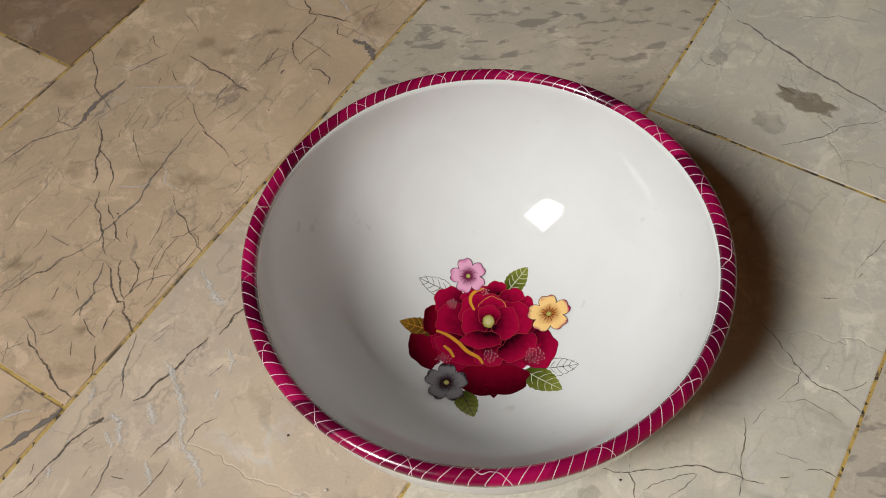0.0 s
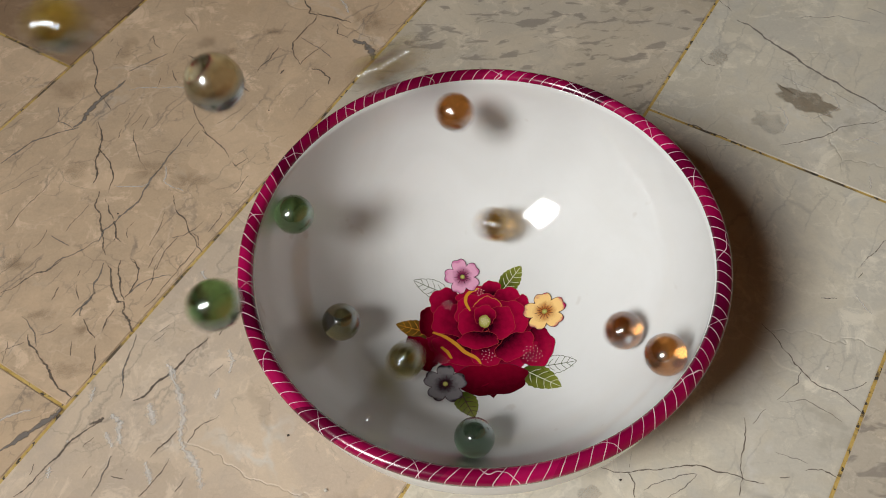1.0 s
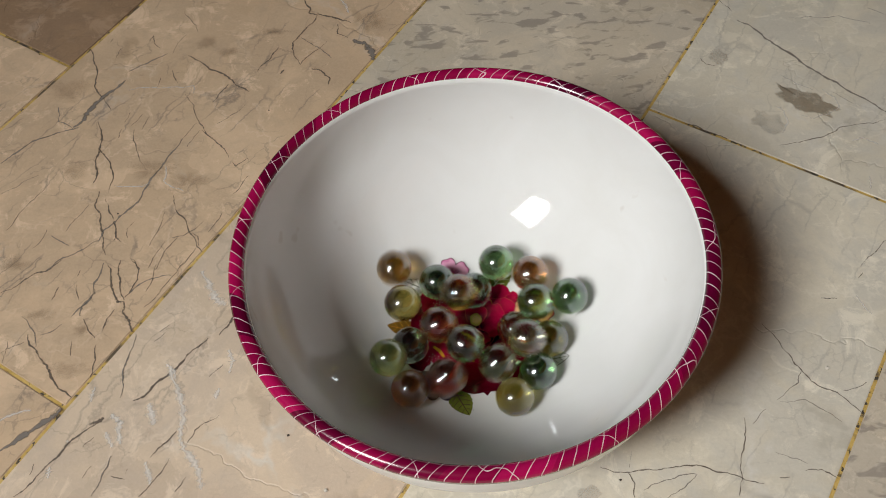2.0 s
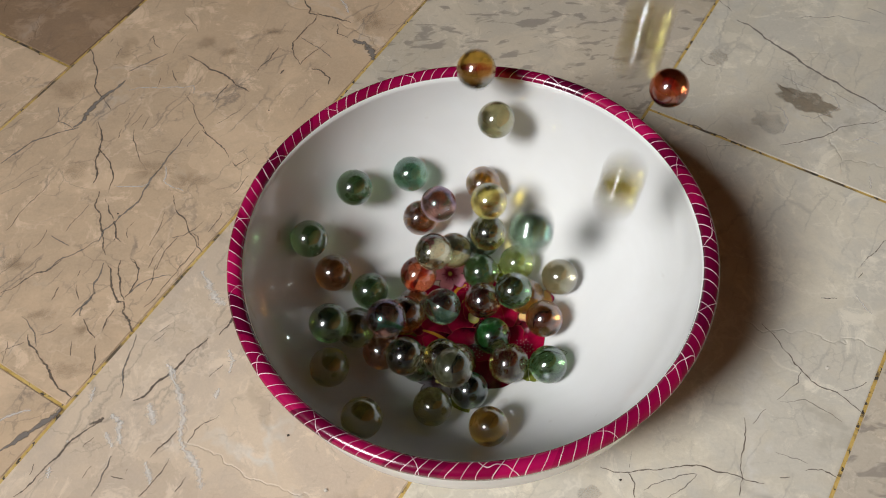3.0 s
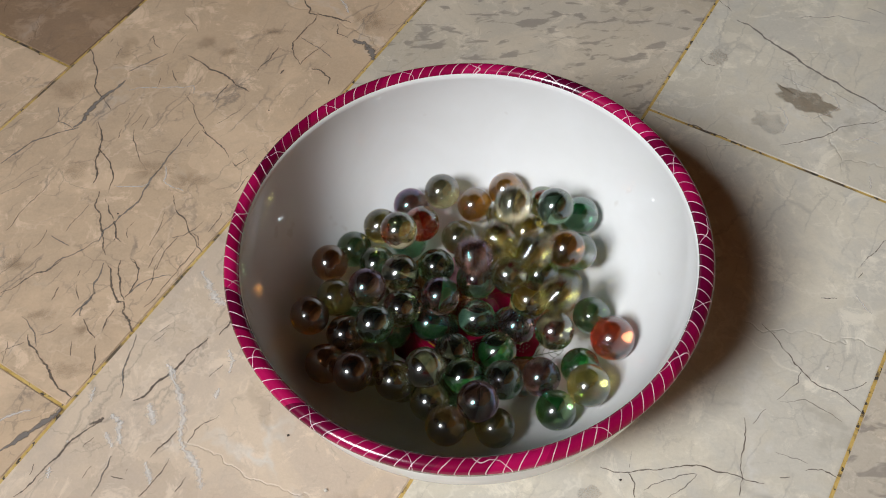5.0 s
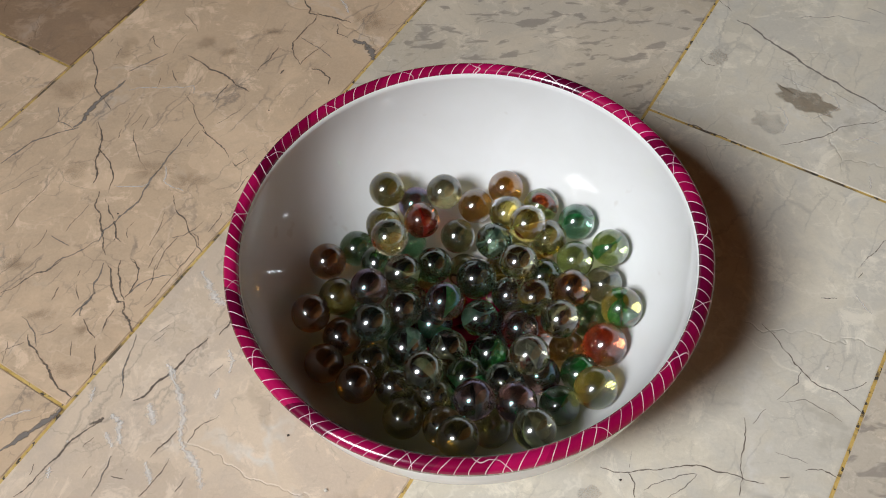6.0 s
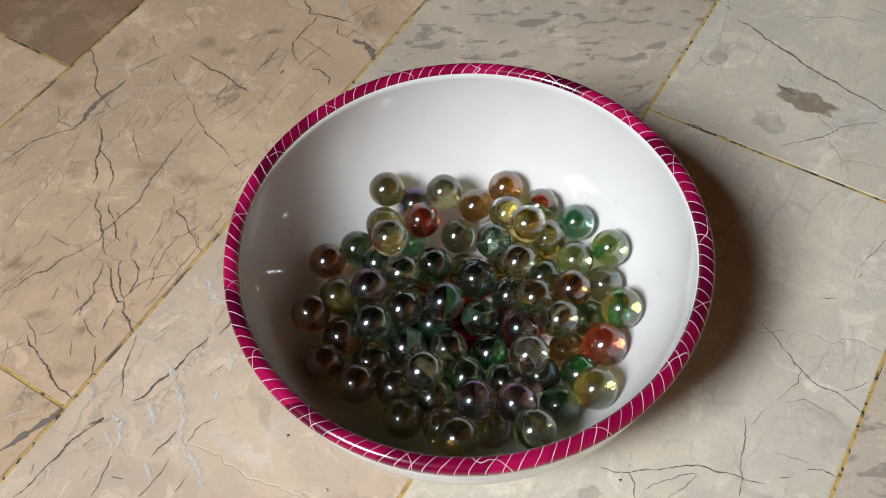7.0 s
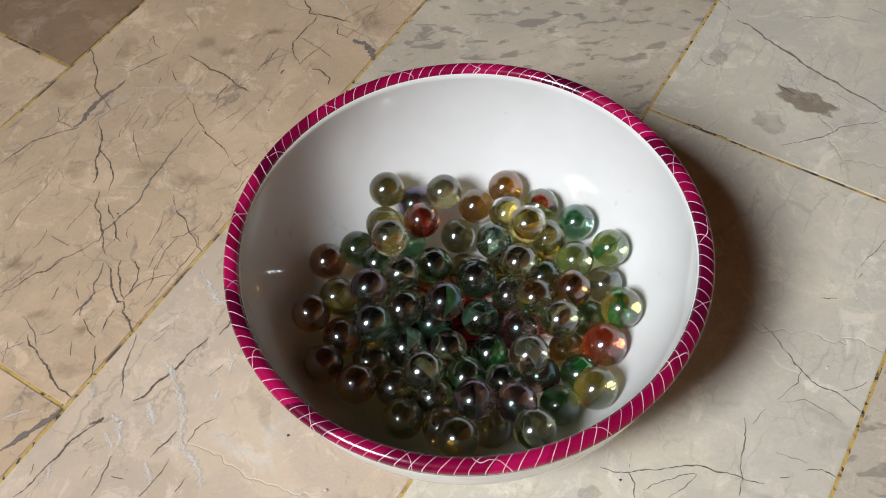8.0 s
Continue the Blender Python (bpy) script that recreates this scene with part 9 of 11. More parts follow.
    walk(marbles[48], [mm(0,141.0,138.0,617.0,-169,43,170), mm(1.9,141.0,138.0,617.0,-169,43,170), mm(2,111.0,106.3,477.3,114,48,111), mm(2.1,59.0,53.4,236.1,67,14,85), mm(2.2,11.9,34.6,56.0,21,-11,83), mm(2.3,9.3,12.1,46.6,21,-63,84), mm(2.4,7.4,-1.0,42.4,-156,-66,-100), mm(2.5,5.7,-16.9,36.1,-159,-14,-98), mm(2.6,-1.8,-33.1,33.6,-142,35,-94), mm(2.7,2.3,-41.9,32.2,144,66,-156), mm(2.8,-2.2,-45.9,30.2,-5,66,58), mm(2.9,-3.1,-49.9,29.0,8,36,68), mm(3,-3.4,-51.3,28.6,10,26,69), mm(3.1,-5.7,-53.3,30.4,-2,3,66), mm(3.2,-7.5,-54.9,31.8,-10,-15,67), mm(3.3,-8.8,-56.0,32.9,-17,-28,70), mm(3.4,-9.6,-56.7,33.5,-22,-35,72), mm(3.5,-9.8,-56.9,33.7,-22,-35,72), mm(3.6,-9.9,-57.5,37.2,-14,-60,66), mm(3.7,-10.0,-58.0,39.9,13,-78,40), mm(3.8,-10.0,-58.3,41.8,92,-80,-37), mm(3.9,-10.0,-58.5,43.0,120,-74,-65), mm(4,-10.0,-58.6,43.4,120,-74,-65), mm(4.1,-12.5,-56.8,44.2,-129,-78,-174), mm(4.2,-14.4,-55.4,44.9,-103,-63,162), mm(4.3,-15.8,-54.5,45.3,-98,-51,157), mm(4.4,-16.6,-53.9,45.6,-96,-43,155), mm(4.5,-16.9,-53.7,45.7,-96,-43,155), mm(4.6,-17.8,-54.1,44.9,-104,-37,161), mm(4.7,-18.6,-54.5,44.2,-111,-31,164), mm(4.8,-19.2,-54.8,43.7,-116,-26,167), mm(4.9,-19.7,-55.1,43.2,-120,-23,169), mm(5,-20.1,-55.4,42.8,-123,-19,170), mm(5.1,-20.5,-55.5,42.5,-125,-17,170), mm(5.2,-20.7,-55.8,42.4,-125,-17,170), mm(5.3,-20.8,-55.9,42.2,-125,-17,170), mm(5.4,-19.7,-59.8,40.9,-156,-27,-178), mm(5.5,-20.1,-57.0,41.5,-133,-24,173), mm(5.6,-20.8,-56.0,41.2,-126,-17,170), mm(5.7,-21.1,-55.9,42.0,-126,-12,170), mm(8,-21.1,-55.9,42.0,-126,-12,170)])
    walk(marbles[49], [mm(0,158.0,138.0,617.0,-123,51,-76), mm(2.3,158.0,138.0,617.0,-123,51,-76), mm(2.4,140.3,120.5,536.1,-39,47,-8), mm(2.5,86.5,67.5,291.5,0,7,12), mm(2.6,43.6,30.1,88.0,28,-37,4), mm(2.7,13.4,4.5,42.9,103,-61,-58), mm(2.8,-4.4,-8.0,36.2,170,-32,-111), mm(2.9,-16.0,-17.0,31.0,-165,14,-115), mm(3,-19.8,-20.0,29.2,-142,46,-103), mm(3.1,-20.6,-16.4,31.5,-129,16,-96), mm(3.2,-20.7,-15.1,34.5,-124,-7,-96), mm(3.3,-20.9,-15.2,35.9,-117,0,-96), mm(3.4,-21.0,-14.7,36.7,-114,-7,-96), mm(3.5,-21.1,-14.5,37.0,-114,-7,-96), mm(3.6,-21.7,-16.6,36.8,-111,9,-96), mm(3.7,-22.7,-18.7,35.0,-103,29,-93), mm(3.8,-23.8,-17.9,33.1,-88,19,-87), mm(3.9,-24.4,-18.0,32.5,-82,20,-85), mm(4,-24.6,-18.1,32.2,-82,20,-85), mm(4.1,-26.9,-22.0,32.3,-56,44,-71), mm(4.2,-28.7,-25.0,32.4,-21,56,-43), mm(4.3,-30.1,-27.2,32.6,12,55,-16), mm(4.4,-30.9,-28.4,32.6,29,51,-3), mm(4.5,-31.1,-28.9,32.5,33,50,1), mm(4.6,-32.8,-28.3,30.9,27,33,-4), mm(4.7,-34.1,-28.3,29.5,28,19,-3), mm(4.8,-35.2,-28.3,28.1,28,6,-3), mm(4.9,-36.3,-28.2,26.7,28,-7,-3), mm(5,-37.3,-28.2,25.5,28,-17,-3), mm(5.1,-38.0,-28.0,24.8,27,-25,-3), mm(5.2,-38.5,-27.9,24.3,27,-30,-3), mm(5.3,-38.9,-27.9,24.0,26,-34,-2), mm(5.4,-39.3,-27.9,23.8,26,-37,-2), mm(8,-39.5,-27.9,23.6,26,-37,-2)])
    walk(marbles[50], [mm(0,90.0,70.0,634.0,137,3,-44), mm(2.4,90.0,70.0,634.0,137,3,-44), mm(2.5,65.1,62.5,405.8,-176,-21,-52), mm(2.6,28.9,50.5,173.7,-119,-28,-77), mm(2.7,-0.4,40.3,49.5,-66,-13,-97), mm(2.8,-0.4,30.8,32.5,-73,38,-98), mm(2.9,0.1,27.5,19.5,-158,77,-177), mm(3,0.1,27.4,18.6,175,77,157), mm(3.1,-5.1,24.6,17.5,59,54,45), mm(3.2,-9.9,20.3,18.1,57,8,44), mm(3.3,-11.7,16.7,19.0,67,-20,43), mm(3.4,-12.8,15.6,19.0,68,-32,42), mm(3.5,-13.4,15.4,19.4,65,-36,44), mm(3.6,-8.0,21.0,21.2,63,16,44), mm(3.7,-7.5,26.5,21.0,29,43,27), mm(3.8,-6.3,28.5,19.7,11,57,13), mm(3.9,-5.2,30.4,19.8,-17,65,-12), mm(4,-4.9,31.0,19.8,-29,66,-23), mm(4.1,-8.9,26.1,24.9,30,29,24), mm(4.2,-12.2,22.6,27.0,43,-7,27), mm(4.3,-15.3,22.0,28.9,34,-32,30), mm(4.4,-16.9,21.1,29.1,35,-45,30), mm(4.5,-17.1,21.8,30.3,22,-43,39), mm(4.6,-17.8,22.1,30.7,14,-45,44), mm(4.7,-18.4,22.4,31.1,6,-46,50), mm(4.8,-18.9,22.7,31.5,-1,-47,55), mm(4.9,-19.4,23.0,31.7,-7,-47,60), mm(5,-19.8,23.2,31.9,-13,-47,64), mm(5.1,-20.1,23.4,32.1,-17,-47,67), mm(5.2,-20.4,23.6,32.2,-17,-47,67), mm(8,-20.8,23.8,32.3,-17,-47,67)])
    walk(marbles[51], [mm(0,107.0,70.0,634.0,-168,69,-103), mm(3,107.0,70.0,634.0,-168,69,-103), mm(3.1,89.3,59.8,494.5,-52,50,6), mm(3.2,56.4,39.5,241.3,-32,2,16), mm(3.3,17.1,-13.4,54.5,5,-37,3), mm(3.4,-13.0,-2.0,45.4,-74,-71,72), mm(3.5,-35.9,15.3,33.0,-132,-30,122), mm(3.6,-35.2,17.2,28.2,-103,-4,113), mm(3.7,-35.5,19.8,23.3,-90,33,117), mm(3.8,-35.9,21.3,20.8,-84,54,121), mm(3.9,-36.2,22.2,19.6,-77,64,126), mm(4,-36.2,22.6,19.2,-70,67,133), mm(4.1,-38.7,24.1,24.8,141,66,-14), mm(4.2,-40.8,22.6,31.5,179,21,15), mm(4.3,-45.3,23.2,35.1,163,-18,15), mm(4.4,-46.0,23.9,34.8,157,-21,17), mm(4.5,-46.1,24.0,34.7,157,-21,17), mm(4.6,-45.8,24.2,34.9,157,-21,17), mm(4.7,-45.6,24.3,35.1,157,-21,17), mm(4.8,-45.3,24.4,35.3,157,-21,17), mm(8,-44.3,24.9,36.0,157,-21,17)])
    walk(marbles[52], [mm(0,124.0,70.0,634.0,150,-25,96), mm(3,124.0,70.0,634.0,150,-25,96), mm(3.1,109.2,67.2,527.0,94,-19,118), mm(3.2,73.9,60.4,271.0,45,1,126), mm(3.3,37.1,28.5,71.0,-6,-3,127), mm(3.4,24.7,-0.8,37.9,-55,-25,140), mm(3.5,12.2,-17.7,31.8,-110,-18,162), mm(3.6,14.7,-11.6,32.7,-60,-15,147), mm(3.7,17.0,-6.0,31.8,-17,-4,140), mm(3.8,18.4,-1.6,32.3,14,9,141), mm(3.9,18.6,0.1,31.8,25,16,144), mm(4,18.8,1.0,32.2,32,19,146), mm(4.1,14.4,-2.6,31.0,-13,25,128), mm(4.2,12.7,-1.5,31.3,-18,39,125), mm(4.3,10.7,-2.2,30.8,-39,41,113), mm(4.4,9.7,-2.8,30.5,-50,39,106), mm(4.5,9.2,-2.9,30.5,-54,39,102), mm(4.6,9.5,-4.0,30.1,-54,31,103), mm(4.7,10.9,-4.6,29.9,-44,24,107), mm(4.8,11.8,-5.4,29.4,-39,16,109), mm(4.9,12.3,-6.3,28.8,-38,8,109), mm(5,12.6,-7.0,28.6,-37,2,109), mm(5.1,12.5,-7.9,28.0,-40,-6,109), mm(5.2,12.9,-8.0,28.2,-38,-8,109), mm(5.3,13.5,-7.8,28.5,-33,-7,108), mm(5.4,13.3,-8.9,27.2,-39,-18,110), mm(5.5,13.7,-8.1,28.2,-32,-11,108), mm(8,13.8,-8.0,28.4,-32,-11,108)])
    walk(marbles[53], [mm(0,141.0,70.0,634.0,70,19,5), mm(3,141.0,70.0,634.0,70,19,5), mm(3.1,128.6,67.8,561.1,74,-33,5), mm(3.2,85.0,60.1,304.8,110,-83,-29), mm(3.3,39.1,39.0,94.3,-129,-43,-147), mm(3.4,-2.5,9.1,40.6,-131,9,-147), mm(3.5,-43.3,-28.7,25.4,-146,59,-155), mm(3.6,-44.2,-28.9,25.9,-142,67,-152), mm(3.7,-44.3,-39.1,35.3,120,46,119), mm(3.8,-42.9,-39.5,35.1,129,38,125), mm(3.9,-42.3,-39.0,35.5,137,38,130), mm(4,-42.1,-38.8,35.6,137,38,130), mm(4.1,-44.5,-37.2,34.1,123,60,120), mm(4.2,-46.3,-34.8,32.1,87,85,84), mm(4.3,-47.6,-33.5,31.0,-24,77,-27), mm(4.4,-48.4,-32.7,30.3,-31,68,-34), mm(4.5,-48.7,-32.5,30.1,-33,65,-35), mm(4.6,-49.1,-30.6,30.5,-49,54,-49), mm(4.7,-50.0,-28.7,31.2,-55,38,-53), mm(4.8,-50.6,-26.8,32.3,-61,22,-56), mm(4.9,-50.5,-25.3,33.5,-69,11,-59), mm(5,-49.9,-24.0,34.4,-79,5,-60), mm(5.1,-49.3,-23.2,35.1,-87,2,-60), mm(5.2,-49.0,-22.8,35.6,-92,-1,-60), mm(8,-48.5,-22.9,35.9,-92,-1,-60)])
    walk(marbles[54], [mm(0,158.0,70.0,634.0,-178,48,30), mm(3,158.0,70.0,634.0,-178,48,30), mm(3.1,149.5,66.1,596.0,178,-3,28), mm(3.2,92.2,39.6,340.0,173,-55,31), mm(3.3,46.3,0.4,123.6,-33,-72,-121), mm(3.4,22.7,-29.1,43.9,-26,-21,-126), mm(3.5,8.3,-46.9,27.3,-24,30,-126), mm(3.6,6.0,-48.1,31.4,6,59,-104), mm(3.7,4.5,-48.6,34.7,61,63,-55), mm(3.8,3.3,-49.1,37.1,96,55,-25), mm(3.9,2.6,-49.4,38.5,108,46,-16), mm(4,2.4,-49.5,38.9,111,43,-13), mm(4.1,2.7,-50.9,36.5,139,49,7), mm(4.2,2.8,-51.9,34.4,163,47,25), mm(4.3,2.9,-52.6,33.0,178,43,36), mm(4.4,3.0,-53.1,32.2,-174,39,41), mm(4.5,3.1,-53.2,31.9,-174,39,41), mm(4.6,2.0,-53.2,31.8,-180,33,38), mm(4.7,1.0,-53.2,31.8,176,28,35), mm(4.8,0.2,-53.2,31.7,172,23,34), mm(4.9,-0.6,-53.3,31.7,169,18,33), mm(5,-1.2,-53.3,31.7,166,14,32), mm(5.1,-1.8,-53.3,31.6,164,11,31), mm(5.2,-2.2,-53.3,31.6,163,8,31), mm(5.3,-2.5,-53.3,31.6,163,8,31), mm(5.4,-2.6,-53.4,31.7,163,8,31), mm(5.5,-2.9,-53.3,31.6,163,8,31), mm(8,-2.9,-53.3,31.6,163,8,31)])
    walk(marbles[55], [mm(0,90.0,87.0,634.0,-94,-36,136), mm(3,90.0,87.0,634.0,-94,-36,136), mm(3.1,83.7,83.3,574.8,-145,-12,158), mm(3.2,56.4,67.1,318.8,174,20,155), mm(3.3,21.1,36.0,107.4,118,30,129), mm(3.4,14.4,-8.9,58.1,82,-8,121), mm(3.5,21.4,-59.9,54.7,50,-53,139), mm(3.6,17.0,-59.6,52.8,28,-23,154), mm(3.7,13.6,-59.5,51.4,18,1,156), mm(3.8,11.1,-59.4,50.4,11,19,154), mm(3.9,9.6,-59.3,49.8,5,29,152), mm(4,9.1,-59.3,49.6,4,33,151), mm(4.1,4.3,-58.0,51.7,-22,69,131), mm(4.2,0.5,-57.0,53.3,-127,73,29), mm(4.3,-2.2,-56.3,54.4,-152,54,5), mm(4.4,-3.8,-55.9,55.1,-158,42,1), mm(4.5,-4.3,-55.7,55.4,-160,37,0), mm(4.6,-5.0,-54.4,54.4,-173,31,-7), mm(4.7,-5.6,-53.2,53.4,177,24,-12), mm(4.8,-6.2,-52.1,52.6,168,17,-15), mm(4.9,-6.8,-51.2,51.8,162,9,-17), mm(5,-7.4,-50.4,51.1,157,3,-17), mm(5.1,-7.8,-49.8,50.5,153,-3,-17), mm(5.2,-8.2,-49.4,50.1,149,-7,-17), mm(5.3,-7.3,-51.2,50.3,160,3,-17), mm(5.4,-8.7,-48.9,49.5,146,-12,-16), mm(5.5,-7.1,-47.8,46.0,125,6,-15), mm(5.6,-8.9,-48.5,49.3,141,-16,-16), mm(5.7,-8.7,-48.8,49.4,141,-16,-16), mm(8,-8.7,-48.8,49.4,141,-16,-16)])
    walk(marbles[56], [mm(0,107.0,87.0,634.0,-66,76,169), mm(3,107.0,87.0,634.0,-66,76,169), mm(3.1,103.4,84.2,598.9,172,47,53), mm(3.2,79.1,64.4,343.5,162,-4,48), mm(3.3,37.7,46.4,125.7,132,-49,63), mm(3.4,33.7,15.6,48.7,-109,-73,-50), mm(3.5,39.6,-37.2,34.3,-81,-23,-73), mm(3.6,41.6,-27.7,32.2,-133,-61,-35), mm(3.7,43.3,-20.4,30.7,140,-44,39), mm(3.8,44.4,-15.1,29.5,117,-10,51), mm(3.9,45.1,-12.0,28.9,106,11,50), mm(4,45.3,-10.9,28.6,102,18,50), mm(4.1,42.8,-15.1,31.4,109,-21,49), mm(4.2,40.9,-18.3,33.5,117,-51,44), mm(4.3,39.5,-20.6,35.0,134,-72,28), mm(4.4,38.7,-22.0,35.9,-179,-81,-17), mm(4.5,38.4,-22.4,36.2,-151,-81,-45), mm(4.6,37.9,-24.2,34.9,-110,-68,-84), mm(4.7,37.5,-25.5,33.5,-100,-54,-93), mm(4.8,36.9,-26.9,32.2,-94,-41,-97), mm(4.9,36.3,-28.3,31.3,-90,-29,-100), mm(5,35.8,-29.6,30.6,-88,-18,-100), mm(5.1,35.5,-30.6,30.2,-87,-10,-101), mm(5.2,35.3,-31.4,30.0,-87,-4,-101), mm(5.3,35.3,-31.8,30.0,-87,-1,-101), mm(5.4,35.3,-32.0,30.1,-87,-1,-101), mm(5.5,35.6,-32.3,30.1,-87,-1,-101), mm(5.6,35.3,-32.2,30.2,-87,-1,-101), mm(8,35.3,-32.2,30.2,-87,-1,-101)])
    walk(marbles[57], [mm(0,124.0,87.0,634.0,-149,-72,-68), mm(3,124.0,87.0,634.0,-149,-72,-68), mm(3.1,116.5,83.7,595.8,-74,-36,-134), mm(3.2,64.1,61.0,339.2,-56,13,-138), mm(3.3,13.2,30.9,123.4,-37,63,-125), mm(3.4,5.1,-3.8,46.1,-178,62,99), mm(3.5,18.0,-33.0,30.4,-166,11,107), mm(3.6,13.9,-34.5,34.4,151,7,100), mm(3.7,13.4,-33.3,38.5,144,36,97), mm(3.8,12.2,-33.6,36.3,123,32,85), mm(3.9,10.9,-34.5,35.6,112,24,80), mm(4,10.4,-34.8,35.4,109,21,79), mm(4.1,10.5,-34.9,34.4,116,18,81), mm(4.2,12.3,-35.4,31.7,140,14,88), mm(4.3,13.3,-36.2,29.6,153,3,90), mm(4.4,14.1,-36.7,28.9,161,-2,90), mm(4.5,14.4,-36.9,28.7,161,-2,90), mm(4.6,14.4,-37.0,29.8,156,-8,90), mm(4.7,15.6,-36.6,31.5,171,-2,89), mm(4.8,17.5,-35.3,33.0,-173,9,90), mm(4.9,18.5,-34.2,33.0,-165,16,92), mm(5,19.2,-33.4,32.3,-158,23,94), mm(5.1,19.4,-32.9,31.7,-156,28,95), mm(5.2,19.4,-32.6,31.3,-155,32,95), mm(5.3,19.3,-32.4,31.1,-155,32,95), mm(5.4,19.3,-32.3,31.0,-155,32,95), mm(5.5,19.7,-32.0,30.7,-151,33,98), mm(5.6,19.3,-32.3,31.0,-155,32,96), mm(8,19.3,-32.3,31.0,-155,32,96)])
    walk(marbles[58], [mm(0,141.0,87.0,634.0,143,-23,-165), mm(3,141.0,87.0,634.0,143,-23,-165), mm(3.1,111.8,78.8,505.4,142,29,-165), mm(3.2,53.8,62.5,249.6,138,81,-169), mm(3.3,21.3,27.8,57.6,-1,46,55), mm(3.4,18.3,7.1,51.0,20,-2,63), mm(3.5,30.9,-15.5,38.1,67,-28,50), mm(3.6,29.7,-14.1,37.7,52,-25,57), mm(3.7,29.7,-13.7,37.8,50,-22,57), mm(3.8,28.5,-12.9,37.3,39,-22,62), mm(3.9,27.7,-12.0,37.0,30,-19,65), mm(4,27.3,-11.6,36.8,26,-17,66), mm(4.1,25.1,-14.7,38.1,18,-45,70), mm(4.2,23.3,-17.2,39.1,3,-66,83), mm(4.3,22.1,-18.9,39.8,-37,-78,121), mm(4.4,21.3,-20.0,40.2,-84,-78,167), mm(4.5,21.1,-20.3,40.3,-97,-76,180), mm(4.6,22.4,-19.3,41.2,-24,-82,108), mm(4.7,23.7,-18.4,42.1,20,-73,65), mm(4.8,24.8,-17.6,42.8,32,-63,54), mm(4.9,25.7,-16.9,43.4,37,-54,50), mm(5,26.2,-17.8,41.4,64,-56,27), mm(5.1,28.3,-17.4,44.7,72,-29,22), mm(5.2,27.8,-15.5,44.8,57,-26,29), mm(5.3,27.0,-19.0,46.4,84,-42,13), mm(5.4,28.7,-15.9,47.5,64,-22,24), mm(5.5,28.7,-14.9,45.4,47,-15,29), mm(8,28.7,-14.8,45.4,47,-15,29)])
    walk(marbles[59], [mm(0,158.0,87.0,634.0,29,-4,-136), mm(3,158.0,87.0,634.0,29,-4,-136), mm(3.1,143.6,83.4,574.0,59,40,-126), mm(3.2,81.9,68.0,318.3,138,59,-61), mm(3.3,35.6,42.3,109.5,-154,32,-9), mm(3.4,29.7,33.1,46.1,-108,4,7), mm(3.5,36.0,33.5,33.3,-104,55,9), mm(3.6,34.2,38.2,32.8,-149,37,-25), mm(3.7,38.6,38.5,33.2,178,61,-50), mm(3.8,39.4,38.0,32.3,171,70,-57), mm(3.9,39.9,38.6,32.2,156,67,-71), mm(4,40.1,38.8,32.1,156,67,-71), mm(4.1,39.9,36.7,30.9,-155,80,-23), mm(4.2,39.7,35.0,30.0,-89,76,41), mm(4.3,39.5,33.8,29.4,-72,68,58), mm(4.4,39.5,33.1,29.0,-66,62,63), mm(4.5,39.4,32.9,28.9,-66,62,63), mm(4.6,37.7,32.9,29.0,-86,55,46), mm(4.7,35.9,33.1,29.7,-102,45,34), mm(4.8,34.1,33.4,30.8,-114,33,26), mm(4.9,32.9,33.6,32.5,-124,21,22), mm(5,32.1,33.5,33.6,-126,11,21), mm(5.1,31.6,32.4,34.3,-119,5,22), mm(5.2,31.3,31.9,35.3,-115,-2,22), mm(5.3,29.9,32.2,36.1,-121,-12,23), mm(5.4,30.3,31.3,36.7,-113,-12,21), mm(5.5,28.2,33.6,36.2,-135,-19,27), mm(5.6,29.6,31.8,36.4,-118,-15,22), mm(5.7,30.1,31.0,36.4,-112,-14,21), mm(8,30.1,31.0,36.4,-112,-14,21)])
    walk(marbles[60], [mm(0,90.0,104.0,634.0,149,6,17), mm(3.2,90.0,104.0,634.0,149,6,17), mm(3.3,77.3,80.4,533.5,-171,-29,8), mm(3.4,51.8,33.1,332.6,-108,-45,-34), mm(3.5,47.8,30.1,162.6,-37,-39,-85), mm(3.6,27.4,18.0,53.1,9,-7,-104), mm(3.7,25.9,11.1,45.9,7,44,-105), mm(3.8,24.3,8.7,45.4,22,63,-93), mm(3.9,23.8,6.8,45.3,36,76,-79), mm(4,24.2,5.7,46.5,-8,87,-123), mm(4.1,24.8,9.4,32.2,15,36,-101), mm(4.2,23.6,12.5,29.6,31,9,-95), mm(4.3,25.4,13.9,23.2,-7,-23,-90), mm(4.4,26.7,15.0,20.2,-31,-37,-78), mm(4.5,27.1,15.5,19.3,-39,-42,-73), mm(4.6,25.5,14.5,18.7,-22,-37,-83), mm(4.7,24.0,13.9,18.2,-7,-33,-92), mm(4.8,22.5,13.7,17.8,5,-31,-98), mm(4.9,21.1,13.7,17.4,17,-28,-104), mm(5,20.0,13.9,17.2,27,-28,-108), mm(5.1,19.1,14.1,17.0,34,-27,-112), mm(5.2,18.7,14.7,16.9,39,-30,-114), mm(5.3,17.6,15.2,16.8,48,-29,-119), mm(5.4,18.2,15.0,16.9,43,-30,-116), mm(8,18.2,15.1,16.9,43,-30,-116)])
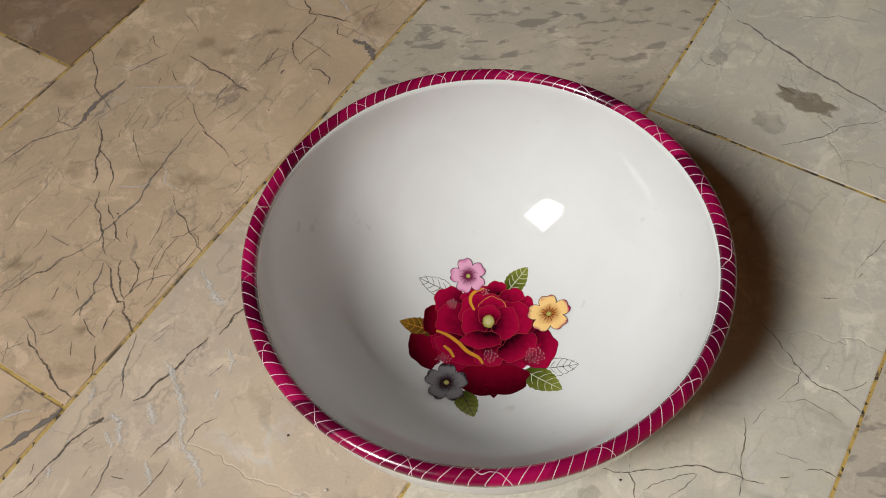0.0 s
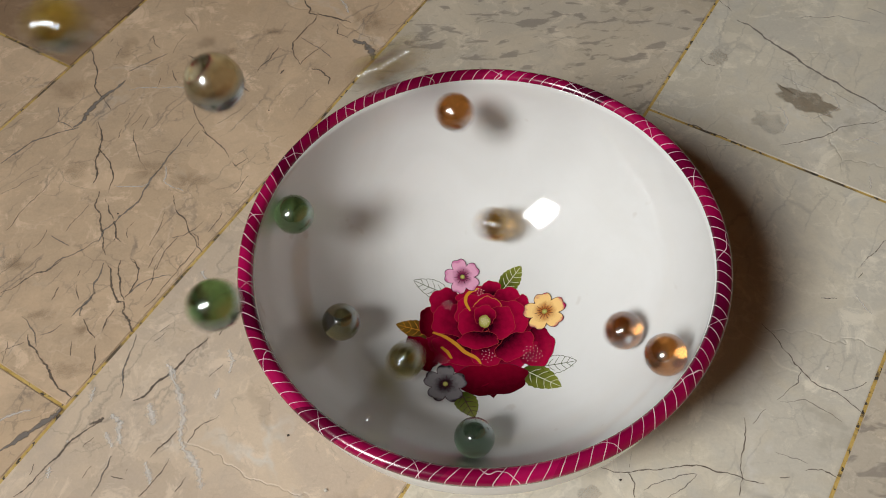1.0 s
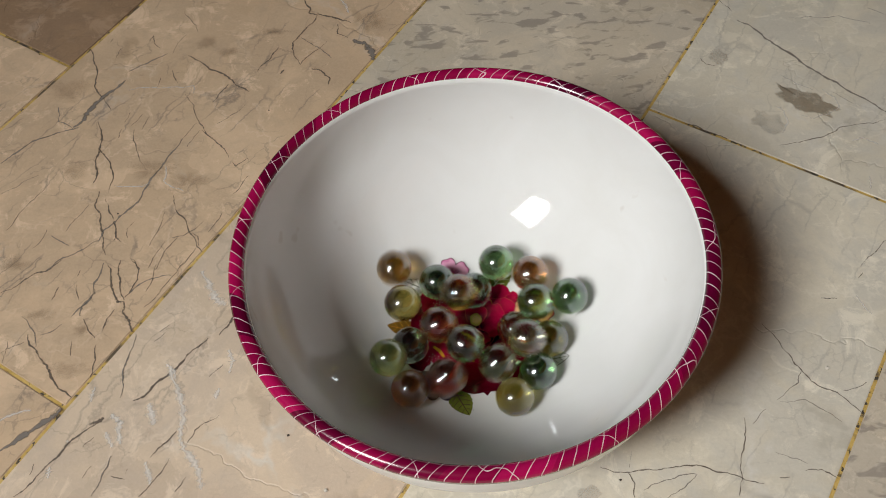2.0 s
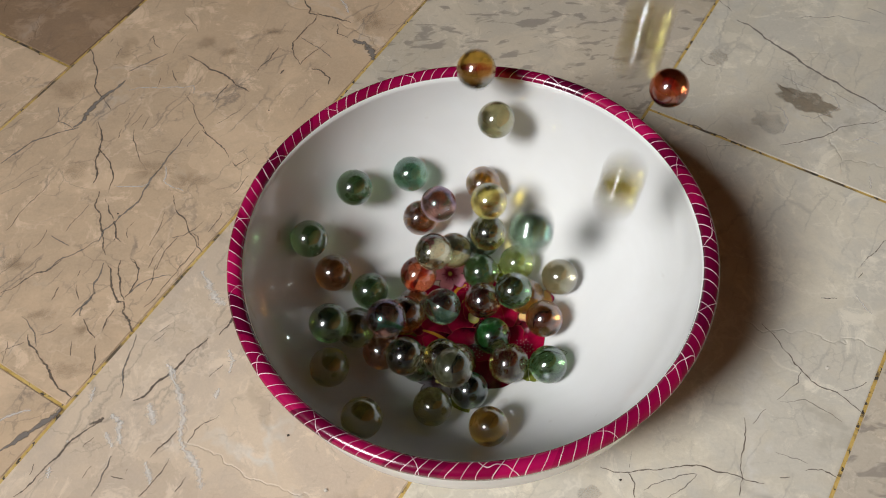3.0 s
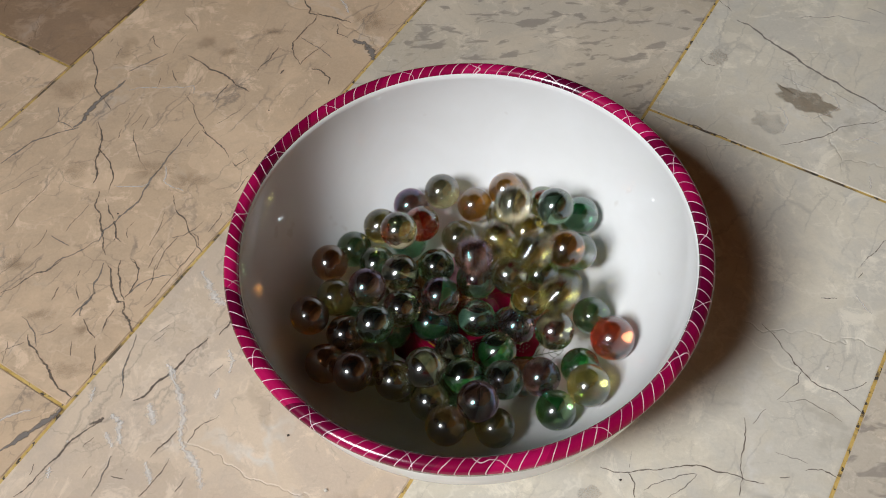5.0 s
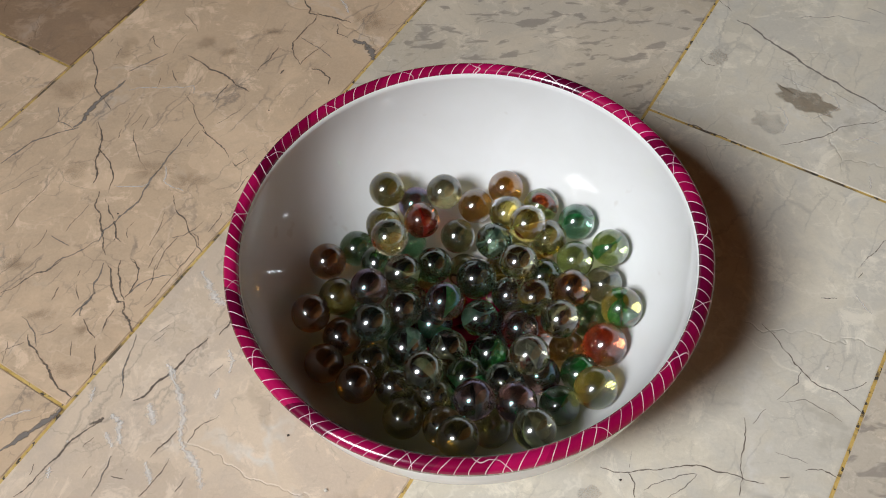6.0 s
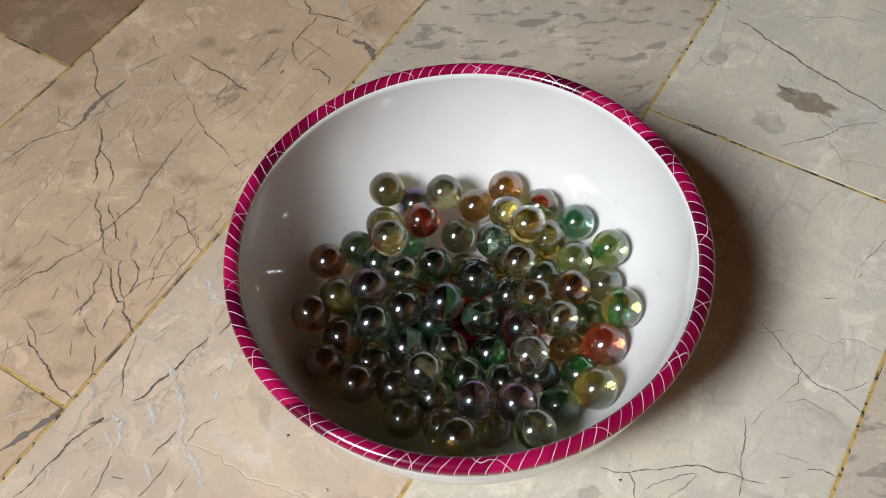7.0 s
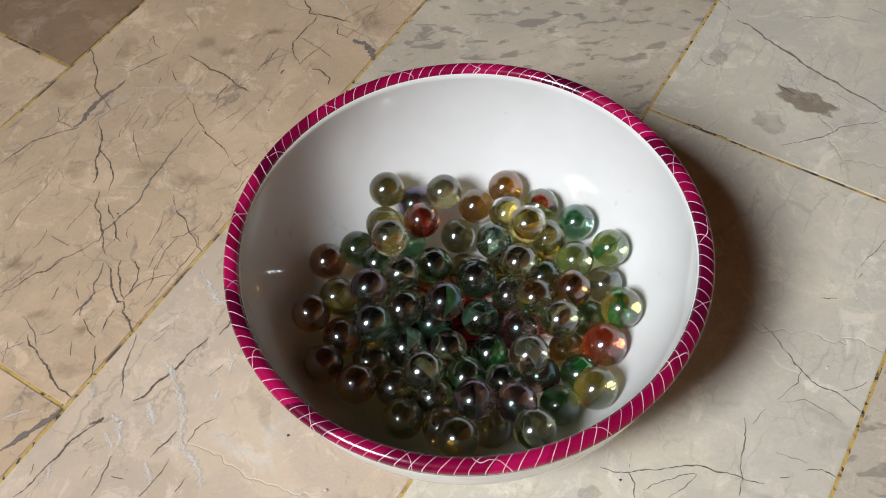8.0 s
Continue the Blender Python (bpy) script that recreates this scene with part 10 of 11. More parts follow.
    walk(marbles[61], [mm(0,107.0,104.0,634.0,145,-56,46), mm(3.2,107.0,104.0,634.0,145,-56,46), mm(3.3,93.9,79.8,533.1,-73,-70,-92), mm(3.4,67.7,31.3,331.3,-51,-20,-109), mm(3.5,63.7,28.3,161.3,-22,23,-108), mm(3.6,35.7,15.3,39.8,36,47,-72), mm(3.7,45.0,13.1,39.3,-45,48,-135), mm(3.8,49.0,11.5,34.2,-89,17,-161), mm(3.9,50.8,9.8,32.7,-108,7,-165), mm(4,51.8,9.5,32.2,-113,0,-165), mm(4.1,53.7,3.1,33.5,-161,-2,-164), mm(4.2,51.1,0.5,31.4,-177,25,-168), mm(4.3,49.3,-1.1,30.1,170,41,-175), mm(4.4,48.2,-1.7,29.6,165,50,-179), mm(4.5,47.9,-1.8,29.4,165,50,-179), mm(4.6,47.1,-2.5,29.0,155,56,174), mm(4.7,46.3,-3.1,28.6,144,61,164), mm(4.8,45.6,-3.7,28.3,131,64,153), mm(4.9,45.0,-4.2,28.0,118,66,141), mm(5,44.5,-4.6,27.7,105,66,130), mm(5.1,44.1,-5.0,27.5,95,66,120), mm(5.2,43.8,-5.3,27.3,87,65,113), mm(5.3,43.7,-4.8,26.9,92,69,117), mm(5.4,44.9,-3.9,27.5,125,68,148), mm(5.5,44.1,-7.3,27.4,83,52,111), mm(5.6,43.3,-6.1,26.8,78,63,107), mm(5.7,43.2,-5.8,27.0,78,63,107), mm(8,43.2,-5.8,27.0,78,63,107)])
    walk(marbles[62], [mm(0,124.0,104.0,634.0,158,-59,147), mm(3.1,124.0,104.0,634.0,158,-59,147), mm(3.2,85.6,76.9,410.5,107,-22,-176), mm(3.3,40.5,49.1,177.2,83,24,-176), mm(3.4,1.6,23.2,46.9,30,61,145), mm(3.5,-25.7,-14.4,21.1,-39,33,90), mm(3.6,-28.0,-11.1,22.7,-71,55,67), mm(3.7,-27.0,-4.6,28.6,145,71,-73), mm(3.8,-28.1,-2.0,29.9,149,48,-70), mm(3.9,-28.1,-1.6,29.9,149,48,-70), mm(4,-28.0,-1.1,30.0,146,45,-73), mm(4.1,-26.5,0.5,28.4,125,33,-86), mm(4.2,-25.6,0.9,26.7,111,27,-93), mm(4.3,-26.3,0.7,26.6,116,29,-90), mm(4.4,-26.6,0.4,26.4,119,32,-89), mm(4.5,-26.8,0.7,26.8,121,28,-88), mm(4.6,-26.0,-0.1,27.2,114,34,-91), mm(4.7,-25.3,-0.9,27.6,107,40,-96), mm(4.8,-24.6,-1.5,27.9,99,44,-101), mm(4.9,-24.1,-2.2,28.3,92,48,-106), mm(5,-23.7,-3.0,29.0,83,54,-113), mm(5.1,-23.3,-3.6,29.5,73,57,-121), mm(5.2,-23.0,-3.6,29.9,67,55,-126), mm(5.3,-22.8,-3.4,29.8,67,55,-126), mm(5.4,-22.3,-4.0,29.9,57,55,-134), mm(5.5,-22.0,-3.3,30.1,60,51,-132), mm(5.6,-22.2,-3.4,30.0,60,51,-132), mm(5.7,-22.4,-3.9,29.7,59,55,-133), mm(8,-22.4,-3.9,29.7,59,55,-133)])
    walk(marbles[63], [mm(0,141.0,104.0,634.0,-125,17,179), mm(3,141.0,104.0,634.0,-125,17,179), mm(3.1,103.8,86.1,463.6,-167,58,151), mm(3.2,49.6,59.1,217.7,99,50,69), mm(3.3,6.7,29.9,51.5,72,3,56), mm(3.4,25.2,-13.7,47.3,118,-23,47), mm(3.5,31.8,-54.5,43.7,176,-44,13), mm(3.6,28.8,-48.5,37.6,109,-34,58), mm(3.7,26.5,-43.8,32.8,68,-1,72), mm(3.8,25.0,-40.6,29.3,42,25,66), mm(3.9,23.9,-38.5,27.3,20,37,55), mm(4,23.5,-37.8,26.6,11,39,49), mm(4.1,23.4,-43.3,29.8,38,1,59), mm(4.2,22.0,-48.1,32.7,51,-39,55), mm(4.3,20.1,-50.1,33.6,45,-59,60), mm(4.4,19.2,-51.0,34.1,37,-68,66), mm(4.5,18.9,-51.2,34.3,33,-71,70), mm(4.6,20.2,-51.1,34.7,55,-65,50), mm(4.7,21.3,-51.1,35.2,67,-59,39), mm(4.8,21.8,-50.6,35.0,66,-54,40), mm(4.9,22.4,-49.7,34.5,63,-46,43), mm(5,23.1,-48.9,34.2,61,-38,43), mm(5.1,23.6,-48.2,33.9,61,-31,44), mm(5.2,24.1,-47.7,33.9,60,-26,44), mm(5.3,24.4,-47.3,33.8,60,-23,44), mm(5.4,24.6,-47.1,33.8,60,-23,44), mm(8,24.8,-47.0,33.9,60,-23,44)])
    walk(marbles[64], [mm(0,158.0,104.0,634.0,-127,14,124), mm(3.5,158.0,104.0,634.0,-127,14,124), mm(3.6,156.6,103.2,628.3,-170,12,113), mm(3.7,94.4,66.3,372.3,139,2,106), mm(3.8,42.5,27.1,148.1,89,-15,112), mm(3.9,5.3,28.7,49.9,43,9,115), mm(4,-25.3,65.6,38.5,21,58,101), mm(4.1,-23.0,65.8,37.6,50,53,125), mm(4.2,-20.5,65.1,36.2,66,35,137), mm(4.3,-20.1,63.8,34.9,59,22,133), mm(4.4,-19.4,63.5,34.4,62,16,134), mm(4.5,-19.1,63.5,34.2,62,16,134), mm(4.6,-18.0,62.2,35.4,62,2,134), mm(4.7,-17.1,61.1,36.5,61,-11,134), mm(4.8,-16.0,60.2,37.5,63,-23,134), mm(4.9,-15.2,59.4,38.3,63,-33,134), mm(5,-14.7,58.7,39.0,62,-41,134), mm(5.1,-14.3,58.2,39.5,60,-47,136), mm(5.2,-14.1,57.8,39.8,59,-51,137), mm(5.3,-13.8,57.7,39.9,59,-51,137), mm(5.4,-13.7,57.5,40.2,59,-51,137), mm(8,-13.8,57.5,40.1,59,-51,137)])
    walk(marbles[65], [mm(0,90.0,121.0,634.0,-84,0,-47), mm(3.5,90.0,121.0,634.0,-84,0,-47), mm(3.6,86.6,106.6,565.1,-38,26,-35), mm(3.7,73.8,53.2,309.1,21,32,-5), mm(3.8,50.9,11.7,100.0,67,4,10), mm(3.9,38.4,25.7,47.1,21,-22,18), mm(4,30.0,55.2,36.8,-32,-11,35), mm(4.1,31.2,54.5,36.9,-23,-7,33), mm(4.2,32.1,53.9,36.9,-16,-4,32), mm(4.3,32.8,53.5,37.0,-10,-2,32), mm(4.4,33.2,53.2,37.0,-7,0,32), mm(4.5,33.3,53.2,37.0,-7,0,32), mm(4.6,32.6,52.7,36.2,-8,-9,32), mm(4.7,31.9,52.3,35.5,-8,-16,32), mm(4.8,31.3,52.0,34.9,-8,-23,32), mm(4.9,30.8,51.7,34.3,-8,-28,32), mm(5,30.3,51.4,33.9,-8,-33,32), mm(5.1,30.0,51.2,33.5,-9,-37,32), mm(5.2,29.7,51.1,33.2,-9,-40,33), mm(8,29.4,50.9,32.9,-9,-40,33)])
    walk(marbles[66], [mm(0,107.0,121.0,634.0,-48,-43,100), mm(3.6,107.0,121.0,634.0,-48,-43,100), mm(3.7,88.1,83.4,441.5,-134,-62,174), mm(3.8,61.7,35.5,200.8,174,-24,-147), mm(3.9,35.3,2.6,55.6,158,25,-148), mm(4,9.7,-1.0,48.0,-151,66,-107), mm(4.1,7.2,-1.4,47.3,-102,67,-62), mm(4.2,6.2,-0.3,46.4,-97,55,-57), mm(4.3,5.3,0.1,45.7,-90,48,-52), mm(4.4,4.2,-0.7,45.4,-75,46,-41), mm(4.5,4.3,0.0,45.5,-81,43,-45), mm(4.6,7.2,-0.4,45.5,-105,58,-64), mm(4.7,8.4,-2.7,46.0,-107,77,-66), mm(4.8,11.4,-5.8,45.4,105,70,148), mm(4.9,15.3,-3.6,44.3,148,45,-175), mm(5,17.8,-3.7,43.4,145,26,-177), mm(5.1,19.2,-4.5,42.1,137,13,-179), mm(5.2,20.9,-1.7,40.5,159,-1,-177), mm(5.3,20.1,-1.6,41.8,161,10,-177), mm(5.4,16.7,-6.6,42.6,121,32,168), mm(5.5,19.3,-1.8,41.8,160,15,-176), mm(5.6,20.3,-1.7,41.8,160,8,-175), mm(8,20.3,-1.6,41.8,160,8,-175)])
    walk(marbles[67], [mm(0,124.0,121.0,634.0,-155,9,-114), mm(3.5,124.0,121.0,634.0,-155,9,-114), mm(3.6,123.4,120.4,630.3,-142,34,-109), mm(3.7,78.8,80.1,374.3,-71,67,-50), mm(3.8,24.7,48.1,149.7,-6,31,3), mm(3.9,-14.1,10.4,51.6,25,-10,10), mm(4,-28.5,-42.6,43.1,77,-26,-8), mm(4.1,-24.1,-41.1,42.4,63,5,-5), mm(4.2,-20.5,-40.1,41.4,52,30,-9), mm(4.3,-18.2,-39.4,40.4,41,46,-16), mm(4.4,-16.8,-38.9,40.0,30,55,-24), mm(4.5,-16.3,-38.8,39.9,25,58,-28), mm(4.6,-15.2,-37.4,39.6,0,58,-49), mm(4.7,-14.7,-36.2,39.1,-14,53,-61), mm(4.8,-13.7,-35.1,38.5,-30,48,-73), mm(4.9,-12.7,-34.2,37.9,-44,43,-83), mm(5,-12.1,-33.5,37.4,-51,37,-88), mm(5.1,-11.5,-33.1,36.9,-56,34,-91), mm(5.2,-11.3,-32.5,36.1,-59,27,-92), mm(5.3,-9.1,-31.3,34.0,-80,13,-100), mm(5.4,-10.9,-33.0,37.1,-59,35,-91), mm(5.5,-10.5,-32.2,36.6,-63,28,-93), mm(5.6,-10.6,-32.5,36.2,-62,32,-92), mm(8,-10.8,-32.5,36.1,-62,32,-92)])
    walk(marbles[68], [mm(0,141.0,121.0,634.0,102,-53,172), mm(3.7,141.0,121.0,634.0,102,-53,172), mm(3.8,108.4,87.7,533.5,61,-13,-164), mm(3.9,43.3,21.1,332.4,34,32,-169), mm(4,39.3,18.1,162.4,-31,68,136), mm(4.1,16.2,11.8,45.4,-133,47,43), mm(4.2,29.5,18.7,43.1,-13,76,158), mm(4.3,34.3,25.4,43.7,53,34,-142), mm(4.4,36.6,29.8,44.3,67,1,-138), mm(4.5,37.6,31.1,44.6,70,-11,-138), mm(4.6,38.1,28.6,44.4,54,-1,-136), mm(4.7,38.8,26.0,43.7,37,8,-137), mm(4.8,39.7,23.8,42.4,17,14,-141), mm(4.9,40.9,22.1,40.2,-5,14,-146), mm(5,41.9,21.6,37.8,-22,4,-149), mm(5.1,41.1,20.1,38.2,-28,15,-150), mm(5.2,41.9,20.0,36.4,-36,4,-152), mm(5.3,41.4,18.7,36.6,-43,11,-153), mm(5.4,42.2,17.7,35.3,-57,9,-155), mm(5.5,39.5,22.4,36.4,-17,9,-148), mm(5.6,39.7,19.4,37.0,-37,19,-153), mm(5.7,40.1,18.5,36.5,-45,19,-156), mm(8,40.1,18.5,36.5,-45,19,-156)])
    walk(marbles[69], [mm(0,158.0,121.0,634.0,-149,-19,13), mm(4.1,158.0,121.0,634.0,-149,-19,13), mm(4.2,101.2,73.3,395.4,-105,-60,-18), mm(4.3,44.4,27.0,165.7,-10,-49,-101), mm(4.4,16.0,21.6,47.4,39,-16,-130), mm(4.5,15.0,58.2,32.2,89,-47,-158), mm(4.6,14.9,58.8,32.7,98,-48,-164), mm(4.7,14.8,59.4,33.1,105,-49,-170), mm(4.8,14.8,59.9,33.5,112,-49,-175), mm(4.9,14.7,60.3,33.8,118,-48,-180), mm(5,14.6,60.7,34.1,123,-48,177), mm(5.1,14.6,61.0,34.3,123,-48,177), mm(5.2,14.7,62.2,35.2,139,-47,165), mm(5.3,14.5,61.4,34.6,128,-47,173), mm(8,14.5,61.5,34.7,128,-47,173)])
    walk(marbles[70], [mm(0,90.0,138.0,634.0,-96,37,-44), mm(4.1,90.0,138.0,634.0,-96,37,-44), mm(4.2,71.9,67.5,379.7,-28,43,3), mm(4.3,47.7,8.0,153.8,18,10,26), mm(4.4,38.1,4.9,51.3,10,-41,28), mm(4.5,48.9,45.4,44.1,-25,0,41), mm(4.6,47.9,44.3,42.4,-23,-15,41), mm(4.7,47.1,43.3,41.0,-20,-29,40), mm(4.8,46.4,42.5,39.7,-17,-41,39), mm(4.9,45.7,41.7,38.5,-14,-52,36), mm(5,45.5,41.2,37.6,-7,-58,31), mm(5.1,45.1,40.7,36.8,-1,-65,25), mm(5.2,44.8,40.3,36.3,7,-69,18), mm(5.3,44.1,39.7,35.5,21,-77,5), mm(5.4,43.9,39.5,35.1,34,-79,-8), mm(8,43.7,39.3,34.9,34,-79,-8)])
    walk(marbles[71], [mm(0,107.0,138.0,634.0,6,-52,20), mm(4,107.0,138.0,634.0,6,-52,20), mm(4.1,92.4,96.2,470.8,96,-52,-57), mm(4.2,66.4,33.7,223.2,137,-13,-81), mm(4.3,22.8,-0.9,53.4,-178,14,-81), mm(4.4,-10.9,21.5,44.0,-140,-21,-84), mm(4.5,-46.2,44.1,30.5,-83,-43,-116), mm(4.6,-45.4,44.3,31.5,-93,-49,-109), mm(4.7,-44.7,44.7,32.4,-104,-55,-101), mm(4.8,-44.0,45.0,33.2,-117,-59,-90), mm(4.9,-43.4,45.1,33.8,-129,-60,-80), mm(5,-43.0,45.2,34.4,-139,-59,-71), mm(5.1,-42.6,45.3,34.8,-146,-58,-65), mm(5.2,-42.3,45.3,35.1,-152,-57,-60), mm(5.3,-42.2,45.5,35.6,-159,-59,-54), mm(5.4,-42.0,45.4,35.5,-159,-59,-54), mm(5.5,-41.9,45.1,35.4,-159,-59,-54), mm(8,-41.8,45.4,35.6,-159,-59,-54)])
    walk(marbles[72], [mm(0,124.0,138.0,634.0,-38,46,-87), mm(4,124.0,138.0,634.0,-38,46,-87), mm(4.1,104.6,112.6,520.9,51,60,-10), mm(4.2,60.6,58.0,262.3,98,20,23), mm(4.3,22.9,22.5,67.0,116,-28,22), mm(4.4,-15.7,10.1,54.2,99,-79,37), mm(4.5,-50.4,3.7,51.4,-49,-48,-177), mm(4.6,-49.9,4.2,50.4,-40,-54,176), mm(4.7,-49.5,4.6,49.5,-29,-59,167), mm(4.8,-49.1,5.0,48.7,-16,-62,156), mm(4.9,-48.7,5.3,48.1,-4,-63,145), mm(5,-48.5,5.6,47.5,8,-64,135), mm(5.1,-48.2,5.9,47.0,17,-63,126), mm(5.2,-48.0,6.0,46.6,25,-63,119), mm(5.3,-47.9,6.2,46.3,25,-63,119), mm(8,-47.7,6.3,46.0,25,-63,119)])
    walk(marbles[73], [mm(0,141.0,138.0,634.0,-48,-34,7), mm(4,141.0,138.0,634.0,-48,-34,7), mm(4.1,116.1,113.3,528.8,22,-60,-48), mm(4.2,53.3,52.8,275.6,89,-32,-100), mm(4.3,9.7,-1.2,74.3,112,15,-103), mm(4.4,33.4,-10.3,53.0,59,15,-118), mm(4.5,63.2,-16.1,50.5,10,-3,-124), mm(4.6,59.6,-17.3,46.8,35,26,-118), mm(4.7,56.5,-18.3,43.5,69,46,-98), mm(4.8,53.8,-19.1,40.6,112,51,-65), mm(4.9,51.6,-19.9,38.2,146,43,-40), mm(5,49.7,-20.4,36.3,165,30,-29), mm(5.1,48.4,-20.9,34.8,176,20,-24), mm(5.2,47.4,-21.2,33.8,-177,12,-22), mm(5.3,46.9,-21.4,33.2,-174,8,-21), mm(5.4,46.8,-21.4,33.1,-174,8,-21), mm(5.5,47.1,-21.7,33.4,-172,11,-21), mm(5.6,46.8,-21.4,33.1,-173,8,-21), mm(8,46.8,-21.4,33.1,-173,8,-21)])
    walk(marbles[74], [mm(0,158.0,138.0,634.0,135,52,-70), mm(4.1,158.0,138.0,634.0,135,52,-70), mm(4.2,87.6,74.0,380.4,-147,42,-9), mm(4.3,26.5,15.5,154.4,-108,4,8), mm(4.4,-25.4,-10.0,50.7,-88,-45,0), mm(4.5,-74.5,-7.8,43.7,112,-84,159), mm(4.6,-74.0,-6.9,43.9,166,-80,105), mm(4.7,-73.6,-6.0,44.1,-176,-75,88), mm(4.8,-73.2,-5.3,44.2,-169,-69,81), mm(4.9,-72.9,-4.6,44.4,-165,-64,77), mm(5,-72.6,-4.1,44.5,-163,-60,75), mm(5.1,-72.4,-3.7,44.6,-161,-56,74), mm(5.2,-72.2,-3.4,44.7,-161,-56,74), mm(8,-72.0,-3.1,44.7,-161,-56,74)])
    walk(marbles[75], [mm(0,90.0,70.0,651.0,-117,-29,-117), mm(4.1,90.0,70.0,651.0,-117,-29,-117), mm(4.2,80.1,60.9,443.3,-100,20,-118), mm(4.3,58.5,43.6,196.0,-57,63,-88), mm(4.4,6.8,11.3,55.5,38,47,-3), mm(4.5,-59.5,-19.9,51.1,60,-1,6), mm(4.6,-57.7,-21.6,51.9,74,11,7), mm(4.7,-56.1,-25.2,52.3,103,18,15), mm(4.8,-54.2,-27.9,50.1,132,25,26), mm(4.9,-54.3,-30.4,48.4,151,14,32), mm(5,-54.8,-32.3,47.3,163,2,34), mm(5.1,-54.9,-33.5,46.1,172,-6,33), mm(5.2,-54.7,-34.3,45.1,-180,-9,32), mm(5.3,-54.4,-35.0,44.5,-173,-10,31), mm(5.4,-54.6,-35.4,44.3,-170,-13,31), mm(5.5,-54.1,-35.7,44.0,-166,-11,30), mm(8,-53.8,-35.8,43.8,-166,-11,30)])
    walk(marbles[76], [mm(0,107.0,70.0,651.0,154,-35,-89), mm(4,107.0,70.0,651.0,154,-35,-89), mm(4.1,94.5,62.9,532.6,-163,-2,-104), mm(4.2,68.3,44.2,265.0,-125,35,-93), mm(4.3,13.7,9.9,63.5,-56,46,-45), mm(4.4,-11.9,-4.9,58.0,-4,18,-14), mm(4.5,-41.6,-22.1,59.5,32,-20,-15), mm(4.6,-42.7,-19.2,56.7,2,-34,-1), mm(4.7,-42.7,-16.5,53.8,-31,-31,17), mm(4.8,-44.7,-15.1,51.2,-59,-43,34), mm(4.9,-45.4,-13.4,49.2,-83,-37,50), mm(5,-46.0,-12.0,47.6,-100,-29,59), mm(5.1,-46.5,-11.0,46.3,-110,-21,64), mm(5.2,-47.0,-10.3,45.5,-118,-18,66), mm(5.3,-47.3,-9.8,45.2,-122,-15,67), mm(5.4,-47.3,-9.6,45.0,-122,-15,67), mm(8,-47.1,-9.6,44.7,-122,-15,67)])
    walk(marbles[77], [mm(0,124.0,70.0,651.0,56,-22,-97), mm(4,124.0,70.0,651.0,56,-22,-97), mm(4.1,96.2,58.8,500.1,100,7,-104), mm(4.2,46.7,37.1,237.5,148,33,-86), mm(4.3,-3.3,-9.6,55.1,-145,49,-39), mm(4.4,-12.8,-20.2,52.9,-85,26,1), mm(4.5,-23.5,-29.7,50.8,-53,-15,4), mm(4.6,-24.3,-31.2,51.2,-42,-21,1), mm(4.7,-25.0,-32.4,51.4,-32,-26,-3), mm(4.8,-25.5,-33.5,51.7,-22,-29,-8), mm(4.9,-26.0,-34.5,51.9,-14,-32,-12), mm(5,-26.5,-35.3,52.0,-6,-33,-16), mm(5.1,-26.8,-35.9,52.2,0,-34,-19), mm(5.2,-27.0,-36.4,52.3,4,-35,-22), mm(5.3,-29.5,-36.5,53.4,17,-52,-31), mm(5.4,-28.5,-33.1,55.9,-31,-49,8), mm(5.5,-27.2,-36.5,52.6,10,-32,-20), mm(5.6,-27.3,-36.8,52.4,10,-32,-20), mm(8,-27.3,-36.8,52.4,10,-32,-20)])
    walk(marbles[78], [mm(0,141.0,70.0,651.0,-93,-4,117), mm(4.2,141.0,70.0,651.0,-93,-4,117), mm(4.3,106.2,52.1,543.7,-145,-3,120), mm(4.4,36.7,16.4,329.2,163,1,121), mm(4.5,32.7,13.4,159.2,112,-4,123), mm(4.6,19.9,6.2,36.7,61,0,125), mm(4.7,19.9,5.5,38.4,54,-12,125), mm(4.8,15.5,9.6,44.2,42,39,122), mm(4.9,12.4,12.1,44.0,22,65,106), mm(5,10.9,10.5,41.1,-11,45,78), mm(5.1,15.0,10.3,46.3,51,35,120), mm(5.2,14.9,14.0,47.0,73,56,137), mm(5.3,11.1,14.2,48.3,15,70,84), mm(5.4,12.4,14.6,48.8,45,71,112), mm(5.5,14.8,12.9,47.1,65,48,130), mm(8,14.9,12.8,46.8,65,48,130)])
    walk(marbles[79], [mm(0,158.0,70.0,651.0,81,-39,-142), mm(4.2,158.0,70.0,651.0,81,-39,-142), mm(4.3,115.1,58.9,527.2,100,10,-147), mm(4.4,29.3,36.8,279.5,127,57,-131), mm(4.5,25.3,33.8,109.5,-83,70,17), mm(4.6,13.7,20.6,39.9,-57,21,38), mm(4.7,16.1,21.0,37.4,-40,42,46), mm(4.8,22.1,20.1,34.1,33,50,102), mm(4.9,24.0,16.0,33.7,40,18,106), mm(5,24.7,14.1,33.9,40,4,107), mm(5.1,24.9,12.3,33.9,38,-9,107), mm(5.2,23.4,12.5,33.2,27,-4,108), mm(5.3,22.7,9.5,30.7,11,-28,113), mm(5.4,26.6,14.1,36.0,55,1,101), mm(5.5,26.5,12.2,35.8,52,-12,102), mm(5.6,25.6,11.9,35.2,44,-13,103), mm(8,25.7,11.8,35.1,44,-13,103)])
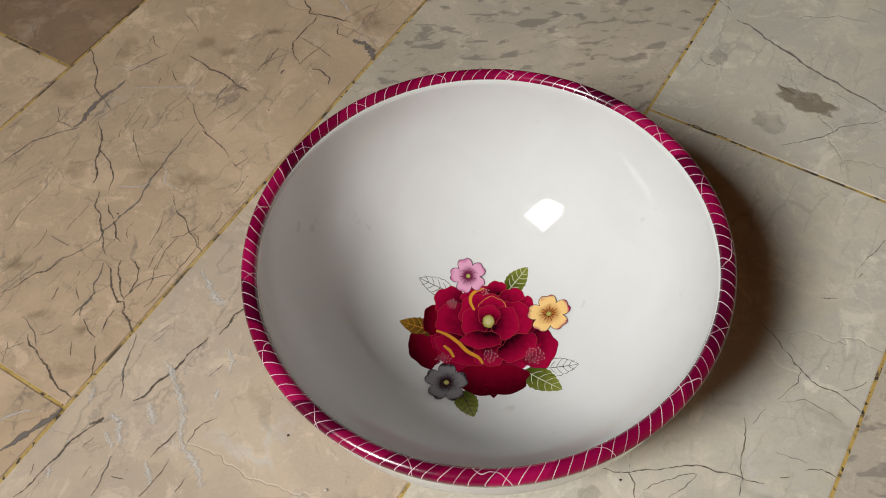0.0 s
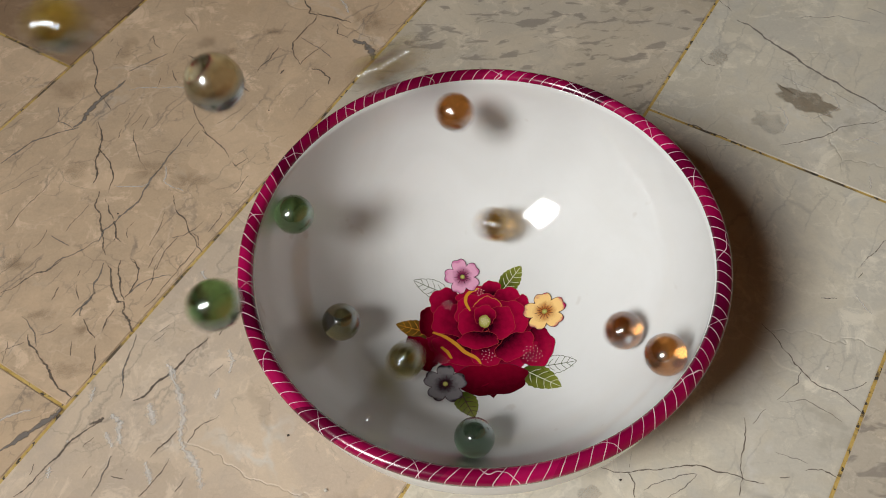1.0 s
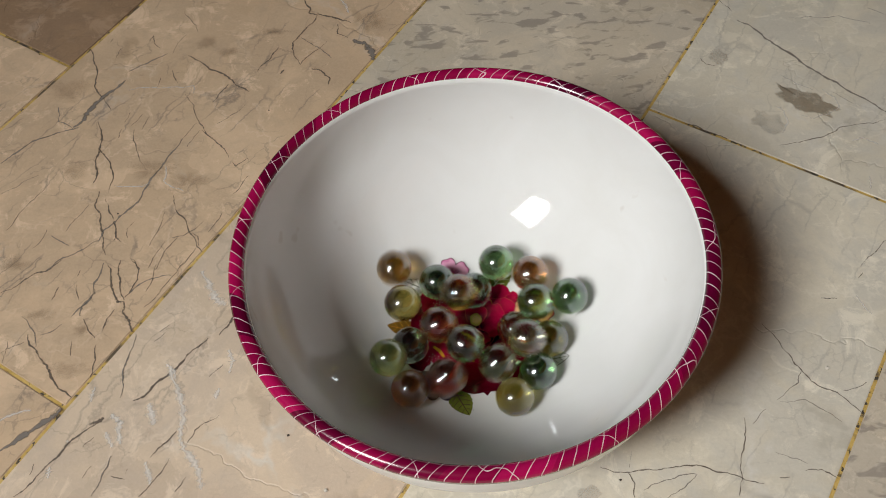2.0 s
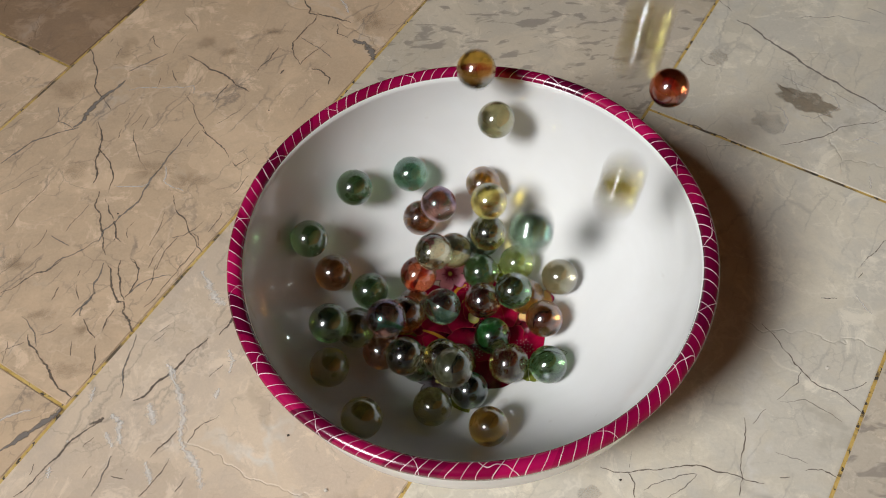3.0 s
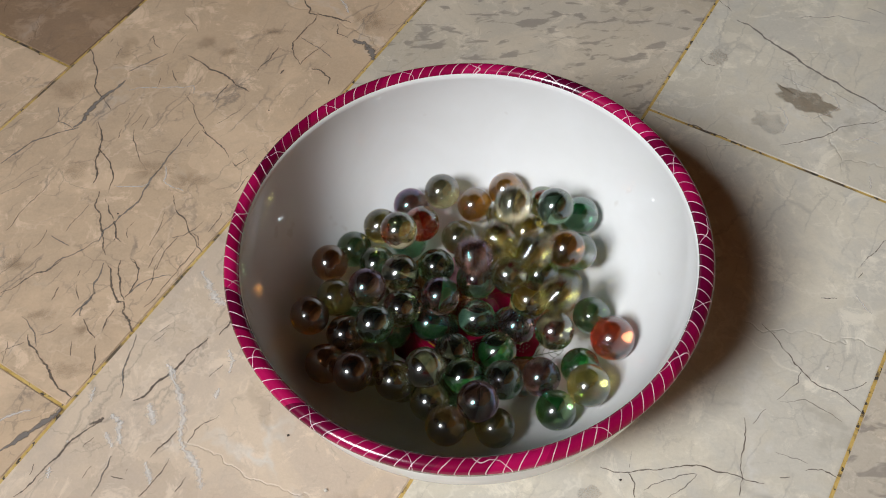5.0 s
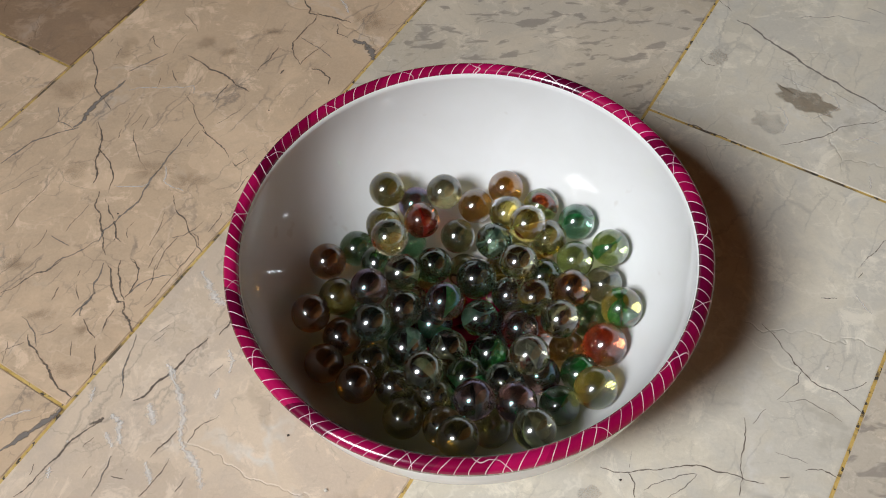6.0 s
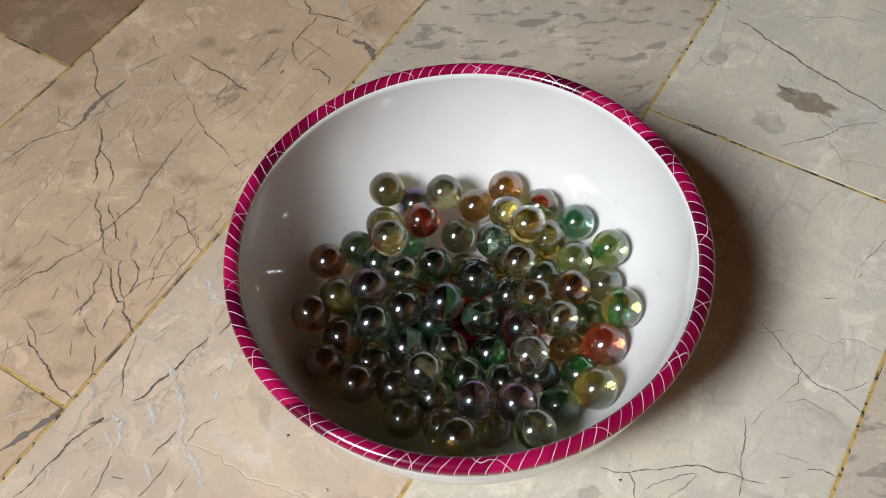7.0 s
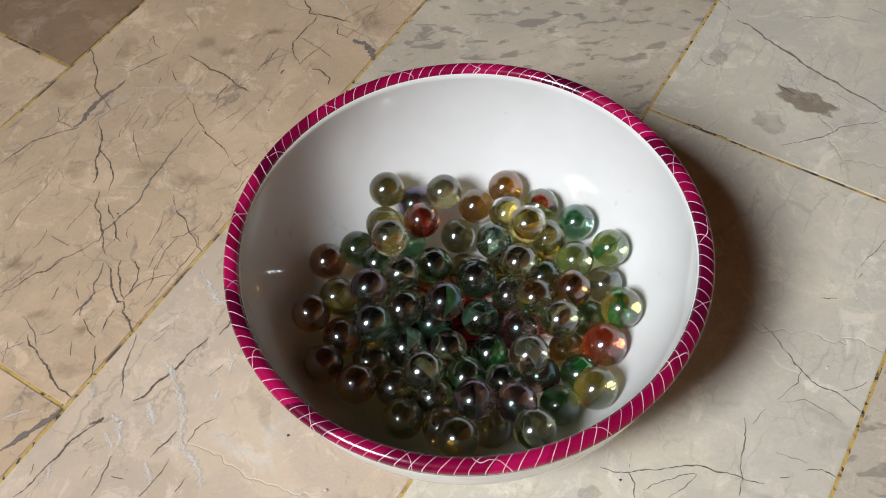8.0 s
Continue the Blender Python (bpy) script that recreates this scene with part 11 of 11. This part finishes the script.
    walk(marbles[80], [mm(0,90.0,87.0,651.0,106,-6,-170), mm(4.6,90.0,87.0,651.0,106,-6,-170), mm(4.7,76.2,70.1,467.2,69,32,-179), mm(4.8,53.1,41.9,213.4,2,50,134), mm(4.9,21.5,7.9,56.5,-59,27,93), mm(5,7.0,22.9,50.4,-119,54,51), mm(5.1,-5.4,31.2,48.9,179,28,7), mm(5.2,-14.1,39.4,48.3,141,-9,1), mm(5.3,-24.2,49.6,50.0,95,-39,21), mm(5.4,-32.1,53.7,45.7,19,-52,79), mm(5.5,-36.1,57.3,44.0,-18,-23,103), mm(5.6,-38.7,59.4,42.4,-34,-1,107), mm(5.7,-39.4,60.0,41.8,-38,5,107), mm(8,-39.4,60.0,41.8,-38,5,107)])
    walk(marbles[81], [mm(0,107.0,87.0,651.0,55,25,107), mm(4.6,107.0,87.0,651.0,55,25,107), mm(4.7,87.6,75.7,433.1,4,6,93), mm(4.8,61.7,57.4,188.6,-41,-21,100), mm(4.9,38.2,37.4,53.9,-98,-37,129), mm(5,33.0,36.6,51.4,-133,-10,144), mm(5.1,27.9,38.5,48.5,-146,32,142), mm(5.2,16.2,32.6,40.1,151,38,102), mm(5.3,12.0,30.1,42.4,112,19,83), mm(5.4,9.1,29.3,40.8,89,9,78), mm(5.5,7.7,29.2,40.3,79,5,77), mm(5.6,6.5,29.2,39.8,70,3,76), mm(5.7,6.1,29.2,39.6,67,3,76), mm(8,6.1,29.2,39.6,67,3,76)])
    walk(marbles[82], [mm(0,124.0,87.0,651.0,165,-43,-34), mm(4.8,124.0,87.0,651.0,165,-43,-34), mm(4.9,122.0,85.8,637.2,-124,-41,-85), mm(5,84.3,61.6,369.8,-80,-8,-105), mm(5.1,42.9,39.4,142.4,-40,27,-98), mm(5.2,35.1,31.6,55.9,20,57,-54), mm(5.3,38.9,28.7,48.9,-121,68,169), mm(5.4,48.7,27.0,46.5,-120,17,170), mm(5.5,54.5,23.9,41.8,-137,-32,172), mm(5.6,55.2,22.4,39.2,-162,-42,-172), mm(5.7,55.6,22.0,38.5,-169,-46,-167), mm(8,55.6,22.0,38.5,-169,-46,-167)])
    walk(marbles[83], [mm(0,141.0,87.0,651.0,-107,37,113), mm(5,141.0,87.0,651.0,-107,37,113), mm(5.1,88.1,66.4,430.2,-165,23,81), mm(5.2,29.1,33.6,186.4,155,-11,77), mm(5.3,3.8,0.5,51.8,121,-55,98), mm(5.4,25.4,5.1,49.2,-176,-29,53), mm(5.5,42.2,7.0,34.1,-141,10,46), mm(5.6,49.4,7.4,32.7,-95,43,69), mm(5.7,51.2,7.9,31.9,-77,50,82), mm(8,51.2,7.9,31.9,-77,50,82)])
    walk(marbles[84], [mm(0,158.0,87.0,651.0,-17,-80,-61), mm(5,158.0,87.0,651.0,-17,-80,-61), mm(5.1,116.8,73.8,472.7,77,-40,-150), mm(5.2,61.9,51.1,217.4,83,11,-151), mm(5.3,47.4,16.8,55.5,39,46,-175), mm(5.4,52.6,7.5,47.4,-9,13,159), mm(5.5,53.5,-1.4,41.7,-54,-11,159), mm(5.6,55.2,-6.3,38.6,-94,-35,175), mm(5.7,55.6,-7.3,37.3,-108,-40,-176), mm(8,55.6,-7.3,37.3,-108,-40,-176)])
    walk(marbles[85], [mm(0,90.0,104.0,651.0,-165,-2,110), mm(4.8,90.0,104.0,651.0,-165,-2,110), mm(4.9,85.1,85.5,500.2,158,-42,125), mm(5,74.8,52.7,237.5,82,-50,-176), mm(5.1,42.7,20.2,55.3,50,-6,-160), mm(5.2,30.1,18.4,48.4,64,44,-155), mm(5.3,26.3,17.4,44.2,121,81,-101), mm(5.4,11.5,10.8,32.0,-121,43,14), mm(5.5,11.8,8.4,30.8,-96,38,30), mm(5.6,11.2,7.9,29.6,-94,28,31), mm(5.7,11.1,7.7,29.2,-93,25,32), mm(8,11.1,7.7,29.2,-93,25,32)])
    walk(marbles[86], [mm(0,107.0,104.0,651.0,-120,-26,-47), mm(4.5,107.0,104.0,651.0,-120,-26,-47), mm(4.6,89.9,84.6,491.3,-67,-12,-65), mm(4.7,60.8,52.3,231.0,-20,10,-66), mm(4.8,30.0,24.5,55.0,33,21,-51), mm(4.9,31.1,20.1,52.7,56,52,-37), mm(5,34.7,15.4,50.7,174,78,77), mm(5.1,32.6,10.3,47.8,167,33,71), mm(5.2,36.0,5.6,40.7,-154,-2,82), mm(5.3,38.1,7.0,47.0,-114,28,92), mm(5.4,38.9,2.5,40.9,-107,-23,92), mm(5.5,34.5,0.0,46.3,-165,-36,123), mm(5.6,36.2,1.6,41.6,-125,-21,103), mm(5.7,36.1,1.5,41.3,-125,-21,103), mm(8,36.1,1.5,41.3,-125,-21,103)])
    walk(marbles[87], [mm(0,124.0,104.0,651.0,-79,-54,88), mm(4.9,124.0,104.0,651.0,-79,-54,88), mm(5,99.0,80.9,505.4,-177,-56,174), mm(5.1,53.1,37.8,241.3,146,-13,-162), mm(5.2,11.3,-15.2,58.5,116,29,-167), mm(5.3,-7.7,-15.8,43.6,158,77,-130), mm(5.4,-20.9,-15.1,44.4,-86,45,-18), mm(5.5,-30.6,-16.1,35.9,-67,-4,-11), mm(5.6,-32.8,-15.4,32.3,-71,-34,-9), mm(5.7,-34.0,-15.0,31.4,-73,-45,-8), mm(8,-34.0,-15.0,31.4,-73,-45,-8)])
    walk(marbles[88], [mm(0,141.0,104.0,651.0,145,43,105), mm(4.6,141.0,104.0,651.0,145,43,105), mm(4.7,139.3,103.1,643.4,91,18,76), mm(4.8,80.3,72.4,376.1,53,-18,76), mm(4.9,32.5,48.6,147.0,-1,-42,105), mm(5,14.7,34.0,58.9,-72,-41,156), mm(5.1,13.9,15.7,61.2,-141,-38,-157), mm(5.2,13.5,0.1,54.8,174,-7,-137), mm(5.3,13.8,-11.9,52.2,133,25,-144), mm(5.4,13.7,-20.5,50.6,73,43,179), mm(5.5,14.2,-26.7,50.0,21,26,148), mm(5.6,14.2,-30.6,49.7,-2,10,141), mm(5.7,14.2,-31.8,49.6,-10,4,140), mm(8,14.2,-31.8,49.6,-10,4,140)])
    walk(marbles[89], [mm(0,158.0,104.0,651.0,69,-71,77), mm(4.9,158.0,104.0,651.0,69,-71,77), mm(5,99.6,70.5,395.0,-49,-49,-171), mm(5.1,53.0,30.8,160.8,-74,-2,-160), mm(5.2,37.9,-3.0,54.1,-115,32,-171), mm(5.3,35.0,-6.9,39.9,179,53,140), mm(5.4,31.8,-11.5,32.4,117,27,97), mm(5.5,31.1,-16.5,27.8,105,-20,97), mm(5.6,32.4,-17.5,24.4,128,-38,85), mm(5.7,32.6,-17.9,23.5,135,-43,80), mm(8,32.6,-17.9,23.5,135,-43,80)])
    walk(marbles[90], [mm(0,90.0,121.0,651.0,57,9,-177), mm(4.6,90.0,121.0,651.0,57,9,-177), mm(4.7,78.7,107.4,557.5,10,38,162), mm(4.8,46.3,68.6,290.1,-57,38,118), mm(4.9,4.4,36.6,84.3,-111,16,91), mm(5,-3.9,12.1,54.6,-129,-32,94), mm(5.1,1.7,-2.3,51.9,-69,-75,41), mm(5.2,0.2,-16.6,47.0,57,-49,-80), mm(5.3,5.6,-29.9,50.0,47,2,-76), mm(5.4,8.9,-41.0,47.5,45,54,-77), mm(5.5,8.1,-43.1,48.8,71,67,-54), mm(5.6,7.0,-48.9,48.0,177,59,46), mm(5.7,7.1,-50.4,47.6,-170,50,57), mm(8,7.1,-50.4,47.6,-170,50,57)])
    walk(marbles[91], [mm(0,107.0,121.0,651.0,75,46,9), mm(4.6,107.0,121.0,651.0,75,46,9), mm(4.7,102.4,108.2,590.0,119,11,32), mm(4.8,82.5,52.1,322.6,153,-29,26), mm(4.9,51.3,8.2,108.0,-146,-65,-22), mm(5,28.0,-9.7,55.1,-49,-47,-109), mm(5.1,10.7,-21.7,49.7,-21,-1,-122), mm(5.2,-3.9,-31.7,50.2,5,45,-111), mm(5.3,-14.6,-37.2,47.7,92,58,-38), mm(5.4,-24.8,-45.8,46.8,150,26,5), mm(5.5,-34.4,-49.6,44.2,164,-23,6), mm(5.6,-35.9,-50.6,42.1,176,-41,-1), mm(5.7,-36.3,-50.9,41.6,-179,-45,-4), mm(8,-36.3,-50.9,41.6,-179,-45,-4)])
    walk(marbles[92], [mm(0,124.0,121.0,651.0,-95,-6,-48), mm(4.9,124.0,121.0,651.0,-95,-6,-48), mm(5,114.0,109.8,592.9,-44,1,-50), mm(5.1,67.8,58.3,325.6,8,7,-46), mm(5.2,13.0,22.1,110.1,58,-4,-44), mm(5.3,-9.9,-5.2,57.8,109,1,-45), mm(5.4,-11.2,-33.3,54.3,153,33,-31), mm(5.5,-16.9,-52.4,57.8,-146,30,3), mm(5.6,-15.2,-62.3,54.8,-88,23,31), mm(5.7,-16.0,-65.2,53.9,-73,6,35), mm(8,-16.0,-65.2,53.9,-73,6,35)])
    walk(marbles[93], [mm(0,141.0,121.0,651.0,-58,-18,64), mm(4.9,141.0,121.0,651.0,-58,-18,64), mm(5,138.1,118.7,639.3,-100,-59,92), mm(5.1,71.1,66.2,372.0,163,-50,178), mm(5.2,15.6,18.1,144.0,131,-6,-165), mm(5.3,0.4,-17.5,58.6,88,24,-172), mm(5.4,3.0,-35.5,61.4,34,14,169), mm(5.5,10.0,-56.5,57.4,-10,-13,168), mm(5.6,11.9,-62.6,54.6,-61,-30,-172), mm(5.7,12.2,-64.2,53.8,-76,-30,-164), mm(8,12.2,-64.2,53.8,-76,-30,-164)])
    walk(marbles[94], [mm(0,158.0,121.0,651.0,71,51,88), mm(4.7,158.0,121.0,651.0,71,51,88), mm(4.8,100.6,73.9,389.1,34,9,68), mm(4.9,48.3,30.0,156.5,7,-36,75), mm(5,19.9,11.3,55.2,-65,-57,131), mm(5.1,9.9,21.5,36.0,-68,-6,133), mm(5.2,8.9,20.1,33.6,-89,-10,136), mm(5.3,1.4,27.4,30.8,-89,42,136), mm(5.4,-4.7,29.4,21.6,-180,70,54), mm(5.5,-5.9,29.2,18.2,153,48,30), mm(5.6,-6.7,29.4,16.8,143,39,23), mm(5.7,-7.2,29.5,16.4,140,35,21), mm(8,-7.2,29.5,16.4,140,35,21)])


motions()
